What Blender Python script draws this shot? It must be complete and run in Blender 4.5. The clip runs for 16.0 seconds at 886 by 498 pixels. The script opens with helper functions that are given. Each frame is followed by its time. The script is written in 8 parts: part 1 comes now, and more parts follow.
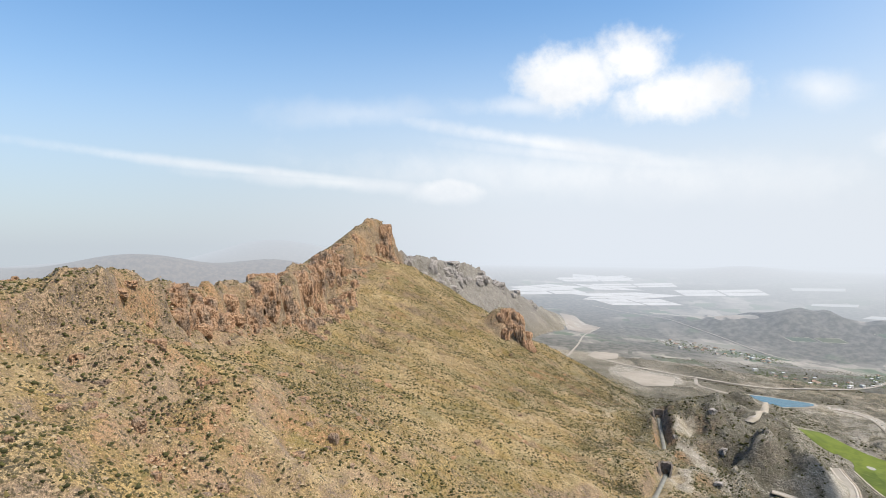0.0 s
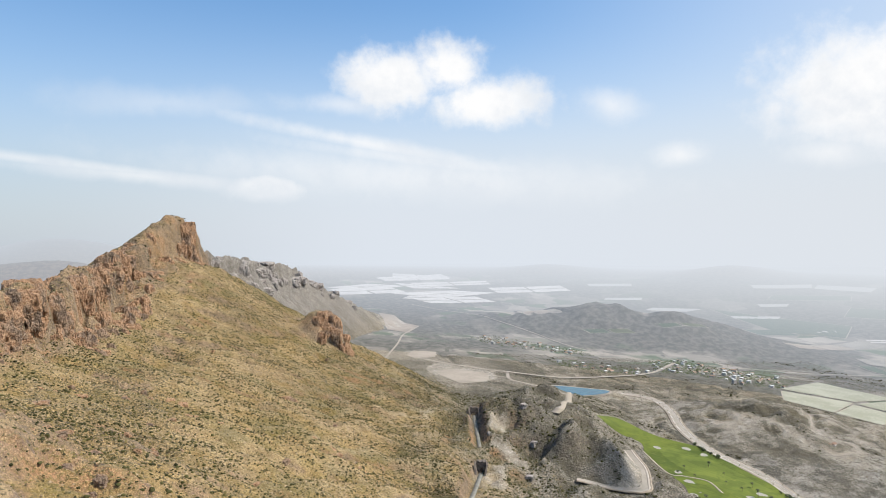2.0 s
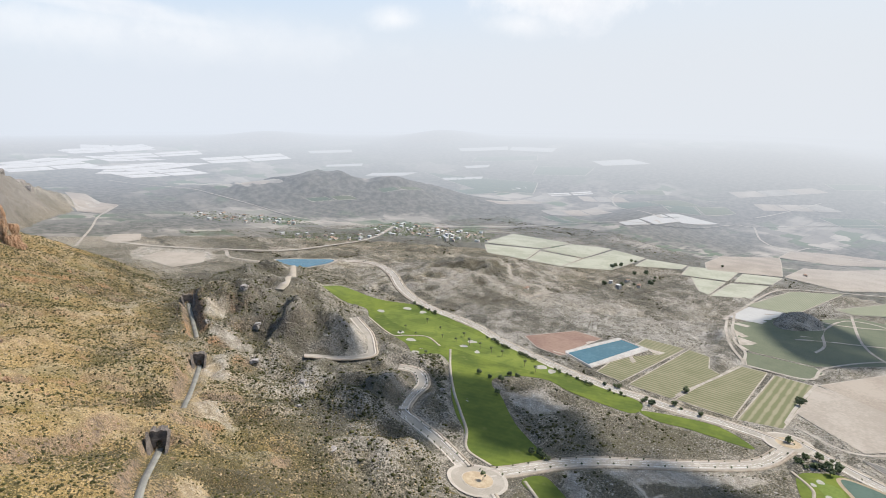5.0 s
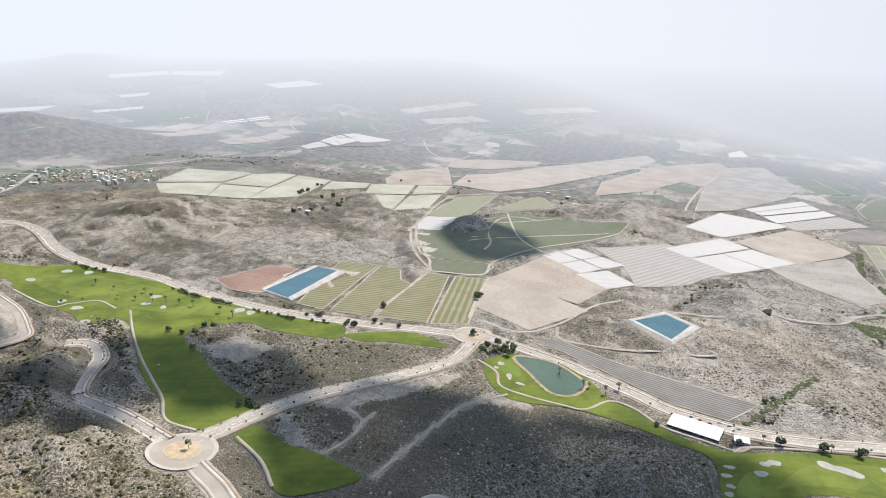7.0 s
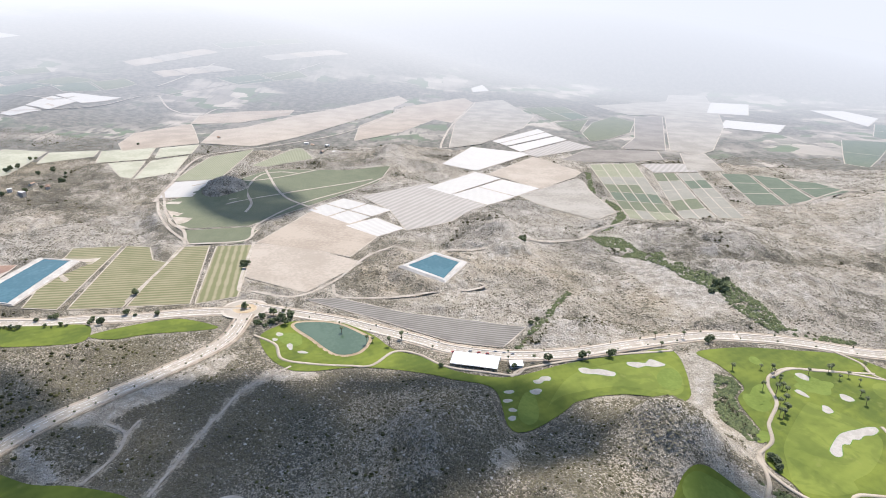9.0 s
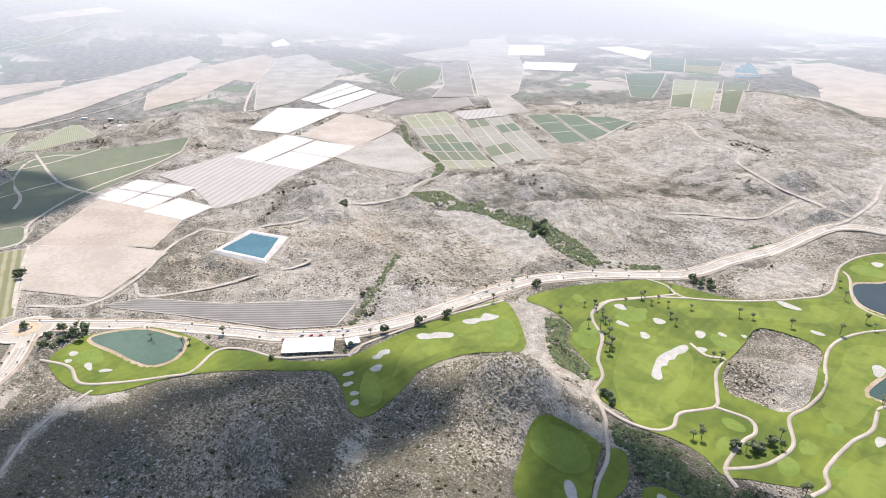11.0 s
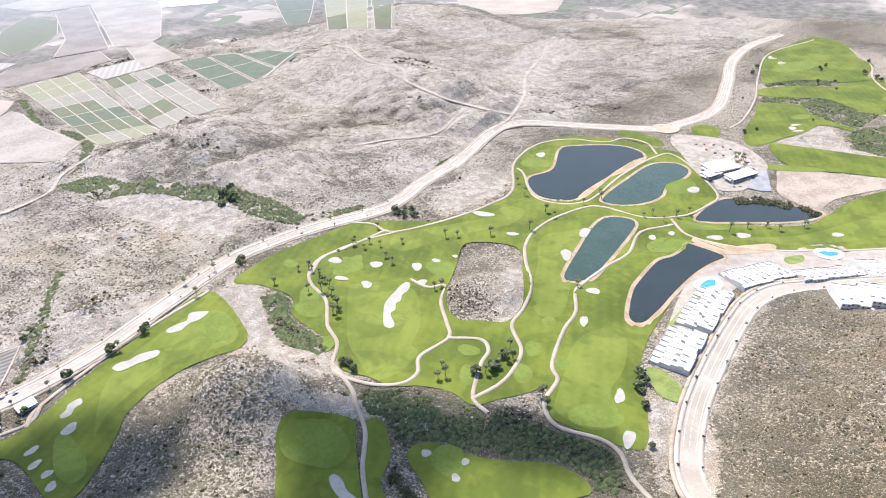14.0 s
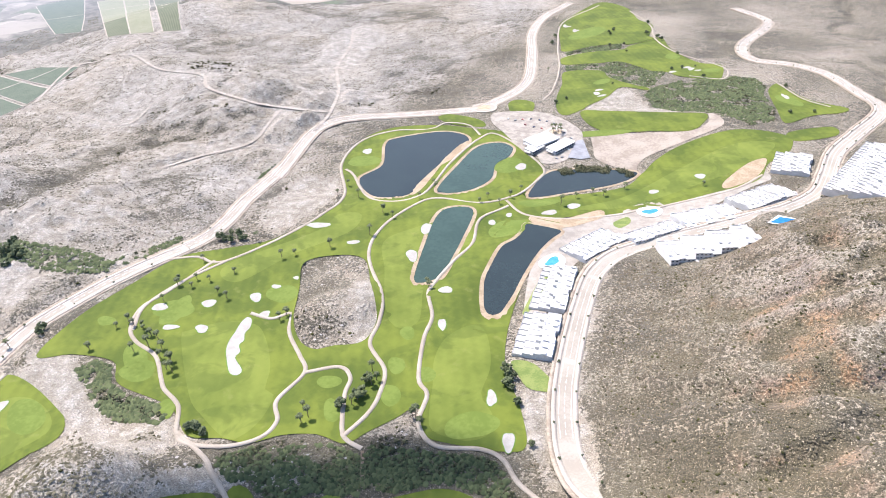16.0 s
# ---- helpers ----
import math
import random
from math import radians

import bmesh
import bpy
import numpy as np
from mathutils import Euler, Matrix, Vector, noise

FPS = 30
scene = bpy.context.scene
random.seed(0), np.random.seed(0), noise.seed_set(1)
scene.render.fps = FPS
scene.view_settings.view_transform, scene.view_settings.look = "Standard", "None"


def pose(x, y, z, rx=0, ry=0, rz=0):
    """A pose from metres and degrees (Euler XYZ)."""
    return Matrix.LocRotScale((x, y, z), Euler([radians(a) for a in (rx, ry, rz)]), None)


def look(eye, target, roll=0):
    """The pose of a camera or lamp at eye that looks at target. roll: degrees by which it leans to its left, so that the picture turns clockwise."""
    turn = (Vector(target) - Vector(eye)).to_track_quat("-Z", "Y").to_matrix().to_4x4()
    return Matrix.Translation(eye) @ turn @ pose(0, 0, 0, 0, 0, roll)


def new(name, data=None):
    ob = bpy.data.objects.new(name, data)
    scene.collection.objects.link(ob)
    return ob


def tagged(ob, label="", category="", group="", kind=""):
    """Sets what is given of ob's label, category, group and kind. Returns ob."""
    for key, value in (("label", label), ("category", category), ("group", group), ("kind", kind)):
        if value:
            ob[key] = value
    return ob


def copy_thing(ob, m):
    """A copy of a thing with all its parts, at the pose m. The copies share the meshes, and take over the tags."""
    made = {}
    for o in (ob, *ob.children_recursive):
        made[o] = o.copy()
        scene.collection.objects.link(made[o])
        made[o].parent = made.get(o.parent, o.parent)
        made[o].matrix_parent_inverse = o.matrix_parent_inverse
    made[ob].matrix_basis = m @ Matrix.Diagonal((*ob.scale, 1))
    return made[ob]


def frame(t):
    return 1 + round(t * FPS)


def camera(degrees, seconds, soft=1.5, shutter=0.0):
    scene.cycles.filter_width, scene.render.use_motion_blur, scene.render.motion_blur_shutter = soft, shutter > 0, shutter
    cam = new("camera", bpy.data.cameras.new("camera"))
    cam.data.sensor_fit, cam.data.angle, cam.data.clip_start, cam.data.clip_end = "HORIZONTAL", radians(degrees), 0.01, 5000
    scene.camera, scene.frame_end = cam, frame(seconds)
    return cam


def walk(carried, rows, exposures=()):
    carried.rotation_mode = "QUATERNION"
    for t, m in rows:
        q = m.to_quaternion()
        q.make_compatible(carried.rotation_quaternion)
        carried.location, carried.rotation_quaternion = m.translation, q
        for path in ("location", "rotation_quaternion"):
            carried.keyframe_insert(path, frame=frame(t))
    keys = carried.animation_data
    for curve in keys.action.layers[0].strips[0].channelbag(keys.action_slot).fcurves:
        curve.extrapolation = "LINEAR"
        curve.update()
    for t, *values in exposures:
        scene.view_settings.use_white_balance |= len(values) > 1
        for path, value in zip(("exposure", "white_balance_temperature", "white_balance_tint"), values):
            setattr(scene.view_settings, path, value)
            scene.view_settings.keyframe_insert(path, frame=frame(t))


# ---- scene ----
from mathutils.geometry import delaunay_2d_cdt

cam = camera(69.44, 16.0, 0.95)
# seconds, x, y, z, tilt, lean, turn
PATH = (
    (0.0, 0.0, 0.0, 320.0, 89.77, 0.00, 0.20),
    (0.5, 2.6, 10.8, 320.2, 89.82, 0.00, -3.72),
    (1.0, 5.2, 21.2, 320.6, 89.88, 0.00, -7.71),
    (1.5, 8.4, 31.0, 320.8, 89.95, 0.00, -11.71),
    (2.0, 12.2, 40.6, 321.0, 89.71, 0.00, -15.73),
    (2.5, 16.7, 50.1, 320.8, 87.53, 0.00, -19.76),
    (3.0, 22.1, 59.5, 320.7, 85.26, 0.00, -23.80),
    (3.2, 24.4, 63.2, 320.6, 84.42, 0.00, -25.39),
    (5.3, 50.1, 98.6, 321.6, 76.67, 0.00, -42.94),
    (5.5, 52.8, 101.0, 321.5, 75.98, 0.00, -45.01),
    (6.0, 60.1, 106.1, 321.2, 74.34, 0.00, -52.40),
    (6.5, 68.1, 109.8, 320.9, 72.70, 0.00, -60.37),
    (7.0, 76.2, 112.6, 320.5, 71.09, 0.00, -68.33),
    (7.5, 84.1, 114.1, 320.5, 69.58, 0.00, -76.08),
    (8.0, 91.9, 114.8, 321.0, 68.38, 0.00, -81.83),
    (8.5, 100.7, 115.3, 321.8, 67.30, 0.00, -85.92),
    (9.0, 109.8, 114.6, 322.3, 66.25, 0.00, -90.05),
    (9.2, 113.7, 114.0, 322.5, 65.83, 0.00, -91.66),
    (11.3, 156.5, 99.7, 321.6, 61.48, 0.00, -109.80),
    (11.5, 160.3, 97.8, 321.6, 61.07, 0.00, -111.80),
    (12.0, 169.7, 92.9, 321.6, 60.02, 0.00, -116.86),
    (12.5, 178.7, 86.9, 321.5, 58.99, 0.00, -121.91),
    (13.0, 187.0, 80.3, 321.3, 57.96, 0.00, -126.96),
    (13.5, 194.1, 73.2, 321.8, 56.94, 0.00, -131.66),
    (14.0, 201.1, 65.5, 322.5, 55.86, 0.00, -136.70),
    (14.5, 207.7, 58.0, 322.9, 54.87, 0.00, -141.59),
    (15.0, 213.8, 50.0, 323.4, 54.15, 0.00, -145.65),
    (15.5, 219.6, 41.2, 323.6, 54.27, 0.00, -149.67),
    (16.0, 225.8, 32.5, 324.4, 54.41, 0.00, -153.86),
)
walk(cam, [(t, pose(x, y, z, a, b, c)) for t, x, y, z, a, b, c in PATH], [(0.0, 0.18, 6500, 10), (3.0, 0.08, 6500, 10), (5.5, 0.22, 6450, 11), (9.0, 0.52, 6400, 14), (12.5, 0.78, 6300, 17), (16.0, 0.9, 6150, 19)])
# ---- daylight ----
SUN_AZ, SUN_UP = 112.0, 56.0
sun = new("sun", bpy.data.lights.new("sun", "SUN"))
sun.data.energy, sun.data.angle, sun.data.color = 5.0, radians(0.6), (1.0, 0.95, 0.87)
sun_way = Vector((math.sin(radians(SUN_AZ)) * math.cos(radians(SUN_UP)), math.cos(radians(SUN_AZ)) * math.cos(radians(SUN_UP)), math.sin(radians(SUN_UP))))
sun.matrix_world = look(sun_way * 900, (0, 0, 0))

# cloud masses: azimuth, elevation, half width, half height in degrees, weight, lean
CLOUDS = (
    (11.0, 14.4, 5.0, 3.0, 1.0, 0.0), (16.0, 15.4, 3.6, 2.8, 1.0, 0.0), (19.5, 12.6, 5.6, 2.5, 1.0, 0.0), (8.0, 12.3, 7.0, 1.0, 0.55, 0.0), (0.5, 5.0, 3.4, 1.2, 0.8, 0.0),
    (50.5, 12.0, 8.6, 5.0, 1.0, 0.0), (58.0, 14.0, 9.0, 5.0, 0.9, 0.0), (30.5, 12.0, 2.6, 1.4, 0.65, -0.2), (36.0, 7.6, 2.4, 1.2, 0.66, 0.0), (47.0, 7.2, 3.0, 1.2, 0.6, 0.0),
    (9.0, 9.0, 13.0, 0.8, 0.76, -0.17), (14.0, 7.6, 14.0, 0.9, 0.6, -0.12), (-16.0, 6.4, 19.0, 0.5, 0.6, -0.08), (-9.0, 5.6, 12.0, 0.7, 0.6, -0.06), (14.0, 6.0, 22.0, 2.2, 0.55, -0.05), (-8.0, 11.6, 8.0, 1.3, 0.3, 0.05),
)
world = bpy.data.worlds.new("sky")
scene.world = world
world.use_nodes = True


class Nodes:
    """A short hand for building a node tree."""

    def __init__(self, tree):
        self.tree = tree
        tree.nodes.clear()

    def add(self, kind, *links, **values):
        node = self.tree.nodes.new(kind)
        for key, value in values.items():
            if key in node.inputs:
                node.inputs[key].default_value = value
            else:
                setattr(node, key, value)
        for n, source in enumerate(links):
            if source is None:
                continue
            if isinstance(source, bpy.types.NodeSocket):
                self.tree.links.new(source, node.inputs[n])
            else:
                node.inputs[n].default_value = source
        return node

    def math(self, op, a, b=0.0, clamp=False):
        node = self.add("ShaderNodeMath", a, b)
        node.operation, node.use_clamp = op, clamp
        return node.outputs[0]

    def ramp(self, value, low, high, to_low=0.0, to_high=1.0):
        node = self.add("ShaderNodeMapRange", value, low, high, to_low, to_high)
        node.interpolation_type = "SMOOTHSTEP"
        return node.outputs[0]

    def mix(self, fac, a, b, blend="MIX"):
        node = self.tree.nodes.new("ShaderNodeMix")
        node.data_type, node.blend_type = "RGBA", blend
        for socket, source in ((node.inputs[0], fac), (node.inputs[6], a), (node.inputs[7], b)):
            if isinstance(source, bpy.types.NodeSocket):
                self.tree.links.new(source, socket)
            else:
                socket.default_value = source if isinstance(source, (int, float)) else (*source, 1.0)
        return node.outputs[2]

    def noise(self, vector, scale, detail=4.0, rough=0.55, lift=0.0):
        node = self.add("ShaderNodeTexNoise", vector)
        node.inputs["Scale"].default_value, node.inputs["Detail"].default_value = scale, detail
        node.inputs["Roughness"].default_value, node.inputs["Distortion"].default_value = rough, lift
        return node.outputs[0]


def build_sky():
    n = Nodes(world.node_tree)
    sky = n.add("ShaderNodeTexSky", sky_type="NISHITA", sun_disc=False, sun_elevation=radians(SUN_UP), sun_rotation=radians(SUN_AZ),
                air_density=1.0, dust_density=1.2, ozone_density=1.6)
    way = n.add("ShaderNodeTexCoord").outputs["Generated"]
    xyz = n.add("ShaderNodeSeparateXYZ", way)
    up = n.math("MULTIPLY", n.math("ARCSINE", xyz.outputs[2]), 57.2958)
    around = n.math("MULTIPLY", n.math("ARCTAN2", xyz.outputs[0], xyz.outputs[1]), 57.2958)
    wisp = n.noise(way, 9.0, 7.0, 0.62)
    puff = n.noise(way, 26.0, 6.0, 0.6)
    rough = n.math("ADD", n.math("MULTIPLY", n.math("SUBTRACT", wisp, 0.5), 2.2), n.math("MULTIPLY", n.math("SUBTRACT", puff, 0.5), 1.1))
    total = None
    for az, el, a, b, weight, lean in CLOUDS:
        p = n.math("DIVIDE", n.math("SUBTRACT", around, az), a)
        q = n.math("DIVIDE", n.math("SUBTRACT", n.math("SUBTRACT", up, el), n.math("MULTIPLY", n.math("SUBTRACT", around, az), lean)), b)
        d = n.math("SQRT", n.math("ADD", n.math("MULTIPLY", p, p), n.math("MULTIPLY", q, q)))
        d = n.math("ADD", d, n.math("MULTIPLY", rough, 0.75))
        soft = 0.55 if weight > 0.78 else 1.0
        c = n.ramp(d, 1.0 + soft * 0.4, 1.0 - soft, 0.0, weight)
        total = c if total is None else n.math("MAXIMUM", total, c)
    clear = n.mix(1.0, sky.outputs[0], (SKY_GAIN * 0.86, SKY_GAIN * 1.13, SKY_GAIN * 1.27), "MULTIPLY")
    body = n.mix(n.ramp(wisp, 0.35, 0.6), (0.78, 0.81, 0.85), (0.93, 0.93, 0.93))
    hazy = n.mix(n.math("MULTIPLY", n.ramp(up, 22.0, 0.0), n.ramp(around, -40.0, 20.0, 0.55, 1.0)), clear, haze_tint(n, around))
    hazy = n.mix(n.ramp(around, 15.0, 70.0, 0.0, 0.7), hazy, haze_tint(n, around))
    veil = n.math("MULTIPLY", n.ramp(up, 15.0, -1.0), n.ramp(around, -35.0, 20.0, 0.72, 1.0))
    hazy = n.mix(n.math("MULTIPLY", veil, 0.85), hazy, haze_tint(n, around))
    full = n.mix(n.math("MULTIPLY", total, n.ramp(up, 1.0, 7.0, 0.35, 1.0)), hazy, body)
    out = n.add("ShaderNodeBackground", full, SKY_POWER)
    n.add("ShaderNodeOutputWorld", out.outputs[0])


SKY_GAIN, SKY_POWER = 0.137, 1.0
# haze colours, shared by the sky and the haze painted on far surfaces
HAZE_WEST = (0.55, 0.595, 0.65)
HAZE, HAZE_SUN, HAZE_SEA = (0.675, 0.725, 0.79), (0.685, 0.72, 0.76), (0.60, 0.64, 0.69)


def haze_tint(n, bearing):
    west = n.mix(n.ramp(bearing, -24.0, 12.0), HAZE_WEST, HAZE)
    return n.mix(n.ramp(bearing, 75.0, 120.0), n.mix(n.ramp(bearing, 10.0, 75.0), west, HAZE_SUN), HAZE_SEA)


build_sky()


# ---- materials ----
def material(name, make, rough=0.9, metal=0.0, bump=0.0, bump_far=0.1, sheen=0.0, spec=0.3, far=False):
    """A surface: make(n, place) returns a colour socket, or a colour and a height socket."""
    m = bpy.data.materials.new(name)
    m.use_nodes = True
    n = Nodes(m.node_tree)
    place = n.add("ShaderNodeNewGeometry").outputs["Position"]
    made = make(n, place)
    colour, height = made if isinstance(made, tuple) and not isinstance(made[0], float) else (made, None)
    b = n.add("ShaderNodeBsdfPrincipled")
    for socket, source in (("Base Color", colour), ("Roughness", rough), ("Metallic", metal), ("Specular IOR Level", spec), ("Sheen Weight", sheen)):
        if isinstance(source, bpy.types.NodeSocket):
            n.tree.links.new(source, b.inputs[socket])
        else:
            b.inputs[socket].default_value = (*source, 1.0) if isinstance(source, tuple) else source
    b.inputs["Sheen Roughness"].default_value = 0.35
    # bluish sheen stands in for haze at grazing angles
    b.inputs["Sheen Tint"].default_value = (0.78, 0.88, 1.0, 1.0)
    if height is not None and bump:
        node = n.add("ShaderNodeBump", Strength=bump, Distance=bump_far)
        n.tree.links.new(height, node.inputs["Height"])
        n.tree.links.new(node.outputs[0], b.inputs["Normal"])
    surface = b.outputs[0]
    if far:  # haze painted on as emission, from 1.9 km outwards
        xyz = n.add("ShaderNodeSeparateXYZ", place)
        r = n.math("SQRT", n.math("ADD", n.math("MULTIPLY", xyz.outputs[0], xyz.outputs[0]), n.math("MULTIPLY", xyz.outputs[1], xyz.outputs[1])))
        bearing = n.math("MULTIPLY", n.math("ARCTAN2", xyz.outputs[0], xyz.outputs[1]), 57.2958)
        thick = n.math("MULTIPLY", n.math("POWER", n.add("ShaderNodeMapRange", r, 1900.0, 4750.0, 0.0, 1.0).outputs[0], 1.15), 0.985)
        haze_glow = n.add("ShaderNodeEmission", n.mix(n.ramp(thick, 0.0, 0.75), (0.44, 0.52, 0.645), haze_tint(n, bearing)))
        surface = n.add("ShaderNodeMixShader", thick, surface, haze_glow.outputs[0]).outputs[0]
    n.add("ShaderNodeOutputMaterial", surface)
    return m


FAR = {}  # distant versions of surfaces, with haze as emission, by name


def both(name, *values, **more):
    """A surface and its distant version, with haze painted in as emission."""
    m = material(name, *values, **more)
    FAR[m.name] = material("hazed_" + name, *values, far=True, **more)
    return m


def speckled(a, b, big, small, low=0.4, high=0.6):
    """Two colours, mottled at two sizes (in metres)."""
    def make(n, p):
        one, two = n.noise(p, 1.0 / big, 4.0), n.noise(p, 1.0 / small, 3.0)
        f = n.ramp(n.math("ADD", n.math("MULTIPLY", one, 0.6), n.math("MULTIPLY", two, 0.4)), low, high)
        return n.mix(f, a, b), two
    return make


def ground_look(n, p):
    """Stony ground: attribute land holds how ochre, how overgrown, how pale and how rocky it is."""
    att = n.add("ShaderNodeVertexColor", layer_name="land")
    rgb = n.add("ShaderNodeSeparateColor", att.outputs[0])
    ochre, scrub, pale, rock = rgb.outputs[0], rgb.outputs[1], rgb.outputs[2], att.outputs[1]
    broad, mid, fine = n.noise(p, 1 / 60.0, 5.0, 0.6), n.noise(p, 1 / 11.0, 4.0, 0.6), n.noise(p, 1 / 2.2, 3.0, 0.6)
    grit = n.noise(p, 1 / 0.9, 3.0, 0.65)
    soil = n.mix(n.ramp(mid, 0.35, 0.65), (0.236, 0.211, 0.173), (0.325, 0.296, 0.252))
    gold = n.mix(n.ramp(mid, 0.35, 0.65), (0.245, 0.165, 0.066), (0.39, 0.275, 0.122))
    gold = n.mix(n.ramp(broad, 0.46, 0.64, 0.0, 0.85), gold, (0.185, 0.142, 0.045))
    soil = n.mix(ochre, soil, gold)
    white = n.mix(n.ramp(fine, 0.35, 0.6), (0.295, 0.265, 0.228), (0.405, 0.37, 0.325))
    speck = n.math("ADD", n.math("ADD", n.math("MULTIPLY", mid, 0.35), n.math("MULTIPLY", fine, 0.45)), n.math("MULTIPLY", grit, 0.2))
    soil = n.mix(n.math("MULTIPLY", n.math("MULTIPLY", pale, n.ramp(ochre, 0.0, 1.0, 1.0, 0.15)), n.ramp(speck, 0.51, 0.60)), soil, white)
    green = n.mix(n.ramp(broad, 0.35, 0.65), n.mix(ochre, (0.060, 0.054, 0.038), (0.038, 0.035, 0.018)), n.mix(ochre, (0.108, 0.094, 0.068), (0.09, 0.075, 0.03)))
    tuft = n.math("ADD", n.math("MULTIPLY", fine, 0.65), n.math("MULTIPLY", mid, 0.35))
    cover = n.ramp(n.math("ADD", tuft, n.math("MULTIPLY", n.math("SUBTRACT", scrub, 0.5), 0.34)), 0.485, 0.555)
    colour = n.mix(n.math("MULTIPLY", cover, 0.9), soil, green)
    crag = n.mix(n.ramp(mid, 0.35, 0.65), (0.148, 0.111, 0.0851), (0.296, 0.207, 0.133))
    crag = n.mix(n.ramp(broad, 0.45, 0.65), crag, (0.33, 0.19, 0.10))
    crag = n.mix(n.ramp(ochre, 0.0, 0.5), n.mix(n.ramp(mid, 0.35, 0.65), (0.135, 0.122, 0.108), (0.25, 0.225, 0.195)), crag)
    crag = n.mix(n.ramp(fine, 0.5, 0.7), crag, (0.0962, 0.074, 0.0592))
    colour = n.mix(n.math("MULTIPLY", rock, n.ramp(fine, 0.75, 0.4)), colour, crag)
    stone = n.ramp(grit, 0.58, 0.66)
    colour = n.mix(n.math("MULTIPLY", stone, 0.55), colour, n.mix(ochre, (0.348, 0.311, 0.266), (0.40, 0.285, 0.15)))
    grain = n.ramp(n.math("ADD", n.math("MULTIPLY", grit, 0.6), n.math("MULTIPLY", n.noise(p, 1 / 0.45, 2.0, 0.7), 0.4)), 0.36, 0.64, 0.60, 1.40)
    shade = n.add("ShaderNodeCombineXYZ", grain, grain, grain).outputs[0]
    colour = n.mix(1.0, colour, shade, "MULTIPLY")
    return colour, n.math("ADD", n.math("MULTIPLY", fine, 1.0), n.math("MULTIPLY", mid, 2.0))


def distant_look(n, p):
    """The far plain: a patchwork of pale fields, scrub and groves."""
    flat = n.add("ShaderNodeMapping", p)
    flat.inputs["Scale"].default_value = (1.0, 1.0, 0.0)
    cells = n.add("ShaderNodeTexVoronoi", flat.outputs[0], Scale=1 / 85.0)
    cells.distance = "CHEBYCHEV"
    pick = n.add("ShaderNodeSeparateColor", cells.outputs[1])
    field = n.mix(pick.outputs[0], (0.16, 0.147, 0.125), (0.335, 0.298, 0.252))
    field = n.mix(n.ramp(pick.outputs[1], 0.72, 0.76), field, (0.107, 0.131, 0.082))
    broad, fine = n.noise(flat.outputs[0], 1 / 420.0, 5.0, 0.6), n.noise(flat.outputs[0], 1 / 26.0, 4.0, 0.7)
    wild = n.mix(n.ramp(fine, 0.38, 0.66), (0.085, 0.083, 0.068), (0.165, 0.15, 0.13))
    level = n.add("ShaderNodeSeparateXYZ", n.add("ShaderNodeNewGeometry").outputs["Normal"]).outputs[2]
    ground = n.mix(n.math("MULTIPLY", n.ramp(broad, 0.46, 0.60), n.ramp(level, 0.975, 0.995)), wild, field)
    high = n.add("ShaderNodeSeparateXYZ", p).outputs[2]
    ground = n.mix(n.ramp(high, 110.0, 150.0), ground, n.mix(n.ramp(fine, 0.38, 0.66), (0.10, 0.08, 0.062), (0.19, 0.15, 0.115)))
    return n.mix(n.ramp(fine, 0.60, 0.72, 0.0, 0.35), ground, (0.0656, 0.0697, 0.0492)), fine


def turf(n, p, a, b):
    one, two = n.noise(p, 1 / 52.0, 3.0), n.noise(p, 1 / 5.0, 4.0)
    xyz = n.add("ShaderNodeSeparateXYZ", p)
    mown = n.math("SINE", n.math("MULTIPLY", n.math("ADD", xyz.outputs[0], n.math("MULTIPLY", xyz.outputs[1], 0.6)), 0.55))
    f = n.math("ADD", n.ramp(n.math("ADD", n.math("MULTIPLY", one, 0.8), n.math("MULTIPLY", two, 0.2)), 0.32, 0.68), n.math("MULTIPLY", mown, 0.07), True)
    c = n.mix(f, a, b)
    c = n.mix(n.ramp(n.noise(p, 1 / 34.0, 4.0, 0.6, 0.6), 0.50, 0.60, 0.0, 0.42), c, (0.047, 0.072, 0.007))
    return n.mix(n.ramp(n.noise(p, 1 / 14.0, 5.0), 0.60, 0.74, 0.0, 0.18), c, (0.246, 0.221, 0.082)), two


def rows(a, b, gap, turn):
    """Crops in rows, gap metres apart, at a bearing."""
    def make(n, p):
        xyz = n.add("ShaderNodeSeparateXYZ", p)
        c, s = math.cos(radians(turn)), math.sin(radians(turn))
        across = n.math("ADD", n.math("MULTIPLY", xyz.outputs[0], c), n.math("MULTIPLY", xyz.outputs[1], s))
        wave = n.math("SINE", n.math("ADD", n.math("MULTIPLY", across, 6.2832 / gap), n.math("MULTIPLY", n.noise(p, 1 / 30.0), 0.7)))
        f = n.math("ADD", wave, n.math("MULTIPLY", n.math("SUBTRACT", n.noise(p, 1 / 25.0, 5.0), 0.5), 3.5))
        return n.mix(n.ramp(f, -0.6, 0.9), a, b), n.noise(p, 1 / 1.5)
    return make


GROUND = material("stony_ground", ground_look, 0.95, bump=1.0, bump_far=2.6, sheen=0.06, spec=0.15)
FAR[GROUND.name] = material("hazed_plain", distant_look, 0.95, far=True)
TURF = material("mown_turf", lambda n, p: turf(n, p, (0.059, 0.083, 0.0075), (0.123, 0.148, 0.0165)), 0.9, bump=0.2)
GREEN = material("putting_green", speckled((0.094, 0.130, 0.018), (0.123, 0.160, 0.027), 20, 3), 0.9)
SAND = material("bunker_sand", speckled((0.285, 0.262, 0.23), (0.35, 0.324, 0.288), 6, 0.8), 0.95)
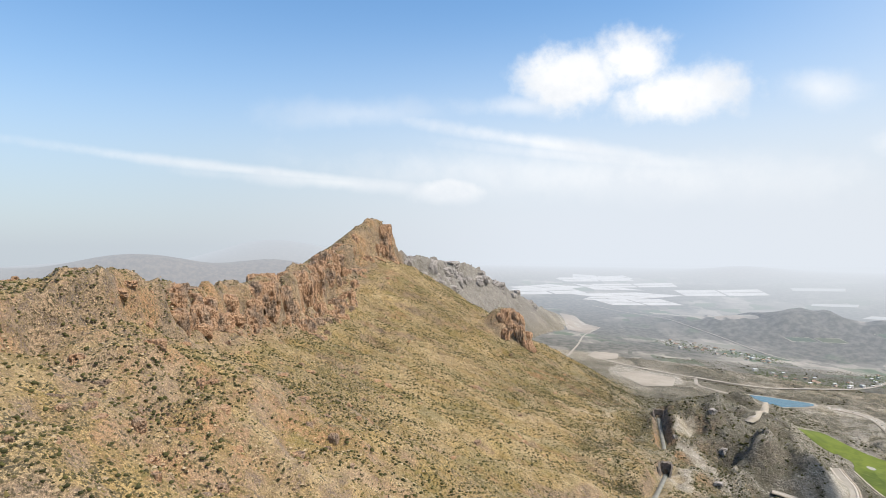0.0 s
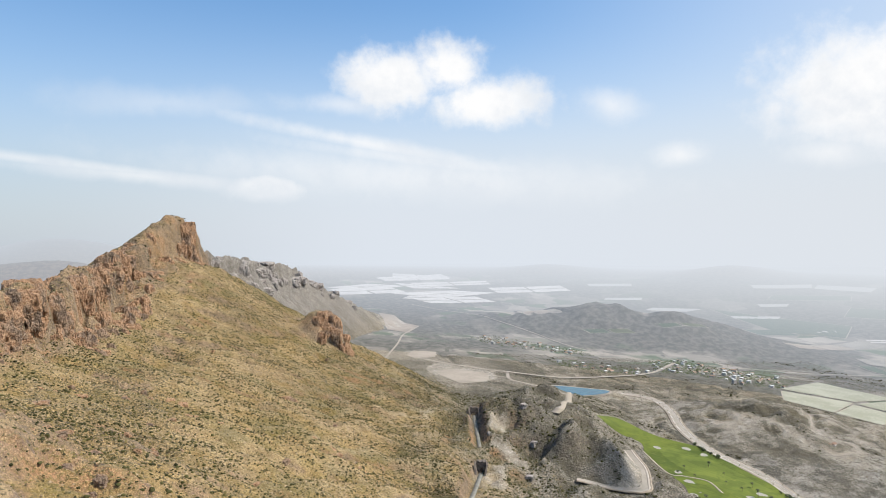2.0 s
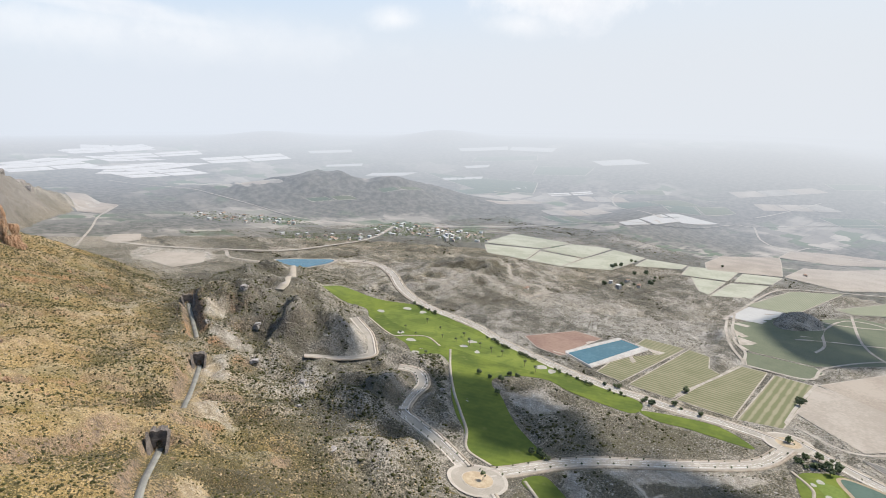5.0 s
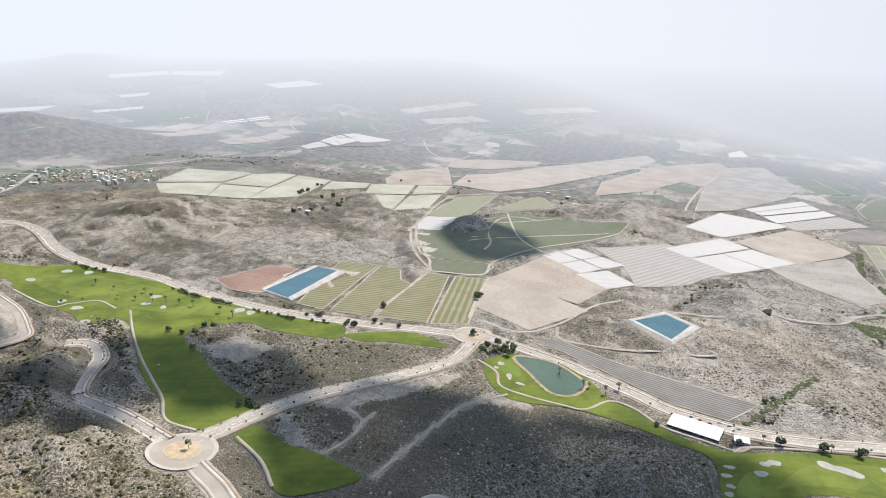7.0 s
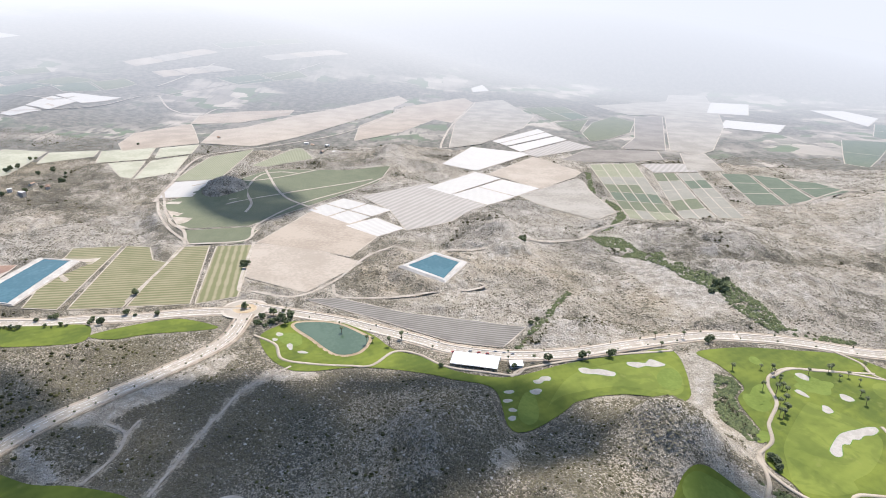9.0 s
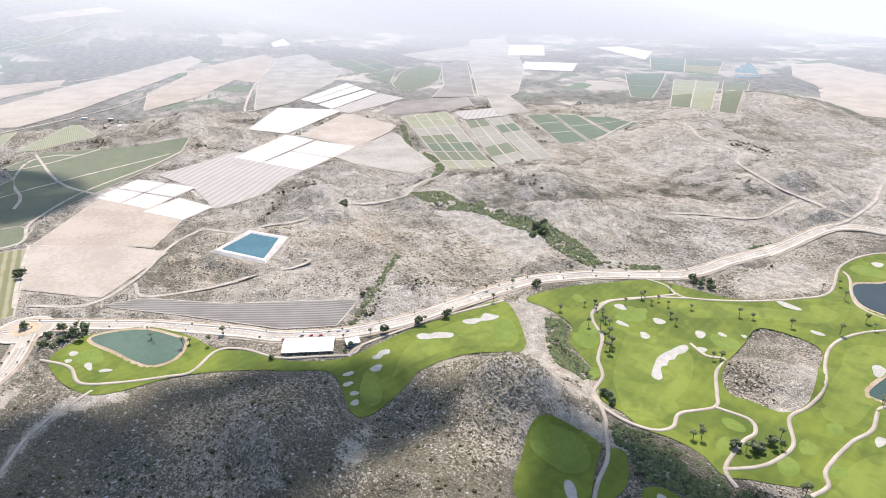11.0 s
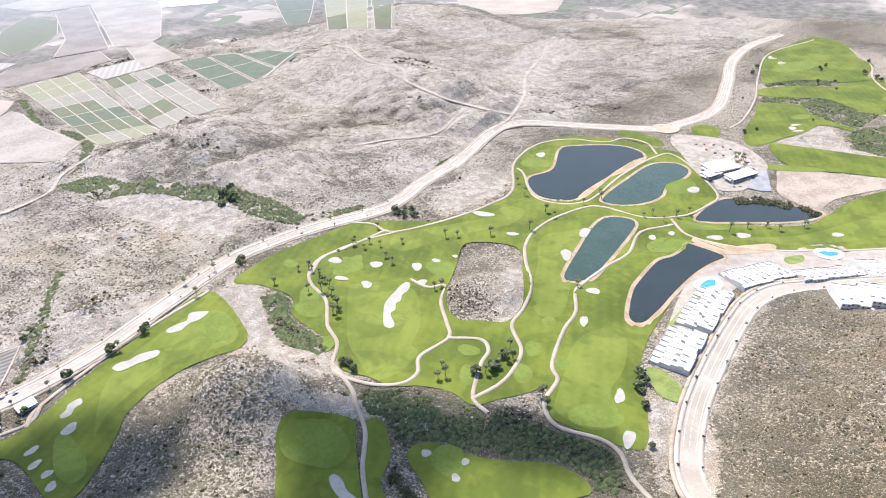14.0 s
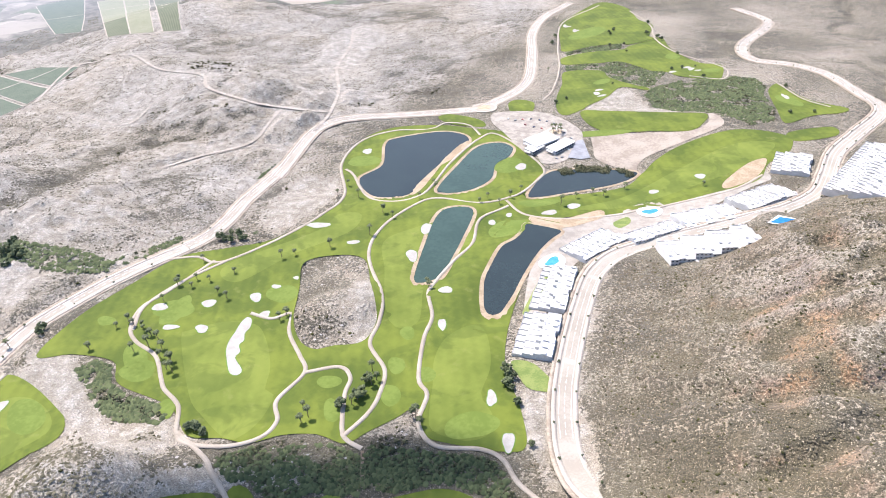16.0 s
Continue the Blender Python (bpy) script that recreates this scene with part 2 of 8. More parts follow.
BANK = material("sandy_bank", speckled((0.25, 0.185, 0.115), (0.34, 0.265, 0.18), 12, 2), 0.95)
ASPHALT = material("sunbleached_asphalt", speckled((0.272, 0.236, 0.188), (0.335, 0.295, 0.242), 25, 1.5), 0.85)
VERGE = material("sandy_verge", speckled((0.235, 0.19, 0.14), (0.34, 0.285, 0.22), 9, 1.2), 0.95)
PAVING = material("pale_paving", speckled((0.335, 0.29, 0.235), (0.415, 0.365, 0.305), 20, 1.2), 0.85)
CONCRETE = material("path_concrete", speckled((0.27, 0.228, 0.175), (0.345, 0.298, 0.238), 18, 1.0), 0.85)
DIRT = both("dusty_track", speckled((0.27, 0.232, 0.188), (0.365, 0.322, 0.268), 16, 2.5), 0.95, sheen=0.05)
POOL_WATER = material("pool_water", speckled((0.03, 0.2, 0.31), (0.06, 0.27, 0.38), 3, 0.8), 0.08, spec=0.5)
AZURE_WATER = material("azure_pool_water", speckled((0.015, 0.13, 0.34), (0.03, 0.18, 0.42), 3, 0.8), 0.08, spec=0.5)
LAKE_WATER = material("dark_lake_water", speckled((0.012, 0.021, 0.022), (0.016, 0.027, 0.027), 30, 4), 0.10, spec=0.5)
GREEN_WATER = material("green_lake_water", speckled((0.024, 0.048, 0.036), (0.032, 0.06, 0.045), 30, 4), 0.12, spec=0.5)
OLIVE_WATER = material("olive_pond_water", speckled((0.055, 0.088, 0.055), (0.07, 0.105, 0.068), 30, 4), 0.14, spec=0.5)
BLUE_WATER = material("basin_water", speckled((0.028, 0.088, 0.108), (0.04, 0.108, 0.128), 40, 5), 0.15, spec=0.5)
LINER = material("basin_liner", speckled((0.33, 0.305, 0.27), (0.42, 0.395, 0.355), 12, 2), 0.8)
GLASSHOUSE = both("greenhouse_plastic", speckled((0.44, 0.41, 0.375), (0.55, 0.52, 0.48), 40, 6), 0.6)
COVER = both("crop_netting", speckled((0.265, 0.262, 0.19), (0.335, 0.325, 0.25), 60, 6), 0.9, sheen=0.05)
SHEET = both("white_plastic_sheeting", rows((0.335, 0.318, 0.292), (0.395, 0.376, 0.346), 7.0, 35), 0.6, sheen=0.04)
SOILS = [both("bare_field_earth", speckled(a, b, 70, 5), 0.95, bump=0.3, sheen=0.05) for a, b in (
    ((0.245, 0.202, 0.158), (0.315, 0.265, 0.21)), ((0.265, 0.225, 0.18), (0.33, 0.284, 0.232)), ((0.205, 0.185, 0.155), (0.285, 0.26, 0.222)), ((0.175, 0.104, 0.0773), (0.235, 0.155, 0.114)), ((0.15, 0.132, 0.112), (0.205, 0.184, 0.158)))]
CROPS = [both("crop_rows", rows(a, b, g, t), 0.95, bump=0.3, sheen=0.06) for a, b, g, t in (
    ((0.122, 0.12, 0.056), (0.21, 0.186, 0.113), 8.0, 12), ((0.165, 0.172, 0.105), (0.225, 0.218, 0.15), 4.0, 100), ((0.085, 0.097, 0.056), (0.135, 0.138, 0.085), 4.0, 40), ((0.065, 0.086, 0.056), (0.118, 0.132, 0.092), 4.0, 15), ((0.13, 0.13, 0.06), (0.225, 0.2, 0.123), 10.0, 102))]
STRIPED = both("striped_field", rows((0.245, 0.222, 0.194), (0.305, 0.28, 0.248), 13.0, 62), 0.9, sheen=0.1)
RAILBED = material("rail_ballast", speckled((0.17, 0.165, 0.14), (0.25, 0.24, 0.205), 9, 0.7), 0.95)


# ---- the lie of the land ----
RIDGE_Y = (-1400, -900, -300, 0, 300, 450, 600, 742, 915, 1085, 1300, 1437, 1500, 1600, 2000, 2150, 2300, 2600, 3200)
RIDGE_Z = (70, 120, 190, 240, 285, 303, 276, 268, 270, 284, 333, 383, 322, 285, 264, 248, 165, 50, 10)
RIDGE_X = (-300, -300, -300, -300, -280, -270, -270, -268, -252, -244, -203, -160, -140, -110, 0, 90, 210, 400, 500)
CLIFF_H = (0, 10, 15, 20, 30, 40, 45, 52, 64, 56, 34, 84, 60, 40, 30, 30, 20, 10, 0)
FOOT_Y = (-1400, -800, -600, -480, -365, -200, 0, 200, 500, 800, 1000, 1400, 1480, 1560, 1800, 2000, 2200, 2600, 3200)
FOOT_X = (-60, 60, 165, 225, 262, 272, 300, 320, 335, 370, 400, 400, 330, 190, 190, 250, 340, 560, 640)
# centre x, centre y, height, half width, half depth, turn in degrees, flatness of the top
HILLS = (
    (1500, 2420, 125, 560, 230, -32, 1), (470, 895, 62, 62, 55, 20, 1), (405, 1010, 60, 90, 70, 0, 1),
    (540, 1120, 45, 90, 70, 30, 1), (600, 1290, 30, 80, 60, 0, 1), (420, 690, 28, 70, 60, 0, 1),
    (360, 560, 20, 50, 60, 0, 1), (520, 112, 36, 56, 44, 20, 1), (532, -72, 44, 44, 40, 0, 1),
    (430, 20, 26, 70, 50, 0, 1), (497, -318, 9, 30, 46, -30, 2), (1350, 556, 17, 72, 46, 30, 1),
    (1130, 600, 14, 80, 22, 20, 1), (1000, 1120, 38, 190, 120, 20, 1), (1095, 20, 26, 130, 45, 10, 1),
    (915, 105, 16, 70, 55, 0, 2), (1010, -330, 34, 180, 110, 0, 1), (1180, -760, 40, 260, 130, -20, 1),
    (900, -700, 30, 150, 110, 0, 1), (760, -40, 12, 60, 60, 0, 1), (128, 1310, 42, 40, 44, 0, 2),
    (340, -660, -17, 150, 150, 0, 1), (105, -430, 42, 110, 150, 0, 1), (1750, 250, 26, 160, 60, 0, 1), (2300, 1500, 60, 500, 200, 20, 1), (1500, -1150, 60, 260, 240, 0, 1),
    (-1150, 4250, 95, 420, 260, 0, 1), (-700, 4450, 60, 380, 200, 0, 1), (-2100, 4000, 45, 420, 260, 0, 1), (-1560, 3250, 105, 420, 200, 15, 1), (-900, 3500, 95, 320, 200, -10, 1), (-1300, 4500, 130, 480, 200, 0, 1), (1900, 4100, 40, 300, 200, 0, 1), (2900, 3500, 55, 320, 200, 0, 1),
)


def swell(t):
    t = np.clip(t, 0, 1)
    return t * t * (3 - 2 * t)


def land(x, y):
    """The smooth height of the ground."""
    x, y = np.asarray(x, float), np.asarray(y, float)
    plain = -0.0834 * x + 0.0287 * np.clip(y, -1500, 1600) + 0.2
    plain = np.maximum(plain, -330 + 0.004 * (plain + 330))
    r, az = np.hypot(x, y), np.degrees(np.arctan2(x, y))
    lift = swell((r - 2600) / 2300) * swell((107 - az) / 42)
    lift = np.maximum(lift, swell((r - 3900) / 1000) * swell((140 - az) / 45))
    plain = plain + lift * (190 - 0.78 * np.clip(az, 0, 100) - plain)
    # the range of mountains to the west
    rx, rz, ch = np.interp(y, RIDGE_Y, RIDGE_X), np.interp(y, RIDGE_Y, RIDGE_Z), np.interp(y, RIDGE_Y, CLIFF_H)
    foot = np.interp(y, FOOT_Y, FOOT_X)
    u = np.clip((foot - x) / np.maximum(foot - rx - 45, 1), 0, 1)
    east = plain + (rz - ch - plain) * (0.75 * u + 0.25 * u * u) * swell(u * 12 + 0.15)
    east = np.where(x < foot + 0, east, plain)
    east = east + ch * swell((rx + 42 - x) / 34)
    west = rz - (0.42 + 0.25 * swell((y - 800) / 200) * swell((1500 - y) / 60)) * np.clip(rx - x, 0, None)
    z = np.where(x < rx, np.maximum(west, plain * 0.4 - 40), east)
    z = plain + swell((3300 - y) / 500) * (z - plain)
    for cx, cy, h, a, b, turn, flat in HILLS:
        c, s = math.cos(math.radians(turn)), math.sin(math.radians(turn))
        p, q = ((x - cx) * c + (y - cy) * s) / a, (-(x - cx) * s + (y - cy) * c) / b
        z = z + h * np.exp(-((p * p + q * q) ** flat))
    return z


# ---- grids, sheets and ribbons ----
LATTICE = np.random.RandomState(7).rand(256, 256)


def lumps(x, y, size, octaves=4, gain=0.5, shift=0.0):
    """Smooth noise between -1 and 1, with features of that size in metres."""
    total, amp, full = 0.0, 1.0, 0.0
    for k in range(octaves):
        u, v = np.asarray(x) / size * 2**k + 17.3 * k + shift, np.asarray(y) / size * 2**k + 31.7 * k + 2 * shift
        i, j = np.floor(u).astype(int), np.floor(v).astype(int)
        a, b = swell(u - i), swell(v - j)
        g = lambda di, dj: LATTICE[(i + di) % 256, (j + dj) % 256]
        total = total + amp * ((g(0, 0) * (1 - a) + g(1, 0) * a) * (1 - b) + (g(0, 1) * (1 - a) + g(1, 1) * a) * b)
        full, amp = full + amp, amp * gain
    return total / full * 2 - 1


def smooth_line(points, step, closed=False):
    """A line through points, rounded and cut into even steps."""
    p = np.array(points, float)
    n = len(p)
    q = np.vstack([p[-1], p, p[:2]]) if closed else np.vstack([2 * p[0] - p[1], p, 2 * p[-1] - p[-2]])
    out = []
    for k in range(n if closed else n - 1):
        a, b, c, d = q[k], q[k + 1], q[k + 2], q[k + 3]
        m = max(2, int(np.linalg.norm(c - b) / step))
        t = np.arange(m)[:, None] / m
        out.append(0.5 * (2 * b + (c - a) * t + (2 * a - 5 * b + 4 * c - d) * t**2 + (3 * b - a - 3 * c + d) * t**3))
    out = np.vstack(out + ([] if closed else [p[-1:]]))
    return out


def edge_gap(x, y, ring, closed=True):
    """How far points are from a line."""
    best = np.full(len(x), 1e9)
    n = len(ring)
    for k in range(n if closed else n - 1):
        a, b = ring[k], ring[(k + 1) % n]
        d = b - a
        t = np.clip(((x - a[0]) * d[0] + (y - a[1]) * d[1]) / max(d @ d, 1e-9), 0, 1)
        best = np.minimum(best, np.hypot(x - a[0] - t * d[0], y - a[1] - t * d[1]))
    return best


def within(x, y, ring):
    """Which points lie in a ring."""
    inside = np.zeros(len(x), bool)
    n = len(ring)
    for k in range(n):
        a, b = ring[k], ring[(k + 1) % n]
        if a[1] == b[1]:
            continue
        inside ^= ((a[1] > y) != (b[1] > y)) & (x < (b[0] - a[0]) * (y - a[1]) / (b[1] - a[1]) + a[0])
    return inside


def around(ring, far):
    """A ring moved outwards by far metres."""
    r = np.array(ring, float)
    t = np.roll(r, -1, 0) - np.roll(r, 1, 0)
    nrm = np.stack([t[:, 1], -t[:, 0]], 1) / np.maximum(np.linalg.norm(t, axis=1), 1e-6)[:, None]
    area = np.sum(r[:, 0] * np.roll(r[:, 1], -1) - np.roll(r[:, 0], -1) * r[:, 1])
    return r + nrm * far * (1 if area > 0 else -1)


CUTS = []  # cuttings: line, heights along it, half width, width of the slopes
PADS = []  # level places: ring, height, width of the slope round it


def ground_z(x, y):
    z = land(x, y)
    x, y = np.atleast_1d(np.asarray(x, float)), np.atleast_1d(np.asarray(y, float))
    shape = np.shape(np.atleast_1d(z))
    z = np.atleast_1d(z).ravel().copy()
    xf, yf = x.ravel(), y.ravel()
    for ring, level, reach in PADS:
        lo, hi = ring.min(0) - reach, ring.max(0) + reach
        near = np.nonzero((xf > lo[0]) & (xf < hi[0]) & (yf > lo[1]) & (yf < hi[1]))[0]
        if len(near):
            gap = np.where(within(xf[near], yf[near], ring), 0, edge_gap(xf[near], yf[near], ring))
            w = swell(1 - gap / reach)
            z[near] = z[near] * (1 - w) + level * w
    for line, heights, half, reach in CUTS:
        lo, hi = line.min(0) - half - reach, line.max(0) + half + reach
        near = np.nonzero((xf > lo[0]) & (xf < hi[0]) & (yf > lo[1]) & (yf < hi[1]))[0]
        best, level = np.full(len(near), 1e9), np.zeros(len(near))
        for k in range(len(line) - 1):
            a, d = line[k], line[k + 1] - line[k]
            t = ((xf[near] - a[0]) * d[0] + (yf[near] - a[1]) * d[1]) / (d @ d)
            over = (t > 1.02) & (k == len(line) - 2)
            t = np.clip(t, 0, 1)
            gap = np.where(over, 1e8, np.hypot(xf[near] - a[0] - t * d[0], yf[near] - a[1] - t * d[1]))
            closer = gap < best
            best, level = np.where(closer, gap, best), np.where(closer, heights[k] + t * (heights[k + 1] - heights[k]), level)
        w = swell(1 - np.maximum(best - half, 0) / reach)
        z[near] = z[near] * (1 - w) + np.minimum(level, z[near]) * w
    return z.reshape(shape)


def mesh(name, verts, faces, mat, smooth=True):
    me = bpy.data.meshes.new(name)
    me.from_pydata(np.asarray(verts).tolist(), [], np.asarray(faces).tolist() if isinstance(faces, np.ndarray) else faces)
    me.materials.append(mat)
    if smooth:
        me.polygons.foreach_set("use_smooth", np.ones(len(me.polygons), bool))
    me.update()
    return me


COVERED = []  # rings and lines under which the ground is smooth and a little lower


def sheet_mesh(name, ring, mat, lift, cell=9.0, level=None, hole=None):
    """A sheet laid over the ground inside a ring, with or without a hole."""
    ring = np.array(ring, float)
    lo, hi = ring.min(0), ring.max(0)
    gx, gy = np.meshgrid(np.arange(lo[0] + cell / 2, hi[0], cell), np.arange(lo[1] + cell / 2, hi[1], cell))
    gx, gy = gx.ravel(), gy.ravel()
    keep = within(gx, gy, ring)
    gx, gy = gx[keep], gy[keep]
    if len(gx):
        keep = edge_gap(gx, gy, ring) > cell * 0.3
        gx, gy = gx[keep], gy[keep]
    pts = [Vector(p) for p in np.vstack([ring, np.stack([gx, gy], 1)])]
    n = len(ring)
    edges = [(k, (k + 1) % n) for k in range(n)]
    if hole is not None:
        m, h = len(pts), len(hole)
        pts += [Vector(p) for p in hole]
        edges += [(m + k, m + (k + 1) % h) for k in range(h)]
    from_cdt = delaunay_2d_cdt(pts, edges, [], 1, 1e-4)
    xy = np.array([(p.x, p.y) for p in from_cdt[0]])
    tris = from_cdt[2]
    if hole is not None:
        mid = np.array([xy[list(f)].mean(0) for f in tris])
        out = ~within(mid[:, 0], mid[:, 1], hole)
        tris = [f for f, ok in zip(tris, out) if ok]
    z = (ground_z(xy[:, 0], xy[:, 1]) if level is None else np.full(len(xy), level)) + lift
    return mesh(name, np.column_stack([xy, z]), tris, mat)


def sheet(name, ring, mat, lift, label, category, cell=9.0, level=None, kind="structure", cover=True, group="", hole=None):
    if cover:
        COVERED.append((np.array(ring, float), 0.0, True))
    ob = new(name, sheet_mesh(name, ring, mat, lift, cell, level, hole))
    return tagged(ob, label, category, group, kind)


def ribbon_mesh(name, line, left, right, mat, lift, thick=0.0):
    """A strip along a line, from left to right of it in metres, with an upstand of thick."""
    p = np.array(line, float)
    t = np.gradient(p, axis=0)
    nrm = np.stack([-t[:, 1], t[:, 0]], 1) / np.maximum(np.linalg.norm(t, axis=1), 1e-6)[:, None]
    a, b = p + nrm * left, p + nrm * right
    mid = ground_z(p[:, 0], p[:, 1])
    if len(mid) > 9:
        mid = np.convolve(np.pad(mid, 3, mode="edge"), np.ones(7) / 7, "valid")
    za = zb = mid + lift
    n = len(p)
    rings = [np.column_stack([a, za]), np.column_stack([b, zb])]
    if thick:
        rings = [np.column_stack([a, za - thick])] + rings + [np.column_stack([b, zb - thick])]
    verts = np.vstack(rings)
    faces = [(r * n + k, r * n + k + 1, (r + 1) * n + k + 1, (r + 1) * n + k) for r in range(len(rings) - 1) for k in range(n - 1)]
    faces = [f[::-1] for f in faces] if left > right else faces
    return mesh(name, verts, faces, mat)


def part(name, me, parent, label=""):
    ob = new(name, me)
    ob.parent = parent
    return tagged(ob, label)


def cover_line(line, half):
    COVERED.append((np.array(line, float), half, False))


# ---- plan: outlines and lines, in metres ----
ROAD_A = [(824, 1383), (868, 1350), (874, 1295), (838, 1205), (774, 1080), (752, 972), (761, 867), (744, 785), (738, 719), (733, 649), (736, 571), (747, 523), (754, 475), (768, 432), (777, 389), (780, 346)]
ROAD_B = [(797, 354), (776, 287), (743, 198), (718, 143), (698, 105), (686, 46), (688, -7), (696, -48), (721, -113), (732, -142), (744, -190), (738, -247), (728, -289), (707, -356), (709, -399), (725, -456), (738, -544)]
ROAD_C = [(729, -513), (758, -624), (754, -674), (723, -719), (654, -773), (581, -819)]
ROAD_D = [(577, -827), (555, -951), (600, -1112), (656, -1272), (679, -1425), (663, -1571)]
ROAD_E = [(425, 499), (465, 484), (510, 470), (552, 450), (588, 424), (643, 385), (703, 351), (772, 347)]
ROAD_F = [(425, 512), (439, 577), (439, 612), (440, 633), (473, 659), (513, 689), (539, 727), (539, 750), (531, 762)]
ROAD_G = [(427, 835), (465, 815), (513, 812), (530, 831), (565, 896), (596, 980)]
ROAD_H = [(411, 467), (406, 456), (396, 432), (386, 415), (366, 378), (340, 340), (318, 296)]
ROAD_I = [(290, -1568), (216, -1457), (248, -1273), (227, -1184), (165, -1165), (116, -1129), (73, -1042), (48, -975), (79, -880), (105, -807), (115, -737), (126, -679), (160, -623), (199, -586), (247, -544), (283, -507), (299, -482), (306, -445), (303, -398), (297, -351), (288, -300), (279, -268), (268, -240), (255, -220), (239, -206), (224, -190), (206, -172), (184, -153)]
LANE_A = [(423, 1764), (482, 1685), (577, 1606), (621, 1588), (748, 1536), (884, 1561), (1070, 1632), (1295, 1833)]
LANE_B = [(616, 1576), (596, 1496), (647, 1441)]
LANE_C = [(733, 3176), (905, 2902), (967, 2596), (1045, 2341), (1088, 2094), (1145, 1973), (1295, 1833)]
LANE_D = [(1255, 661), (1357, 680), (1685, 731), (1805, 659), (1969, 531), (2198, 417), (2726, 290)]
LANE_E = [(1280, 666), (1118, 589), (1036, 521)]
LANE_F = [(1406, 1823), (1678, 1725), (1975, 1661), (2166, 1377), (2670, 1348), (2765, 1278), (2999, 1113), (3255, 913), (3625, 735)]
LANE_G = [(2765, 1278), (2544, 1142), (2452, 994), (2543, 807), (2726, 549)]
LANE_H = [(3003, 1895), (2860, 1973), (2702, 1945), (2503, 1761), (2332, 1479), (2474, 1457)]
LANE_J = [(870, 260), (833, 247), (831, 189), (843, 131), (851, 80), (866, 57), (873, 68)]
LANE_L = [(1321, 671), (1133, 585), (1082, 539), (1021, 515)]
LANE_M = [(1018, 514), (1046, 427), (1131, 432), (1268, 390), (1405, 303), (1516, 245)]
LANE_N = [(1354, -617), (1447, -761), (1414, -795), (1345, -826), (1172, -743), (1061, -736), (991, -680), (893, -660), (838, -669), (786, -691), (774, -701)]
LANE_P = [(1034, 192), (1007, 145), (1020, 100), (1014, 38), (1059, -34), (1095, -115), (1145, -152), (1186, -209)]
LANE_Q = [(838, -669), (830, -626), (825, -576), (870, -525), (894, -478)]
LANE_R = [(2902, 1341), (3030, 1305), (3188, 1264), (3336, 1228)]
LANE_T = [(1035, 411), (912, 392), (833, 376)]
TRACK_A = [(462, 328), (512, 321), (578, 309), (615, 298), (652, 267)]
TRACK_B = [(472, 383), (506, 374), (536, 380), (549, 402)]
TRACK_D = [(564, -126), (516, -100), (503, -94)]
TRACK_E = [(1136, 1142), (1032, 1024), (1076, 993), (1061, 957), (988, 940)]
PATH_A = [(664, -334), (668, -277), (672, -247), (658, -222), (638, -210), (607, -203), (581, -185), (569, -177), (545, -168), (526, -148), (511, -143), (484, -153), (467, -169), (466, -186), (479, -202), (478, -235), (494, -250), (519, -269), (534, -291), (547, -280), (570, -279)]
PATH_B = [(478, -235), (456, -251), (441, -244), (435, -227), (418, -198), (409, -191), (396, -189)]
PATH_C = [(414, -192), (409, -217), (411, -237), (421, -262), (448, -284), (456, -312), (471, -342), (523, -403), (538, -458), (528, -518), (510, -541), (469, -545), (440, -577), (426, -638), (428, -671), (465, -705), (521, -741), (537, -720), (542, -639), (536, -571), (538, -537), (556, -515), (594, -515), (640, -555), (658, -565)]
PATH_D = [(237, -187), (256, -192), (288, -204), (305, -218), (322, -220), (351, -211), (371, -224), (378, -251), (392, -264), (410, -307), (417, -336), (439, -373), (440, -424), (435, -462), (447, -510), (432, -557)]
PATH_E = [(710, -317), (686, -332), (662, -331), (647, -348), (628, -398), (617, -455), (620, -505), (672, -577), (685, -647), (660, -697), (617, -720), (605, -752), (571, -756), (541, -729)]
PATH_F = [(526, -148), (491, -139), (476, -131), (449, -117), (426, -95), (402, -78), (385, -67)]
PATH_G = [(440, -569), (408, -545), (365, -554), (311, -590), (259, -634), (206, -679), (180, -722)]
PATH_H = [(720, 324), (699, 295), (668, 280), (659, 247), (657, 210), (659, 187), (689, 166), (685, 141), (660, 110), (651, 71), (646, 43), (659, 31)]
PATH_I = [(643, 46), (658, 33), (675, -14), (692, -78), (706, -137)]
PATH_J = [(623, 977), (603, 883), (622, 868), (648, 847), (639, 804)]
PATH_K = [(643, 784), (591, 724), (543, 662), (507, 608), (484, 573), (455, 540), (453, 503)]
PATH_L = [(461, 465), (441, 424), (416, 394)]
PATH_M = [(653, -220), (671, -250), (667, -295), (652, -338)]
PATH_N = [(506, -1511), (438, -1390), (406, -1280), (350, -1191), (266, -1123), (260, -1061), (312, -1062)]
FAIRWAY_A = [(629, 1142), (683, 1170), (694, 1088), (707, 1040), (752, 972), (748, 909), (747, 801), (732, 714), (724, 642), (729, 567), (734, 514), (696, 499), (684, 535), (678, 586), (682, 628), (657, 657), (623, 668), (600, 650), (588, 623), (544, 555), (513, 484), (489, 475), (468, 486), (453, 510), (455, 540), (482, 575), (502, 612), (540, 664), (592, 723), (615, 776), (581, 791), (599, 838), (604, 899), (618, 962), (646, 1018), (629, 1057), (621, 1094)]
FAIRWAY_B = [(709, 499), (737, 465), (756, 419), (738, 369), (727, 390), (716, 438), (702, 470)]
FAIRWAY_C = [(459, 467), (484, 460), (472, 419), (471, 387), (462, 346), (450, 338), (411, 379), (436, 417), (450, 442)]
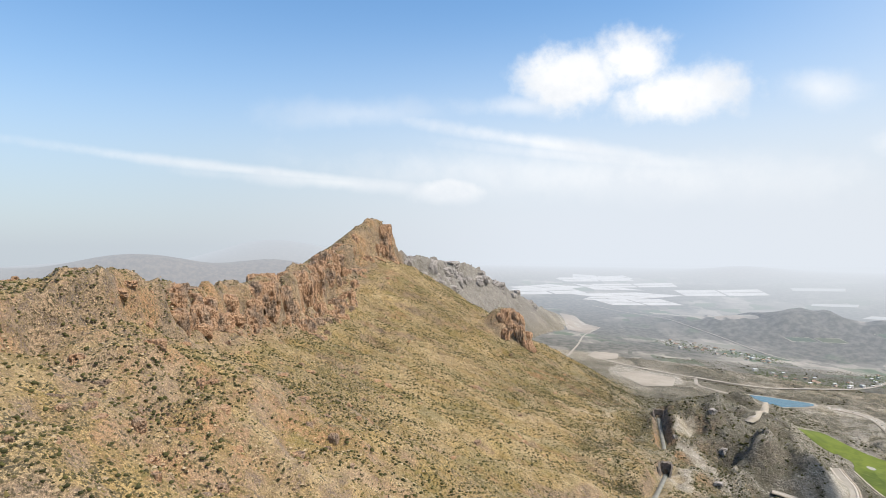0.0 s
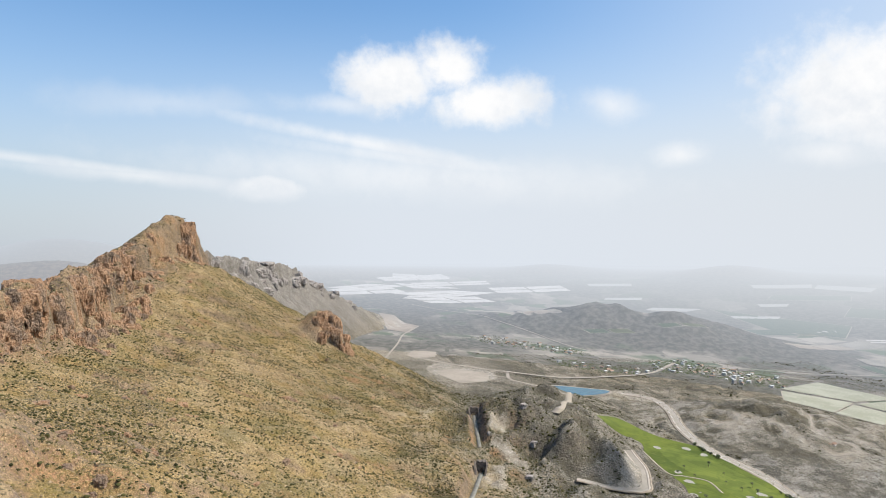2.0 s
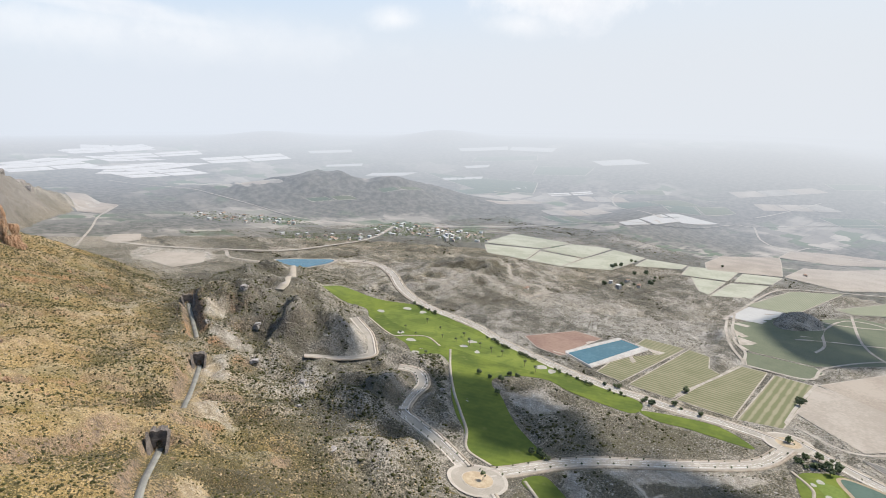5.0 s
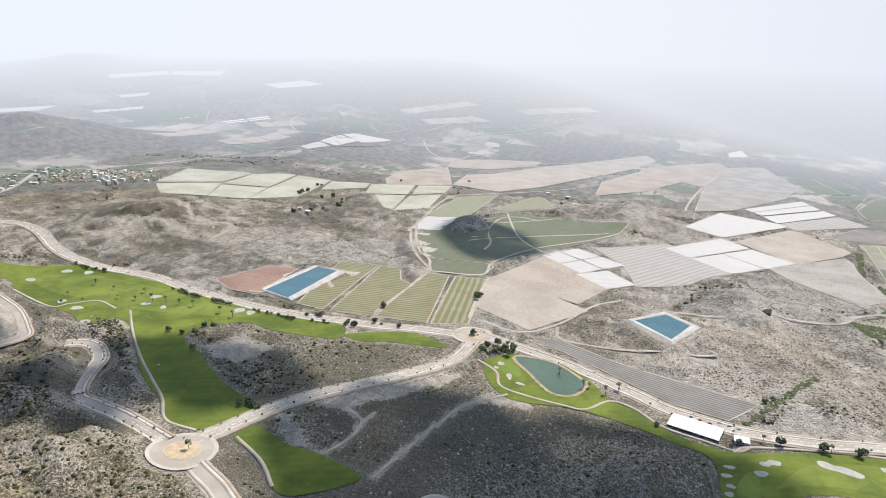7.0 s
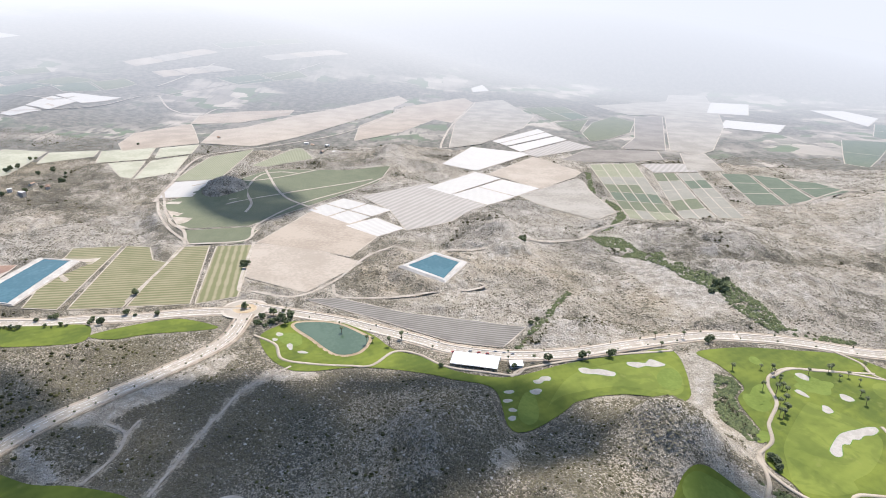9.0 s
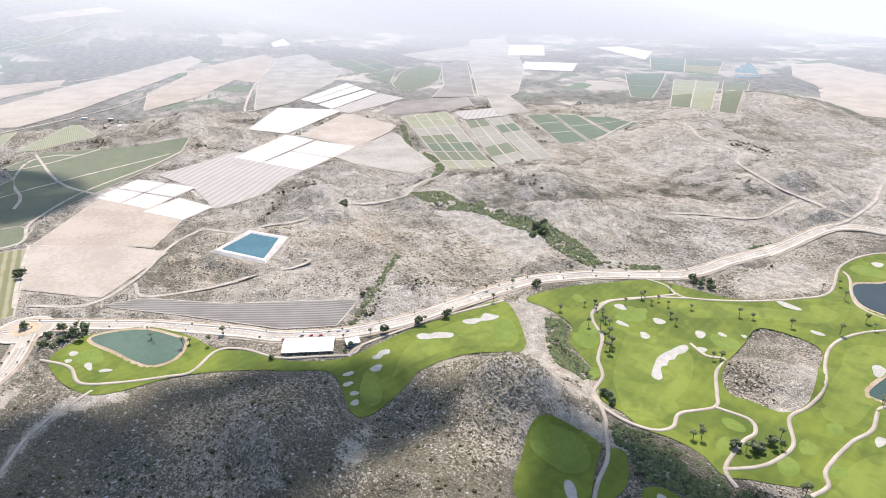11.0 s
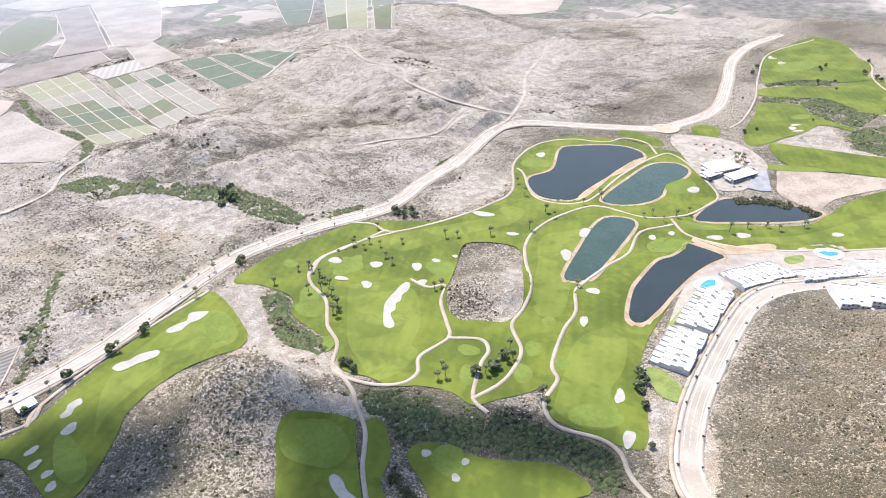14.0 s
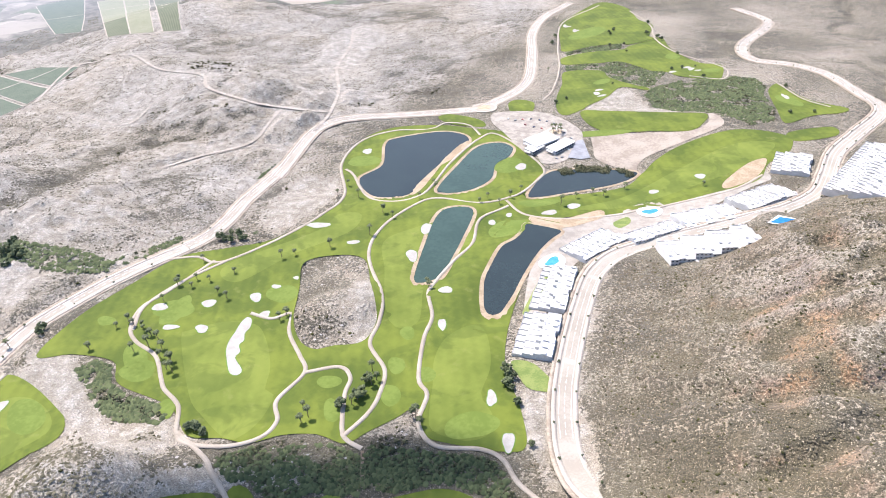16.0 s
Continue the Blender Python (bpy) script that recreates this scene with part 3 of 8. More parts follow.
FAIRWAY_D = [(718, 316), (743, 304), (756, 287), (754, 235), (725, 192), (693, 165), (677, 128), (654, 105), (642, 66), (646, 37), (670, -13), (690, -77), (706, -137), (627, -128), (602, -107), (618, -69), (612, -24), (577, 9), (546, 44), (551, 58), (618, 65), (635, 105), (647, 139), (655, 197), (644, 251), (652, 276), (680, 300)]
FAIRWAY_E_1 = [(704, -163), (717, -215), (712, -268), (703, -325), (670, -357), (636, -389), (619, -447), (620, -505), (674, -577), (687, -650), (666, -708), (609, -742), (558, -748), (507, -751), (468, -711), (427, -672), (425, -603), (396, -611), (328, -665), (312, -716), (284, -783), (223, -850), (162, -846), (154, -802), (176, -754), (185, -705)]
FAIRWAY_E_2 = [(233, -660), (312, -593), (366, -558), (363, -536), (366, -461), (362, -404), (352, -350), (336, -301), (311, -266), (295, -234), (308, -224), (334, -218), (365, -216), (379, -238), (388, -222), (400, -203), (409, -188), (432, -187), (454, -177), (471, -162), (493, -157), (517, -149), (551, -165), (608, -167), (635, -184), (675, -177)]
FAIRWAY_E = FAIRWAY_E_1 + FAIRWAY_E_2
FAIRWAY_F = [(595, -1580), (622, -1435), (623, -1354), (572, -1199), (550, -1155), (509, -1205), (461, -1233), (444, -1232), (402, -1294), (421, -1298), (433, -1391), (471, -1435), (518, -1536)]
FAIRWAY_G = [(512, -1032), (459, -1056), (431, -1021), (389, -996), (365, -988), (362, -975), (403, -978), (413, -928), (431, -882), (435, -865), (452, -837), (470, -854), (487, -906), (497, -966)]
FAIRWAY_H = [(192, -1022), (182, -1058), (169, -1042), (146, -1003), (124, -984), (89, -970), (96, -949), (130, -928), (157, -892), (167, -895), (176, -937), (185, -976)]
FAIRWAY_P = [(542, -1095), (525, -1074), (470, -1098), (434, -1115), (378, -1077), (350, -1075), (329, -1058), (293, -1052), (267, -1050), (263, -1091), (272, -1138), (304, -1140), (338, -1175), (370, -1225), (391, -1283), (400, -1288), (441, -1227), (452, -1194), (499, -1167), (536, -1127)]
FAIRWAY_Q = [(434, -861), (395, -873), (302, -892), (265, -897), (264, -863), (278, -833), (327, -820), (362, -807), (394, -806), (420, -827)]
SLOT = [(550, -1155), (509, -1205), (461, -1233), (452, -1194), (499, -1167), (536, -1127)]
HOLLOW = [(525, -1074), (470, -1098), (434, -1115), (378, -1077), (350, -1070), (359, -990), (389, -996), (431, -1021), (459, -1056), (512, -1040)]
RANGE_SCAR = [(431, -882), (403, -972), (346, -914), (303, -900), (395, -875)]
PATH_O = [(265, -1116), (213, -1104), (178, -1053), (145, -995), (110, -969)]
PATH_P = [(588, -1553), (622, -1381), (577, -1198), (529, -1055), (503, -937), (503, -886)]
SOUTH_TREES = [(500, -1328), (505, -1310), (498, -1295), (455, -1225), (480, -1215), (440, -1180), (330, -1100), (345, -1090), (310, -1115), (290, -1060), (420, -990), (470, -900), (480, -880), (350, -1180), (430, -1310), (445, -1400), (600, -1250), (590, -1200), (545, -1040), (160, -930), (130, -940), (170, -1040), (405, -1290), (395, -1275)]
FAIRWAY_I = [(487, -72), (491, -89), (482, -107), (464, -119), (445, -105), (404, -76), (398, -71), (426, -33), (469, -57)]
FAIRWAY_J = [(413, -124), (408, -141), (369, -156), (332, -182), (306, -182), (308, -167), (361, -111), (389, -113)]
FAIRWAY_K = [(457, -125), (447, -132), (421, -116), (407, -94), (385, -85), (396, -73), (434, -102)]
FAIRWAY_L = [(642, -13), (673, -53), (683, -86), (686, -123), (654, -130), (615, -124), (607, -99), (613, -65), (609, -33), (595, -2), (590, 11)]
FAIRWAY_M = [(627, -768), (613, -787), (563, -780), (549, -758), (596, -751)]
FAIRWAY_N = [(548, -854), (542, -877), (513, -872), (503, -831), (523, -813)]
FAIRWAY_O = [(159, -856), (110, -891), (104, -862), (148, -830)]
POND_A = [(626, -548), (619, -591), (645, -645), (641, -668), (600, -710), (569, -720), (548, -705), (545, -657), (554, -626), (551, -591), (550, -548), (569, -526), (595, -521)]
POND_B = [(526, -563), (530, -628), (528, -689), (506, -714), (485, -708), (480, -682), (487, -654), (478, -618), (486, -587), (505, -565)]
POND_C = [(461, -384), (478, -438), (491, -490), (487, -514), (467, -525), (457, -513), (449, -470), (444, -436), (440, -399), (448, -385)]
POND_D = [(424, -602), (421, -660), (394, -686), (328, -714), (320, -702), (339, -670), (381, -629), (412, -601)]
POND_E = [(395, -513), (367, -517), (358, -515), (363, -497), (367, -472), (368, -440), (367, -413), (365, -386), (365, -368), (377, -361), (396, -401), (401, -430), (403, -463), (396, -481), (393, -503)]
POND_F = [(747, 285), (753, 260), (747, 233), (726, 205), (716, 196), (691, 204), (685, 224), (699, 242), (716, 257)]
BASIN_A = [(804, 689), (918, 669), (912, 631), (791, 641)]
BASIN_B = [(911, 162), (946, 125), (921, 92), (871, 113)]
LAKE = [(668, 1454), (703, 1449), (742, 1418), (788, 1372), (759, 1347), (690, 1345), (646, 1348)]
SHEET_A = [(1289, 667), (1422, 687), (1450, 607), (1300, 601)]
SHEET_B = [(1231, 369), (1326, 313), (1248, 208), (1146, 277)]
SHEET_C = [(1138, 282), (1192, 235), (1131, 181), (1083, 222)]
SOIL_A = [(1035, 407), (1241, 352), (1159, 247), (1080, 224), (982, 253), (1004, 299)]
SOIL_B = [(1029, 409), (1020, 328), (959, 233), (843, 292), (892, 383)]
SOIL_C = [(1343, 279), (1475, 144), (1288, 28), (1176, 98), (1122, 176), (1247, 214)]
SOIL_D = [(821, 288), (827, 246), (787, 158), (768, 70), (748, 19), (705, 49), (716, 104), (776, 204)]
SOIL_E = [(1746, 952), (1845, 1008), (2021, 1045), (2247, 960), (2100, 894), (1891, 807)]
SOIL_F = [(1894, 800), (2126, 835), (2215, 764), (2561, 659), (2869, 474), (3105, 317), (3002, 271), (2495, 425), (2036, 564), (1870, 645)]
SOIL_G = [(1932, 94), (2463, 66), (3056, -35), (3175, -171), (2716, -257), (2378, -174), (2016, 0)]
SOIL_H = [(1384, -47), (1569, -206), (1528, -213), (1450, -206), (1267, -220), (1214, -168), (1307, -85)]
SOIL_I = [(3145, -602), (3498, -1064), (3717, -1149), (3698, -1339), (3308, -1242), (2570, -976), (2013, -708), (1929, -630), (1992, -573), (2861, -844), (2858, -686)]
SOIL_K = [(801, 776), (904, 754), (912, 705), (778, 685), (776, 729)]
SOIL_L = [(1800, -210), (1944, -301), (1983, -445), (1975, -525), (1839, -500), (1796, -399), (1772, -277)]
SOIL_M = [(2276, -2029), (2237, -2177), (1510, -1995), (1292, -1577), (1344, -1354), (1591, -1491), (1826, -1713), (2032, -1805)]
SOIL_N = [(396, -787), (362, -804), (326, -816), (275, -835), (258, -870), (262, -899), (248, -895), (240, -858), (285, -791), (313, -753), (322, -728), (326, -715), (371, -722), (388, -756)]
CROP_A = [(775, 612), (986, 667), (1002, 603), (773, 571)]
CROP_B = [(774, 558), (1003, 595), (999, 559), (947, 533), (937, 508), (782, 499)]
CROP_C = [(786, 494), (1004, 514), (1016, 475), (798, 424)]
CROP_D = [(799, 417), (1014, 462), (1024, 408), (824, 374)]
CROP_E = [(1246, 644), (1575, 521), (1598, 241), (1473, 257), (1281, 359), (1123, 445), (1095, 549)]
CROP_F = [(1087, 542), (1117, 443), (1099, 424), (1033, 428), (1021, 507)]
CROP_G = [(1431, 695), (1702, 709), (1825, 632), (1455, 606)]
CROP_H = [(1611, 577), (1857, 523), (1853, 506), (1721, 449), (1602, 538)]
CROP_I = [(1738, -271), (1776, -403), (1164, -314), (1218, -234)]
CROP_J = [(1649, -410), (1660, -469), (1232, -401), (1186, -323)]
CROP_K = [(1656, -474), (1675, -535), (1247, -462), (1235, -407)]
CROP_M = [(2954, -234), (3059, -444), (2701, -484), (2581, -313)]
CROP_N = [(2551, -314), (2664, -469), (2314, -364), (2424, -318)]
CROP_P = [(1017, 301), (1103, 241), (1080, 224), (994, 254)]
RAIL_A = [(132, 498), (147, 539), (176, 605)]
RAIL_B = [(223, 693), (249, 749), (292, 846)]
RAIL_C = [(317, 922), (327, 962), (344, 1032)]
MOUND = [(575, -366), (550, -390), (521, -392), (491, -355), (466, -324), (457, -307), (456, -284), (475, -271), (488, -261), (507, -266), (528, -287), (553, -328)]
KNOLL_FLANK = [(608, -66), (595, -92), (525, -90), (492, -75), (479, -56), (460, -39), (480, -7), (531, -30), (567, -45), (603, -28), (618, -42)]
GULLY_BANK = [(762, -18), (745, -32), (725, -54), (700, -28), (700, 0), (690, 26), (697, 40), (718, 16), (735, -4)]
OUTCROP_A = [(962, 794), (1015, 783), (1027, 694), (1111, 633), (1044, 577), (1010, 610), (960, 699), (933, 773)]
OUTCROP_B = [(1063, 976), (1114, 905), (1190, 846), (1175, 781), (1072, 770), (1025, 840), (974, 903)]
GREENHOUSE_A = [(2776, 3170), (3070, 3026), (3007, 2964), (2748, 3112)]
GREENHOUSE_B = [(3086, 2996), (3270, 2784), (3173, 2740), (3010, 2945)]
GREENHOUSE_C = [(1934, 3588), (2188, 3505), (2155, 3452), (1917, 3527)]
GREENHOUSE_D = [(1863, 3245), (2060, 3189), (2025, 3147), (1836, 3211)]
GREENHOUSE_E = [(1991, 2987), (2219, 2886), (2108, 2868), (1928, 2957)]
GREENHOUSE_F = [(2534, 2848), (2673, 2782), (2630, 2754), (2517, 2805)]
GREENHOUSE_G = [(3191, 2441), (3379, 2306), (3375, 2171), (3165, 2342)]
GREENHOUSE_H = [(2438, 2391), (2523, 2359), (2491, 2319), (2416, 2344)]
GREENHOUSE_I = [(2263, 2730), (2473, 2630), (2437, 2600), (2252, 2686)]
FAR_FIELD_A = [(2258, 2868), (2468, 2584), (2636, 2376), (2456, 2246), (2262, 2443)]
FAR_FIELD_B = [(2871, 2589), (3099, 2357), (2936, 2296), (2728, 2496)]
FAR_FIELD_C = [(2734, 2954), (3044, 2745), (2972, 2680), (2639, 2896)]
THICKET_A = [(1094, -128), (1076, -180), (1011, -211), (938, -232), (878, -263), (804, -282), (760, -288), (733, -356), (719, -349), (745, -279), (778, -250), (844, -245), (929, -211), (988, -184), (1009, -148)]
THICKET_B = [(495, -133), (469, -158), (408, -188), (356, -204), (319, -217), (295, -210), (290, -184), (319, -178), (371, -164), (410, -140), (438, -126), (463, -124)]
THICKET_C = [(656, -165), (649, -184), (592, -176), (547, -161), (544, -147), (583, -139), (614, -146)]
THICKET_D = [(698, 38), (728, 21), (779, -10), (866, -51), (854, -54), (761, -11), (716, 18), (690, 35)]
THICKET_E = [(1634, -238), (1598, -244), (1394, -212), (1321, -243), (1225, -229), (1164, -191), (1133, -158), (1171, -184), (1238, -216), (1300, -220), (1366, -197)]
THICKET_F = [(717, -435), (751, -506), (756, -565), (746, -562), (729, -496), (704, -433)]
THICKET_G = [(359, -981), (324, -1028), (245, -1080), (211, -1074), (196, -1034), (198, -993), (176, -937), (178, -892), (204, -870), (227, -889), (265, -901), (303, -900), (337, -909), (361, -948)]
PALMS_A = [(622, -220), (609, -212), (590, -204), (584, -194), (457, -205), (447, -198), (449, -192), (429, -257), (421, -250), (422, -244), (423, -226), (425, -221), (606, -288), (621, -292), (657, -225), (642, -223), (629, -200), (537, -288), (539, -281), (376, -229), (370, -223), (378, -228), (672, -293), (651, -289), (642, -304), (629, -324)]
PALMS_B = [(650, -382), (602, -364), (593, -374), (568, -400), (542, -436), (554, -483), (538, -477), (533, -530), (625, -498), (630, -528), (602, -507), (537, -574), (527, -562), (465, -550), (460, -563), (439, -579), (380, -588), (370, -615), (356, -634), (342, -633), (324, -660), (240, -684), (446, -382), (441, -376), (434, -602), (443, -557)]
PALMS_C = [(670, -217), (666, -227), (648, -227), (631, -221), (621, -209), (660, -262), (666, -286), (656, -301), (674, -329), (601, -203), (587, -201), (578, -194), (668, -187), (733, -127), (737, -161), (707, -125), (675, 19), (680, -39), (730, 228), (707, 197), (710, 191), (703, 172), (720, 160)]
PALMS_D = [(693, 902), (692, 865), (703, 819), (682, 784), (686, 764), (690, 744), (693, 724), (639, 890), (630, 852), (692, 678), (687, 653), (667, 831), (675, 807), (616, 873), (586, 772), (593, 751)]
TREES_A = [(747, 556), (745, 513), (743, 503), (760, 472), (764, 448), (761, 325), (747, 311), (762, 302), (752, 306), (763, 292), (739, 316), (748, 295), (746, 324), (934, 399), (939, 392), (821, 500), (753, 12), (759, 4), (1024, -10), (659, 116), (651, 48), (661, 41), (675, 4), (681, -33), (686, -64), (693, -69)]
TREES_B = [(1016, -5), (1036, -13), (726, -183), (730, -189), (688, -369), (673, -369), (666, -376), (681, -367), (331, -293), (326, -292), (328, -282), (514, -156), (506, -154), (431, -216), (848, -247), (859, -245), (854, -255), (841, -256), (851, -237)]
TREES_C = [(685, -382), (672, -381), (662, -378), (682, -370), (427, -246), (423, -232), (425, -228), (333, -295), (327, -284), (323, -280), (292, -236), (518, -158), (508, -156), (520, -154), (314, -268)]
TREES_D = [(645, 662), (650, 652), (511, 486), (513, 492), (512, 479), (507, 498), (614, 690), (585, 626), (615, 670), (622, 656), (736, 512), (736, 499), (740, 574), (747, 562), (825, 500), (940, 397), (922, 392), (762, 483), (761, 325), (772, 315), (782, 305), (741, 325), (764, 306), (768, 294), (748, 314)]
SHED = [(686, 101), (674, 54), (653, 59), (663, 108)]
KIOSK = [(671, 45), (671, 31), (661, 32), (660, 46)]
CLUB_A = [(477, -727), (458, -764), (435, -755), (453, -715)]
CLUB_B = [(443, -719), (427, -758), (414, -754), (426, -715)]
CLUB_C = [(466, -708), (458, -730), (448, -722), (455, -699)]
PARKING = [(551, -815), (487, -837), (426, -805), (406, -766), (411, -705), (435, -685), (449, -704), (477, -714), (515, -750), (546, -781)]
TARMAC = [(410, -714), (413, -763), (406, -770), (383, -725), (392, -717)]
POOLS = [(349, -458), (284, -604), (157, -586)]
CARS = [(525, -796), (514, -795), (505, -801), (494, -807), (481, -807), (470, -807), (458, -803), (447, -795), (448, -783), (435, -781), (495, -785), (481, -782), (469, -781), (454, -765), (422, -767), (422, -739), (416, -735), (413, -743), (422, -705), (417, -711)]
ISLANDS = [(422, 489), (787, 353), (577, -827), (446, -778)]
FARM = [(1902, 486), (1892, 442), (1812, 411), (1809, 442), (1987, 781), (1919, 507)]
HAMLET = [(1315, 971), (1367, 958), (1344, 912), (1285, 928), (994, 991), (1007, 976), (1024, 978)]
VILLAGE_A = [(1206, 1844), (1361, 1912), (1431, 1793), (1514, 1663), (1531, 1575), (1381, 1474), (1292, 1523), (1224, 1644), (1117, 1658)]
VILLAGE_B = [(735, 2264), (854, 2342), (950, 2216), (1061, 2080), (1067, 1926), (983, 1932), (873, 2040), (753, 2111)]
VILLAGE_C = [(838, 1801), (941, 1822), (968, 1754), (1130, 1676), (1045, 1605), (891, 1618), (830, 1725)]
PLAIN_A = [(358, 3570), (707, 3703), (792, 3512), (395, 3398)]
PLAIN_B = [(698, 4014), (1124, 4021), (1162, 3898), (736, 3859)]
PLAIN_C = [(758, 3362), (1143, 3404), (1220, 3256), (840, 3215)]
PLAIN_D = [(1288, 3625), (1759, 3600), (1758, 3445), (1301, 3471)]
PLAIN_G = [(2508, 2209), (2734, 2095), (2693, 2047), (2488, 2154)]
PLAIN_I = [(750, 3810), (967, 3724), (1139, 3613), (845, 3624)]
PLAIN_J = [(824, 4160), (1105, 4022), (1153, 3907), (781, 3958)]
PLAIN_K = [(773, 3428), (1000, 3420), (898, 3314), (710, 3337)]
SCAR_A = [(479, 2752), (533, 2561), (541, 2398), (490, 2353), (453, 2421)]
SCAR_B = [(472, 1490), (534, 1589), (583, 1583), (542, 1489)]
SCAR_C = [(427, 1854), (471, 1935), (523, 1914), (487, 1809), (442, 1774)]
SPOIL_A = [(351, 983), (378, 983), (369, 957), (344, 958)]
SPOIL_B = [(344, 935), (367, 920), (383, 865), (365, 882), (342, 910)]
SPOIL_C = [(295, 841), (326, 856), (308, 797), (286, 798)]
SPOIL_D = [(255, 725), (263, 702), (262, 650), (245, 650), (235, 690)]
SPOIL_E = [(170, 541), (190, 530), (173, 503), (152, 498), (160, 518)]
SPOIL_F = [(683, -133), (697, -162), (662, -166), (628, -141), (530, -104), (540, -120), (505, -100), (505, -89), (596, -124)]
SPOIL_G = [(1004, -155), (948, -219), (852, -250), (789, -216), (803, -185), (907, -168), (959, -147)]
SPOIL_I = [(315, -283), (298, -290), (287, -276), (279, -236), (262, -214), (264, -204), (277, -213), (295, -234)]
SPOIL_J = [(587, 966), (591, 947), (508, 817), (485, 820), (510, 851)]
DRY_A = [(916, 100), (923, 84), (867, 83), (859, 57), (832, 68), (850, 92)]
DRY_B = [(994, -158), (955, -213), (871, -246), (795, -237), (829, -187), (904, -158)]
DRY_C = [(1002, -959), (1081, -1183), (995, -1225), (912, -1017), (892, -893)]
DRY_D = [(665, -406), (705, -504), (659, -538), (627, -493), (638, -418)]
CUT_A = [(603, -228), (605, -239), (583, -261), (556, -268), (534, -256), (508, -230), (495, -208), (485, -206), (478, -184), (480, -166), (489, -158), (519, -167), (546, -180)]
CUT_B = [(359, -222), (333, -223), (321, -236), (324, -249), (334, -259), (342, -268), (347, -298), (364, -331), (379, -339), (393, -317), (391, -289), (379, -262), (369, -237)]
CUT_C = [(520, -440), (458, -505), (437, -473), (452, -398), (425, -325), (448, -316), (492, -382)]
CUT_D = [(647, -332), (601, -421), (599, -462), (575, -471), (566, -434), (595, -375), (616, -313)]
CUT_E = [(367, -583), (321, -635), (273, -723), (218, -804), (173, -815), (194, -751), (264, -664), (315, -608)]
CUT_F = [(654, -22), (681, -105), (660, -128), (616, -112), (629, -61), (611, -2), (591, 17)]
CUT_G = [(675, 996), (722, 937), (727, 781), (711, 632), (684, 671), (656, 756), (648, 847), (645, 941)]
LONG_BUNKER = [(569, -273), (563, -272), (557, -263), (556, -255), (550, -247), (550, -241), (543, -234), (542, -227), (527, -218), (526, -212), (533, -211), (543, -219), (556, -232), (562, -243), (565, -253), (569, -265)]
LAWN_A = [(334, -308), (317, -312), (292, -292), (310, -285), (322, -294)]
LAWN_B = [(350, -439), (342, -432), (342, -377), (348, -372)]
LAWN_C = [(315, -564), (304, -584), (298, -570), (306, -552)]
THICKET_H = [(2047, 606), (2483, 458), (2880, 269), (2796, 257), (2381, 440), (1987, 587)]
THICKET_I = [(1970, 796), (2034, 793), (1959, 748), (1898, 756)]
DRY_E = [(590, -50), (609, -85), (597, -110), (515, -85), (491, -68), (464, -47), (444, -16), (443, 15), (485, -5), (512, -26), (538, -34)]
DRY_F = [(311, -443), (304, -467), (292, -384), (284, -327), (262, -263), (247, -221), (252, -221), (270, -260), (285, -314)]
FLANK_D = [(583, 198), (613, 159), (607, 73), (531, 74), (488, 107), (472, 149), (496, 186)]
FLANK_E = [(496, 460), (529, 422), (500, 383), (460, 397), (469, 430)]
FLANK_F = [(1177, 27), (1319, -74), (1252, -162), (1109, -122), (1026, 12)]
BRIDGE = [(394, -187), (378, -162)]
RAVINE_H = [(500, -140), (470, -172), (440, -186), (408, -192), (385, -206), (355, -218), (318, -224), (296, -214), (280, -190), (300, -170), (370, -140), (440, -122), (490, -115)]
RAVINE_A = [(253, 677), (280, 673), (301, 647), (337, 637), (365, 588), (414, 591)]
RAVINE_B = [(277, 718), (322, 727), (350, 682), (372, 640)]
RAVINE_C = [(145, 486), (186, 529), (215, 533), (251, 527), (289, 525), (316, 509)]
RAVINE_D = [(396, 932), (406, 855), (423, 828), (477, 807)]
RAVINE_E = [(161, 791), (225, 874), (291, 957), (404, 1228), (471, 1322)]
RAVINE_F = [(130, 672), (159, 701), (202, 720), (227, 707)]
RAVINE_G = [(114, 581), (135, 592), (156, 581), (162, 565)]
CREST_A = [(271, 607), (327, 619), (354, 591), (396, 557)]
CREST_B = [(329, 847), (385, 847), (416, 816), (447, 747)]
CREST_C = [(320, 910), (367, 887), (395, 850)]
CREST_D = [(206, 620), (195, 651), (164, 655), (135, 642)]
CREST_E = [(417, 991), (401, 926), (376, 906)]
CREST_F = [(241, 956), (236, 877), (243, 805), (232, 754)]
THICKET_J = [(412, -674), (399, -692), (366, -706), (332, -712), (320, -706), (329, -699), (370, -693), (399, -667)]
THICKET_K = [(334, -285), (333, -300), (325, -302), (315, -289), (321, -274)]
THICKET_L = [(438, -122), (422, -125), (404, -105), (377, -116), (364, -119), (382, -96), (409, -99), (434, -109)]
THICKET_N = [(416, -141), (404, -174), (372, -187), (358, -196), (342, -177), (373, -165), (390, -144)]
THICKET_O = [(591, 808), (613, 809), (611, 768), (561, 697), (504, 642), (548, 705), (556, 750)]
THICKET_P = [(449, 570), (484, 564), (470, 543), (451, 513), (437, 518), (444, 545)]
SPOIL_K = [(693, -157), (696, -172), (664, -174), (619, -148), (582, -132), (560, -136), (534, -131), (528, -147), (521, -142), (521, -117), (553, -121), (508, -97), (503, -87), (523, -94), (583, -110), (632, -131)]
SPOIL_L = [(498, -108), (494, -126), (456, -147), (420, -155), (416, -146), (455, -130), (482, -113)]
PLAIN_L = [(340, 3627), (608, 3771), (826, 3705), (539, 3532)]
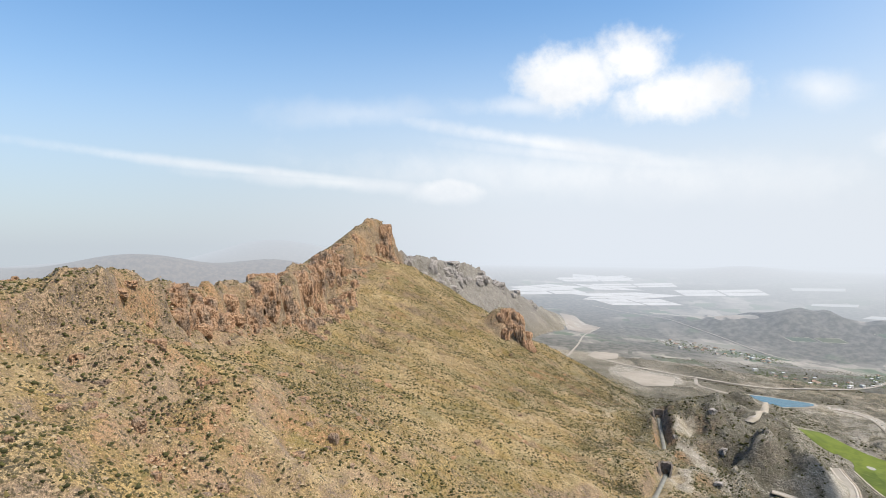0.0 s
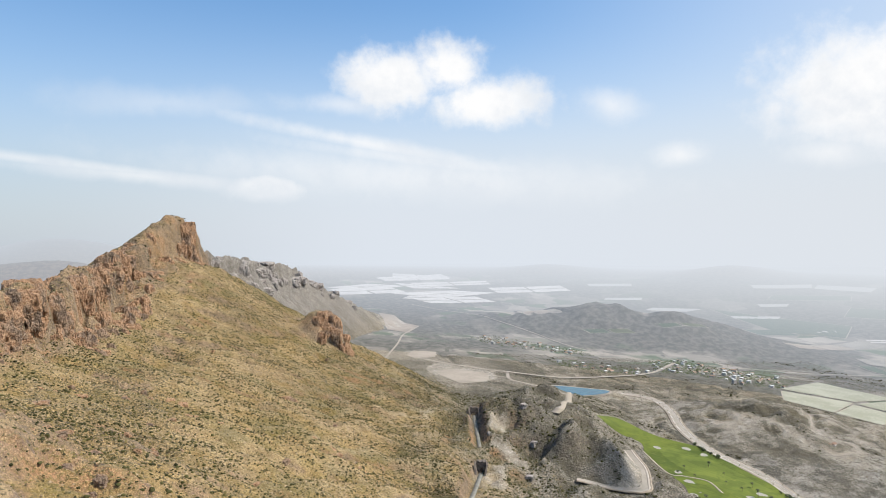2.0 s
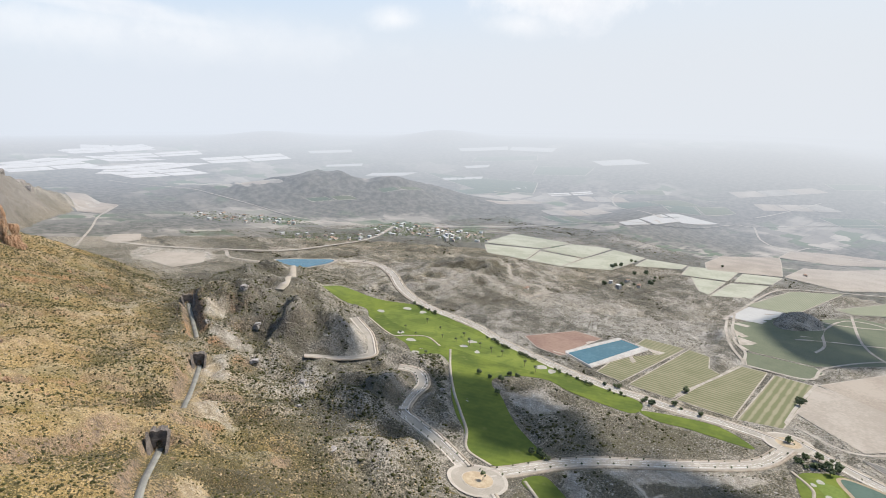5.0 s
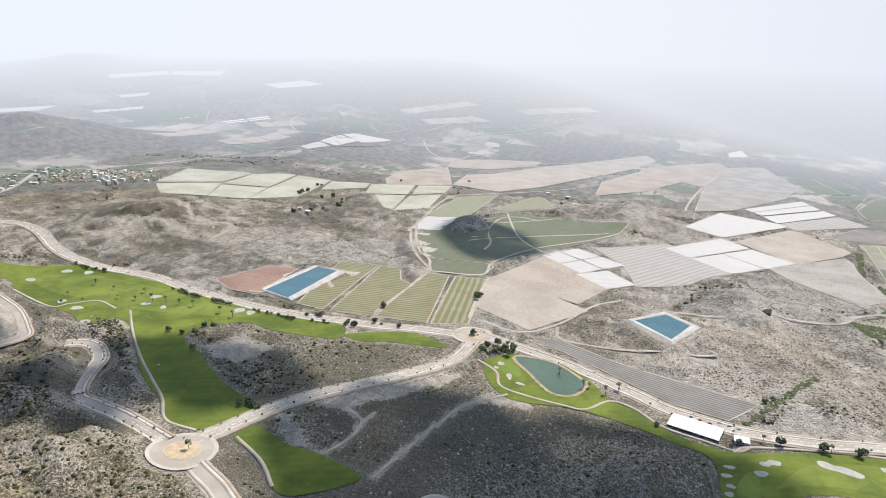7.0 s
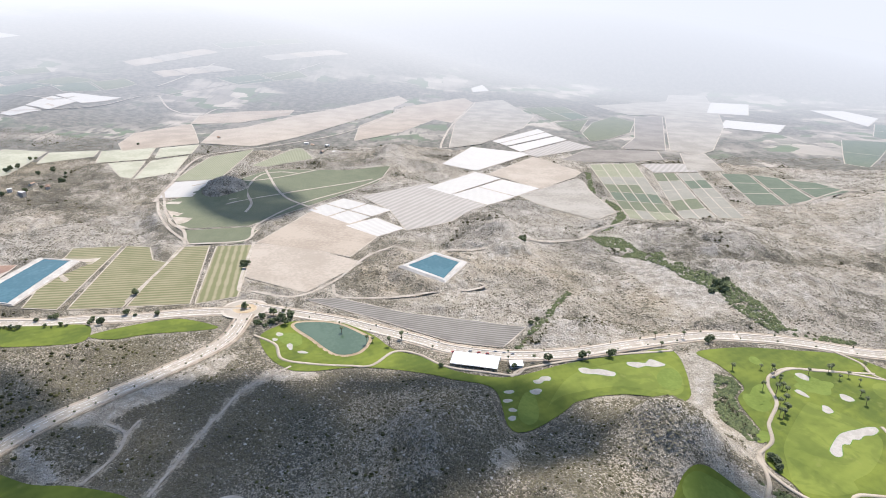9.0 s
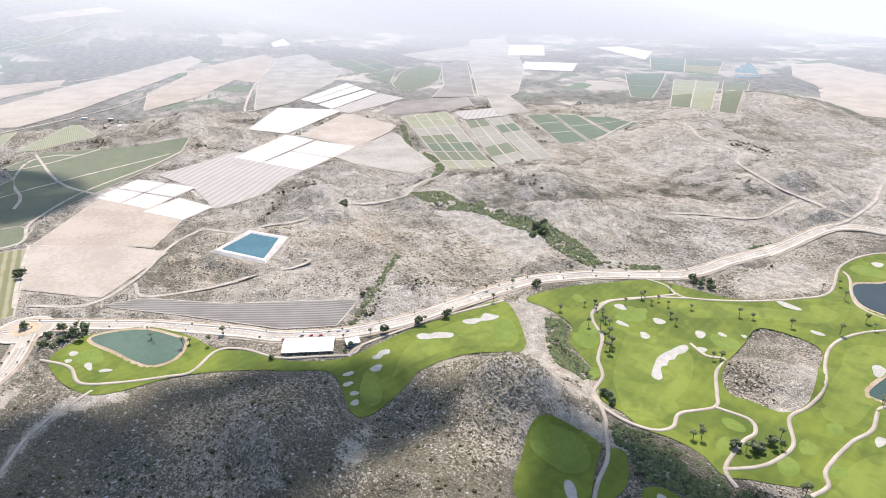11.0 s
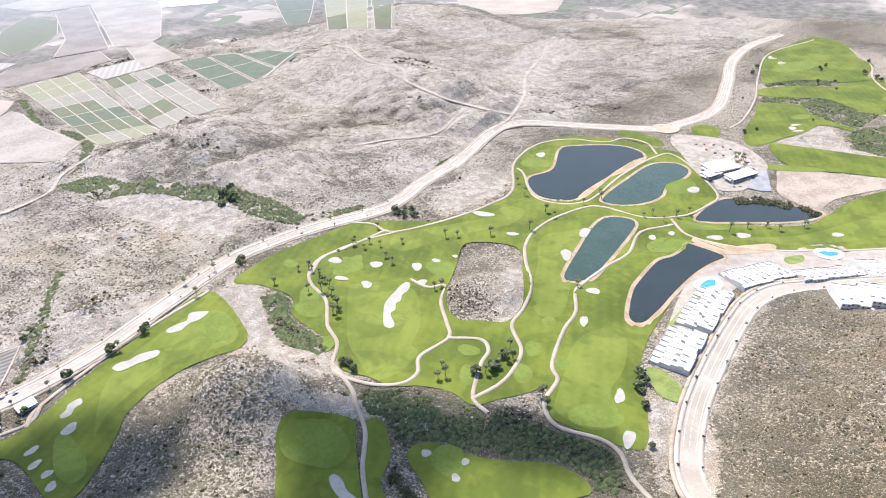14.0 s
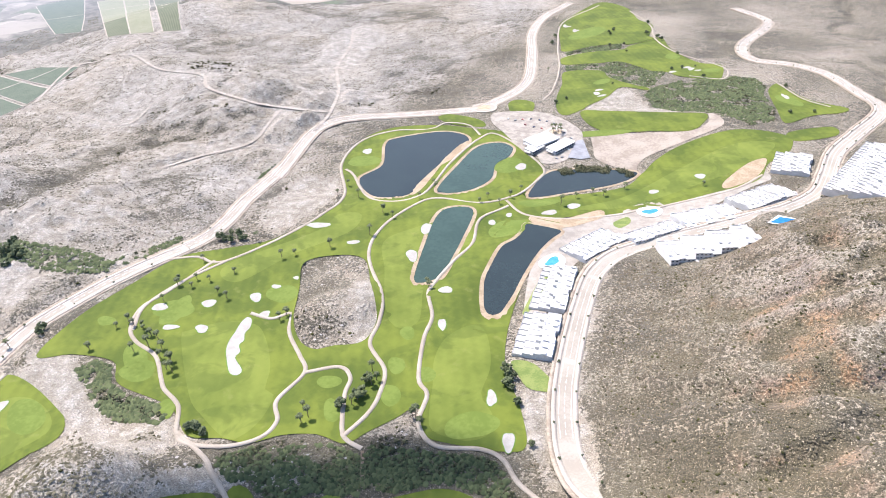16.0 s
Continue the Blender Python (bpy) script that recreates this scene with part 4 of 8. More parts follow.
PLAIN_M = [(676, 3980), (1140, 4099), (1172, 3948), (724, 3864)]
PLAIN_N = [(655, 3492), (1059, 3567), (1305, 3482), (936, 3363)]
PLAIN_O = [(849, 3807), (1358, 3826), (1352, 3707), (889, 3686)]
QUARRY_A = [(505, 2820), (568, 2824), (576, 2631), (618, 2556), (521, 2328), (460, 2391)]
QUARRY_B = [(404, 1803), (444, 1891), (507, 1881), (478, 1785), (415, 1747)]
QUARRY_C = [(420, 1557), (476, 1601), (560, 1561), (522, 1471), (450, 1445)]
LANE_U = [(326, 1726), (418, 2011), (485, 2241), (572, 2459)]
LANE_V = [(1249, 524), (1365, 421), (1492, 272)]
LANE_W = [(1573, 534), (1339, 439), (1233, 350)]
LANE_X = [(1381, 636), (1469, 507), (1577, 415)]
SPOIL_M = [(497, -349), (485, -352), (459, -323), (447, -295), (457, -280), (480, -313)]
SAND_A = [(401, -544), (369, -551), (337, -592), (329, -574), (352, -537), (367, -509), (388, -515)]
SAND_B = [(219, -695), (199, -749), (180, -768), (181, -735), (191, -706), (214, -679)]
TRACK_G = [(885, -454), (850, -541), (800, -581), (769, -582)]
TRACK_H = [(1213, -588), (1072, -572), (1065, -638), (1022, -701)]
LANE_Y = [(1199, 474), (1261, 479), (1348, 512), (1499, 531), (1545, 495), (1539, 452)]
LANE_Z = [(1929, 102), (1971, 119), (2460, 72), (3056, -35)]
LANE_AA = [(2452, 994), (2609, 991), (2638, 917)]
LANE_AB = [(761, -640), (774, -701), (830, -806), (932, -950), (995, -1092), (1065, -1211)]
GROVE_A = [(2071, 1868), (2209, 1802), (2031, 1498), (2008, 1671)]
GROVE_B = [(2673, 1667), (2967, 1499), (2909, 1420), (2512, 1526)]
GROVE_C = [(3119, 1168), (3407, 839), (3306, 760), (3050, 1036)]
GROVE_D = [(3624, 1331), (3965, 956), (3921, 879), (3565, 1248)]
GROVE_E = [(2799, 2064), (3008, 1855), (2925, 1782), (2758, 1984)]
GROVE_F = [(2135, 2516), (2497, 2394), (2503, 2281), (2127, 2383)]
GROVE_G = [(2589, 1885), (2876, 1688), (2875, 1567), (2459, 1701)]
GROVE_H = [(1502, 2265), (1710, 2240), (1734, 2196), (1525, 2221)]
GROVE_I = [(1222, 2340), (1396, 2264), (1416, 2217), (1238, 2286)]
STRIP_A = [(3107, 1447), (3304, 1228), (3288, 1105), (3047, 1367)]
STRIP_B = [(2597, 2086), (2743, 1921), (2676, 1826), (2540, 1994)]
STRIP_C = [(3552, 1056), (3877, 737), (3854, 634), (3509, 983)]
STRIP_D = [(1988, 2120), (2459, 2203), (2489, 2083), (2021, 2048)]
STRIP_E = [(3196, 1614), (3525, 1343), (3514, 1254), (3150, 1530)]
STRIP_F = [(2167, 1947), (2465, 1860), (2350, 1686), (2134, 1854)]
STRIP_G = [(1228, 3025), (1236, 2590), (1236, 2495), (1099, 2599)]
YARD_A = [(367, -455), (360, -524), (323, -585), (261, -664), (201, -739), (171, -716), (195, -679), (240, -606), (305, -515), (332, -440), (327, -352), (342, -358)]
COVER_A = [(1382, 1476), (1606, 1570), (1633, 1354), (1479, 1339)]
COVER_B = [(1360, 1453), (1461, 1328), (1296, 1232), (1268, 1347)]
COVER_C = [(1623, 1337), (1685, 1232), (1493, 1192), (1463, 1316)]
COVER_D = [(1443, 1307), (1474, 1185), (1329, 1137), (1296, 1224)]
COVER_E = [(1681, 1217), (1688, 1114), (1436, 1056), (1337, 1134), (1487, 1179)]
COVER_F = [(1679, 1102), (1738, 1010), (1663, 986), (1556, 1062)]
COVER_G = [(1731, 997), (1818, 896), (1653, 848), (1591, 942)]
COVER_H = [(1591, 913), (1632, 843), (1443, 791), (1458, 821)]
COVER_I = [(1806, 877), (1872, 799), (1738, 771), (1668, 834)]
COVER_J = [(1633, 828), (1713, 768), (1513, 725), (1438, 782)]
SHEET_D = [(1694, 115), (1955, 29), (1877, -138), (1623, 32)]
SHEET_E = [(2071, -38), (2366, -224), (2217, -258), (1988, -78)]
SHEET_F = [(1977, -82), (2203, -262), (2140, -285), (1899, -109)]
SHEET_G = [(1434, 148), (1608, 34), (1543, -21), (1380, 99)]
SHEET_H = [(1375, 97), (1536, -23), (1457, -104), (1293, 26)]
SHEET_I = [(3501, -1299), (3453, -1474), (2962, -1251), (3020, -1088)]
SHEET_J = [(2769, -1069), (2653, -1259), (2430, -1119), (2536, -946)]
SHEET_K = [(3207, -1664), (3179, -1802), (2910, -1798), (2669, -1602)]
SHEET_L = [(3453, -36), (3581, -99), (3428, -120), (3342, -38)]
SHEET_M = [(2059, 1462), (2169, 1454), (2135, 1382), (2029, 1412)]
SHEET_N = [(2186, 1458), (2396, 1492), (2393, 1410), (2166, 1377)]
SHEET_O = [(2427, 1499), (2541, 1501), (2652, 1379), (2386, 1393)]
SHEET_P = [(1889, -111), (2117, -287), (2011, -341), (1825, -145)]
SOIL_O = [(1592, 4), (1825, -136), (1641, -230), (1580, -200), (1451, -100)]
SOIL_P = [(2007, 379), (2316, 402), (2855, 275), (3156, 14), (3049, -22), (2456, 83), (2538, 147), (2201, 253)]
SOIL_Q = [(2776, -690), (2834, -822), (1985, -554), (2001, -426), (2217, -530)]
SOIL_R = [(1764, -418), (1789, -552), (1682, -538), (1659, -417)]
SOIL_S = [(1948, -587), (1960, -660), (1704, -612), (1698, -517)]
SOIL_T = [(2247, 960), (2463, 1007), (2579, 896), (2667, 706), (2542, 701), (2315, 815)]
CROP_Q = [(1669, -588), (1666, -659), (1356, -597), (1352, -531)]
CROP_R = [(1662, -663), (1622, -715), (1389, -673), (1358, -602)]
CROP_S = [(1608, -719), (1556, -771), (1432, -775), (1395, -680)]
CROP_T = [(2735, -1671), (2485, -1867), (2193, -1610), (2377, -1437)]
CROP_U = [(2299, -1274), (2282, -1442), (1691, -980), (1801, -985)]
CROP_V = [(2135, -1372), (2036, -1489), (1428, -969), (1539, -932)]
CROP_W = [(2049, -1515), (1963, -1557), (1378, -1000), (1412, -978)]
CROP_X = [(2291, -369), (2571, -466), (2785, -601), (2615, -641), (2337, -545), (2181, -434), (2121, -360)]
BASIN_C = [(2269, -1748), (2401, -1932), (2060, -1686), (2082, -1593)]
BUNKER_A = [(676, -79), (677, -91), (676, -98), (684, -105), (683, -110), (674, -119), (669, -108), (670, -97), (666, -88), (670, -79)]
BUNKER_B = [(661, -25), (663, -32), (660, -38), (661, -47), (655, -61), (648, -58), (649, -48), (651, -40), (651, -32), (654, -26)]
BUNKER_D = [(436, -75), (435, -79), (427, -79), (419, -76), (408, -76), (405, -72), (409, -68), (419, -69), (429, -71)]
ENCLOSURE = [(595, 620), (642, 619), (648, 582), (636, 552), (606, 558), (583, 569)]
EMBANKMENT = [(539, 437), (577, 420), (674, 341), (661, 331), (595, 367), (559, 398), (541, 418)]
SPOIL_N = [(606, 299), (640, 291), (646, 256), (632, 240), (627, 275)]
SPOIL_O = [(500, 456), (513, 447), (492, 422), (477, 385), (472, 399), (487, 436)]
SPOIL_P = [(528, 58), (531, 46), (504, 55), (481, 69), (484, 78)]
TRACK_I = [(521, 377), (541, 377), (555, 375)]
APRON = [(819, 1399), (891, 1367), (891, 1321), (854, 1313), (807, 1357)]
SPILLWAY = [(655, 1345), (627, 1259), (535, 1102), (508, 1073)]
TERRACES = [(401, 1551), (460, 1687), (525, 1631), (570, 1587), (530, 1512), (477, 1487)]
BUNKER_C = [(636, 25), (639, 19), (644, 16), (644, 7), (637, 8), (636, 14), (631, 18), (631, 24)]
LANE_I = [(843, 365), (829, 303), (880, 262), (984, 228), (1034, 192)]
LANE_S = [(784, 501), (900, 505), (1011, 510)]
# terraces of villas: garden edge, then street edge
ROW_A = [(334, -315), (346, -365), (305, -375), (301, -319)]
ROW_B = [(343, -372), (353, -441), (315, -449), (308, -382)]
ROW_C = [(346, -485), (320, -544), (285, -519), (314, -464)]
ROW_D = [(296, -534), (256, -583), (239, -556), (277, -512)]
ROW_E = [(252, -596), (199, -638), (185, -594), (235, -556)]
ROW_F = [(261, -507), (185, -566), (170, -505), (240, -483)]
ROW_G = [(205, -653), (160, -702), (140, -664), (181, -613)]
ROW_H = [(176, -720), (169, -770), (125, -781), (125, -724)]
ROW_I = [(74, -841), (123, -674), (87, -664), (38, -831)]
ROW_J = [(72, -752), (103, -648), (69, -638), (38, -742)]
WASH_A = [(699, -158), (652, -149), (602, -131), (585, -125), (565, -136), (533, -148), (517, -149)]
WASH_B = [(571, -131), (527, -108), (505, -99), (483, -103)]
POND_A_Z = -67.7
POND_B_Z = -65.7
POND_C_Z = -53.4
POND_D_Z = -66.5
POND_E_Z = -47.2
POND_F_Z = -53.6
BASIN_A_Z = -49.9
BASIN_B_Z = -55.8
LAKE_Z = -18.6
RAIL_A_Z = [78.2, 68.5, 52.4]
RAIL_B_Z = [41.5, 31.1, 17.5]
RAIL_C_Z = [23.0, 28.9, 44.8]
# middle x, y, half length, half width, turn
BUNKERS_NORTH = [(713, 984, 8.2, 7.4, 62), (725, 954, 8.1, 6.6, 50), (662, 994, 8.3, 6.3, 59), (616, 847, 8.6, 6.8, 139), (588, 799, 8.1, 5.4, 53), (698, 795, 7.7, 7, 161), (672, 786, 6.8, 5.9, -140), (672, 756, 6.5, 4.3, -137), (712, 664, 10.3, 8, 152), (713, 645, 8.2, 6.2, -155), (624, 884, 7.2, 5.8, 55)]
BUNKERS_EAST = [(616, 25, 6.5, 5.1, 113), (614, 51, 4.9, 3.5, 104), (598, 54, 4.8, 3.4, 108), (582, 51, 4.4, 3.3, 120), (567, 53, 5.2, 3.5, 146), (723, 296, 5.1, 4.1, -144), (710, 298, 3.8, 3, -142), (695, 278, 8, 3.1, -166), (683, 262, 5.7, 3.2, 89)]
BUNKERS_WEST = [(656, -254, 8.8, 5.1, -160), (624, -236, 7.4, 3.9, -157), (596, -245, 7, 5.1, 160), (617, -276, 7.5, 5.6, -177), (582, -300, 7.4, 5.6, 151), (575, -321, 4.7, 3.5, -167), (566, -340, 3.2, 2.7, -179), (606, -433, 13.8, 6, -153), (550, -416, 6.5, 4.3, -155), (490, -467, 10.1, 7.5, 118), (481, -417, 10.9, 5.6, 121), (424, -376, 6.7, 6.4, 97), (404, -329, 8.5, 3.4, 119), (333, -266, 7.9, 4, 115), (307, -233, 8.1, 4.7, 112), (660, -621, 8.2, 6.8, 130)]
BUNKERS_SOUTH = [(456, -663, 9.4, 7.3, 76), (433, -510, 6.1, 4.2, 105), (423, -535, 5.2, 3.7, 98), (385, -562, 9.4, 6.1, 52), (366, -591, 9.6, 6.3, 53), (290, -659, 6.4, 5.2, -140), (246, -708, 6.9, 6.1, 57), (403, -132, 3.8, 3.1, 154), (378, -144, 3.2, 2.8, 150), (374, -130, 3.4, 3.1, 155), (557, -283, 5.3, 4.3, 165)]
BUNKERS_LOW = [(341, -1077, 9, 4, 60), (323, -1108, 9, 4, 50), (303, -1096, 6, 3.5, 40), (433, -955, 8, 4, 45), (422, -931, 8, 4, 50), (601, -1342, 9, 4, 60), (574, -1313, 9, 5, 60), (168, -997, 12, 4, 110), (432, -938, 7.1, 5.6, 90), (315, -1101, 8.5, 5.6, 87), (577, -1312, 12.6, 4.8, 107), (608, -1347, 13.3, 5, 108)]
GREENS_ONE = [(641, -257, 20.7, 12.7, -162), (562, -314, 15.9, 13.2, 168), (648, -594, 20.6, 16.8, -159), (474, -659, 23.9, 19, 79), (405, -584, 26.6, 12, -136), (412, -503, 22.8, 18, 58), (606, -184, 16.5, 11.5, -179), (553, -162, 9.2, 6.6, 169), (687, -220, 9.3, 6.2, -177), (454, -234, 9.6, 7, -157), (403, -240, 11.8, 7.2, 125), (435, -210, 11.6, 6.2, 131), (415, -270, 10.2, 6.6, 124), (426, -308, 9, 6, 123)]
GREENS_TWO = [(163, -982, 26, 12, 130), (439, -997, 18, 10, 60), (356, -1170, 20, 12, 100), (282, -1102, 15, 11, 30), (545, -1300, 60, 24, 75), (586, 36, 30.3, 9, 171), (713, 281, 17.2, 12.3, -157), (638, -256, 22.3, 10.2, 103), (620, -194, 22, 9.9, 146), (551, -163, 10.7, 5.8, 136)]
GREENS_THREE = [(388, -138, 13.5, 11.8, 156), (464, -86, 23.5, 20.6, -156), (646, -114, 22, 12.5, 164), (336, -237, 18.7, 12.5, -146), (390, -795, 45.5, 8.7, -154), (388, -270, 8.3, 6.9, 120)]

# ---- water, grass, fields and roads ----
def ring_of(points, step=4.0, rounded=True):
    return smooth_line(points, step, True) if rounded else np.array(points, float)


PONDS = [("pond", POND_A, LAKE_WATER, POND_A_Z), ("pond", POND_B, GREEN_WATER, POND_B_Z), ("pond", POND_C, GREEN_WATER, POND_C_Z), ("pond", POND_D, LAKE_WATER, POND_D_Z),
         ("pond", POND_E, LAKE_WATER, POND_E_Z), ("pond", POND_F, OLIVE_WATER, POND_F_Z)]
for _, pts, _, z in PONDS:
    PADS.append((ring_of(pts), z, 26.0))
PADS.append((around(np.array(BASIN_A, float), 8.0), BASIN_A_Z, 22.0))
PADS.append((around(np.array(BASIN_B, float), 10.0), BASIN_B_Z, 26.0))
PADS.append((ring_of(LAKE), LAKE_Z, 40.0))
for pts, z in ((RAIL_A, RAIL_A_Z), (RAIL_B, RAIL_B_Z), (RAIL_C, RAIL_C_Z)):
    CUTS.append((np.array(pts, float), z, 5.0, 9.0))

for (cx, cy), r in zip(POOLS, (16, 15, 20)):
    t = np.arange(20) * 0.314159
    PADS.insert(0, (np.stack([cx + r * np.cos(t), cy + r * np.sin(t)], 1), float(land(cx, cy)), 12.0))

for name, pts, mat, z in PONDS:
    ring = ring_of(pts, 3.5)
    ob = sheet(name, around(ring, 4.0), BANK, 0.42, "still golf-course pond with a sandy bank", "pond", 12.0, group="ponds of the golf course", kind="structure")
    part("water", sheet_mesh("water", ring, mat, 0.62, 14.0, level=z), ob, "dark still water")
line = smooth_line(SPILLWAY, 8.0)
cover_line(line, 10.0)
tagged(new("spillway", ribbon_mesh("spillway", line, 8.5, -8.5, CONCRETE, 0.9, 0.8)), "pale concrete spillway below the lake", "spillway", "", "structure")
tagged(new("far_reservoir", sheet_mesh("far_reservoir", np.array(BASIN_C, float), BLUE_WATER, 1.6, 40.0)), "pale blue reservoir among far fields", "reservoir", "irrigation reservoirs", "structure")
for pts, z in ((BASIN_A, BASIN_A_Z), (BASIN_B, BASIN_B_Z)):
    ring = np.array(pts, float)
    ob = sheet("reservoir", around(ring, 15.0), DIRT, 0.5, "lined irrigation reservoir on a levelled bank", "reservoir", 12.0, group="irrigation reservoirs")
    n = len(ring)
    rims = ((-2.0, 0.3), (3.0, 2.0), (8.5, 2.0), (14.0, -0.2))
    verts = [(*p, z + up) for out, up in rims for p in around(ring, out)]
    faces = [(m * n + n + k, m * n + n + (k + 1) % n, m * n + (k + 1) % n, m * n + k) for m in range(3) for k in range(n)]
    part("embankment", mesh("embankment", verts, faces, LINER, False), ob, "pale lined embankment")
    part("water", sheet_mesh("water", around(ring, 0.5), BLUE_WATER, 1.2, 20.0, level=z), ob, "blue-green irrigation water")
ob = sheet("lake", around(ring_of(LAKE, 8), 7.0), DIRT, 0.6, "blue storage lake with a pale shore", "lake", 18.0)
part("water", sheet_mesh("water", ring_of(LAKE, 8), BLUE_WATER, 0.9, 20.0, level=LAKE_Z), ob, "blue water")

FAIRWAYS = (FAIRWAY_A, FAIRWAY_B, FAIRWAY_C, FAIRWAY_D, FAIRWAY_E, FAIRWAY_F, FAIRWAY_G, FAIRWAY_H, FAIRWAY_I, FAIRWAY_J, FAIRWAY_K, FAIRWAY_L, FAIRWAY_M, FAIRWAY_N, FAIRWAY_O, FAIRWAY_P, FAIRWAY_Q)
for pts in FAIRWAYS:
    sheet("fairway", ring_of(pts, 4.0), TURF, 0.30, "mown bright green golf fairway", "fairway", 7.0, group="fairways", hole=ring_of(MOUND, 4.0) if pts is FAIRWAY_E else None)


def field(name, pts, mat, label, category, hole=None):
    p = np.array(pts, float)
    r = np.hypot(*p.mean(0))
    step = 10.0 + r / 150.0
    ring = []
    for k in range(len(p)):
        a, b = p[k], p[(k + 1) % len(p)]
        m = max(1, int(np.linalg.norm(b - a) / step))
        ring += [a + (b - a) * i / m for i in range(m)]
    # fields past 1.9 km take the version with painted haze
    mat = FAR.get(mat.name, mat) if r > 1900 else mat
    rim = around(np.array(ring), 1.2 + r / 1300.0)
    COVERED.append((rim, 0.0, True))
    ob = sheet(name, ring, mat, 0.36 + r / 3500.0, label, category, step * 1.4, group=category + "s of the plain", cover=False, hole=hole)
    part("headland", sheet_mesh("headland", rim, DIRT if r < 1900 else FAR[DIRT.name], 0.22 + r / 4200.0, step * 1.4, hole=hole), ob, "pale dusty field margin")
    return ob


def plots(quad, across, along, gap):
    """A four-cornered field cut into plots with tracks between."""
    a, b, c, d = [np.array(q, float) for q in quad]
    at = lambda u, v: (a * (1 - u) + b * u) * (1 - v) + (d * (1 - u) + c * u) * v
    lu, lv = np.linalg.norm(b - a), np.linalg.norm(d - a)
    for i in range(across):
        for j in range(along):
            u0, u1, v0, v1 = i / across + gap / lu / 2, (i + 1) / across - gap / lu / 2, j / along + gap / lv / 2, (j + 1) / along - gap / lv / 2
            yield [at(u0, v0), at(u1, v0), at(u1, v1), at(u0, v1)]


for pts in (COVER_A, COVER_B, COVER_C, COVER_D, COVER_E, COVER_F, COVER_G, COVER_H, COVER_I, COVER_J):
    field("netted_field", pts, COVER, "flat field under pale green crop netting", "field")
for pts in (SHEET_A, *plots(SHEET_B, 2, 2, 5), SHEET_C, SHEET_D, *plots(SHEET_E, 1, 2, 7), SHEET_F, SHEET_G, *plots(SHEET_H, 2, 1, 5), SHEET_I, SHEET_J, SHEET_K, SHEET_L, SHEET_M, SHEET_N, SHEET_O):
    field("sheeted_field", pts, SHEET, "field covered with white plastic sheeting", "field")
for pts, k in ((SOIL_A, 0), (SOIL_B, 1), (SOIL_E, 0), (SOIL_F, 1), (SOIL_G, 2), (SOIL_H, 2), (SOIL_I, 2), (SOIL_K, 3), (SOIL_L, 4), (SOIL_M, 1), (SOIL_O, 1), (SOIL_P, 0), (SOIL_Q, 4), (SOIL_S, 2), (SOIL_T, 0)):
    field("bare_field", pts, SOILS[k], "bare ploughed field of dry earth", "field")
FALLOW = material("ploughed_grey_earth", rows((0.118, 0.107, 0.093), (0.20, 0.186, 0.165), 5.0, -15), 0.95, bump=0.4)
field("ploughed_field", SOIL_D, FALLOW, "grey ploughed field beside the road", "field")
for pts in (SOIL_C, SHEET_P, SOIL_R):
    field("striped_field", pts, STRIPED, "dry field in pale and brown strips", "field")
for quad, across, along, kind in ((CROP_Q, 1, 3, 3), (CROP_R, 1, 2, 3), (CROP_S, 1, 2, 3), (CROP_M, 2, 2, 2), (CROP_N, 1, 2, 2), (CROP_T, 2, 2, 3), (CROP_U, 1, 2, 3), (CROP_V, 2, 4, 1), (CROP_W, 1, 3, 2)):
    for n, pts in enumerate(plots(quad, across, along, 5.0)):
        field("crop_field", pts, CROPS[(kind + n % 2 * (n % 3 == 0)) % 4], "field of green crops in rows", "field")
GREY_CROP = both("dry_crop_rows", rows((0.175, 0.168, 0.135), (0.245, 0.228, 0.19), 4.0, 10), 0.95, bump=0.3, sheen=0.06)
for quad, across, along, kinds in ((CROP_I, 4, 7, (1, 1, 4, 2, 3, 2, 1)), (CROP_J, 2, 5, (2, 4, 4, 2, 4)), (CROP_K, 2, 5, (4, 3, 4, 4, 4))):
    for n, pts in enumerate(plots(quad, across, along, 3.2)):
        k = kinds[n % along]
        k = 4 if (n * 7) % 11 == 3 else k
        field("crop_plot", pts, (CROPS + [GREY_CROP])[k if k < 4 else -1], "small plot of grey-green crops between pale tracks", "field")
for pts in (GREENHOUSE_A, GREENHOUSE_B, GREENHOUSE_C, GREENHOUSE_D, GREENHOUSE_E, GREENHOUSE_F, GREENHOUSE_G, GREENHOUSE_H, GREENHOUSE_I):
    field("sheeted_field", pts, SHEET, "far field covered with white plastic sheeting", "field")
for pts in (FAR_FIELD_A, FAR_FIELD_B, FAR_FIELD_C):
    field("crop_field", pts, CROPS[3], "far dark field of green crops", "field")
turn_ = np.arange(24) * math.pi / 12
HILL_HOLE = np.stack([1350 + 64 * np.cos(turn_), 556 + 43 * np.sin(turn_)], 1)
for k, pts in enumerate((CROP_A, CROP_B, CROP_C, CROP_D, CROP_E, CROP_F, CROP_G, CROP_H, CROP_P, CROP_X)):
    field("crop_field", pts, CROPS[(0, 0, 0, 4, 2, 2, 1, 1, 1, 2)[k]], "field of green crops in rows", "field", HILL_HOLE if pts is CROP_E else None)


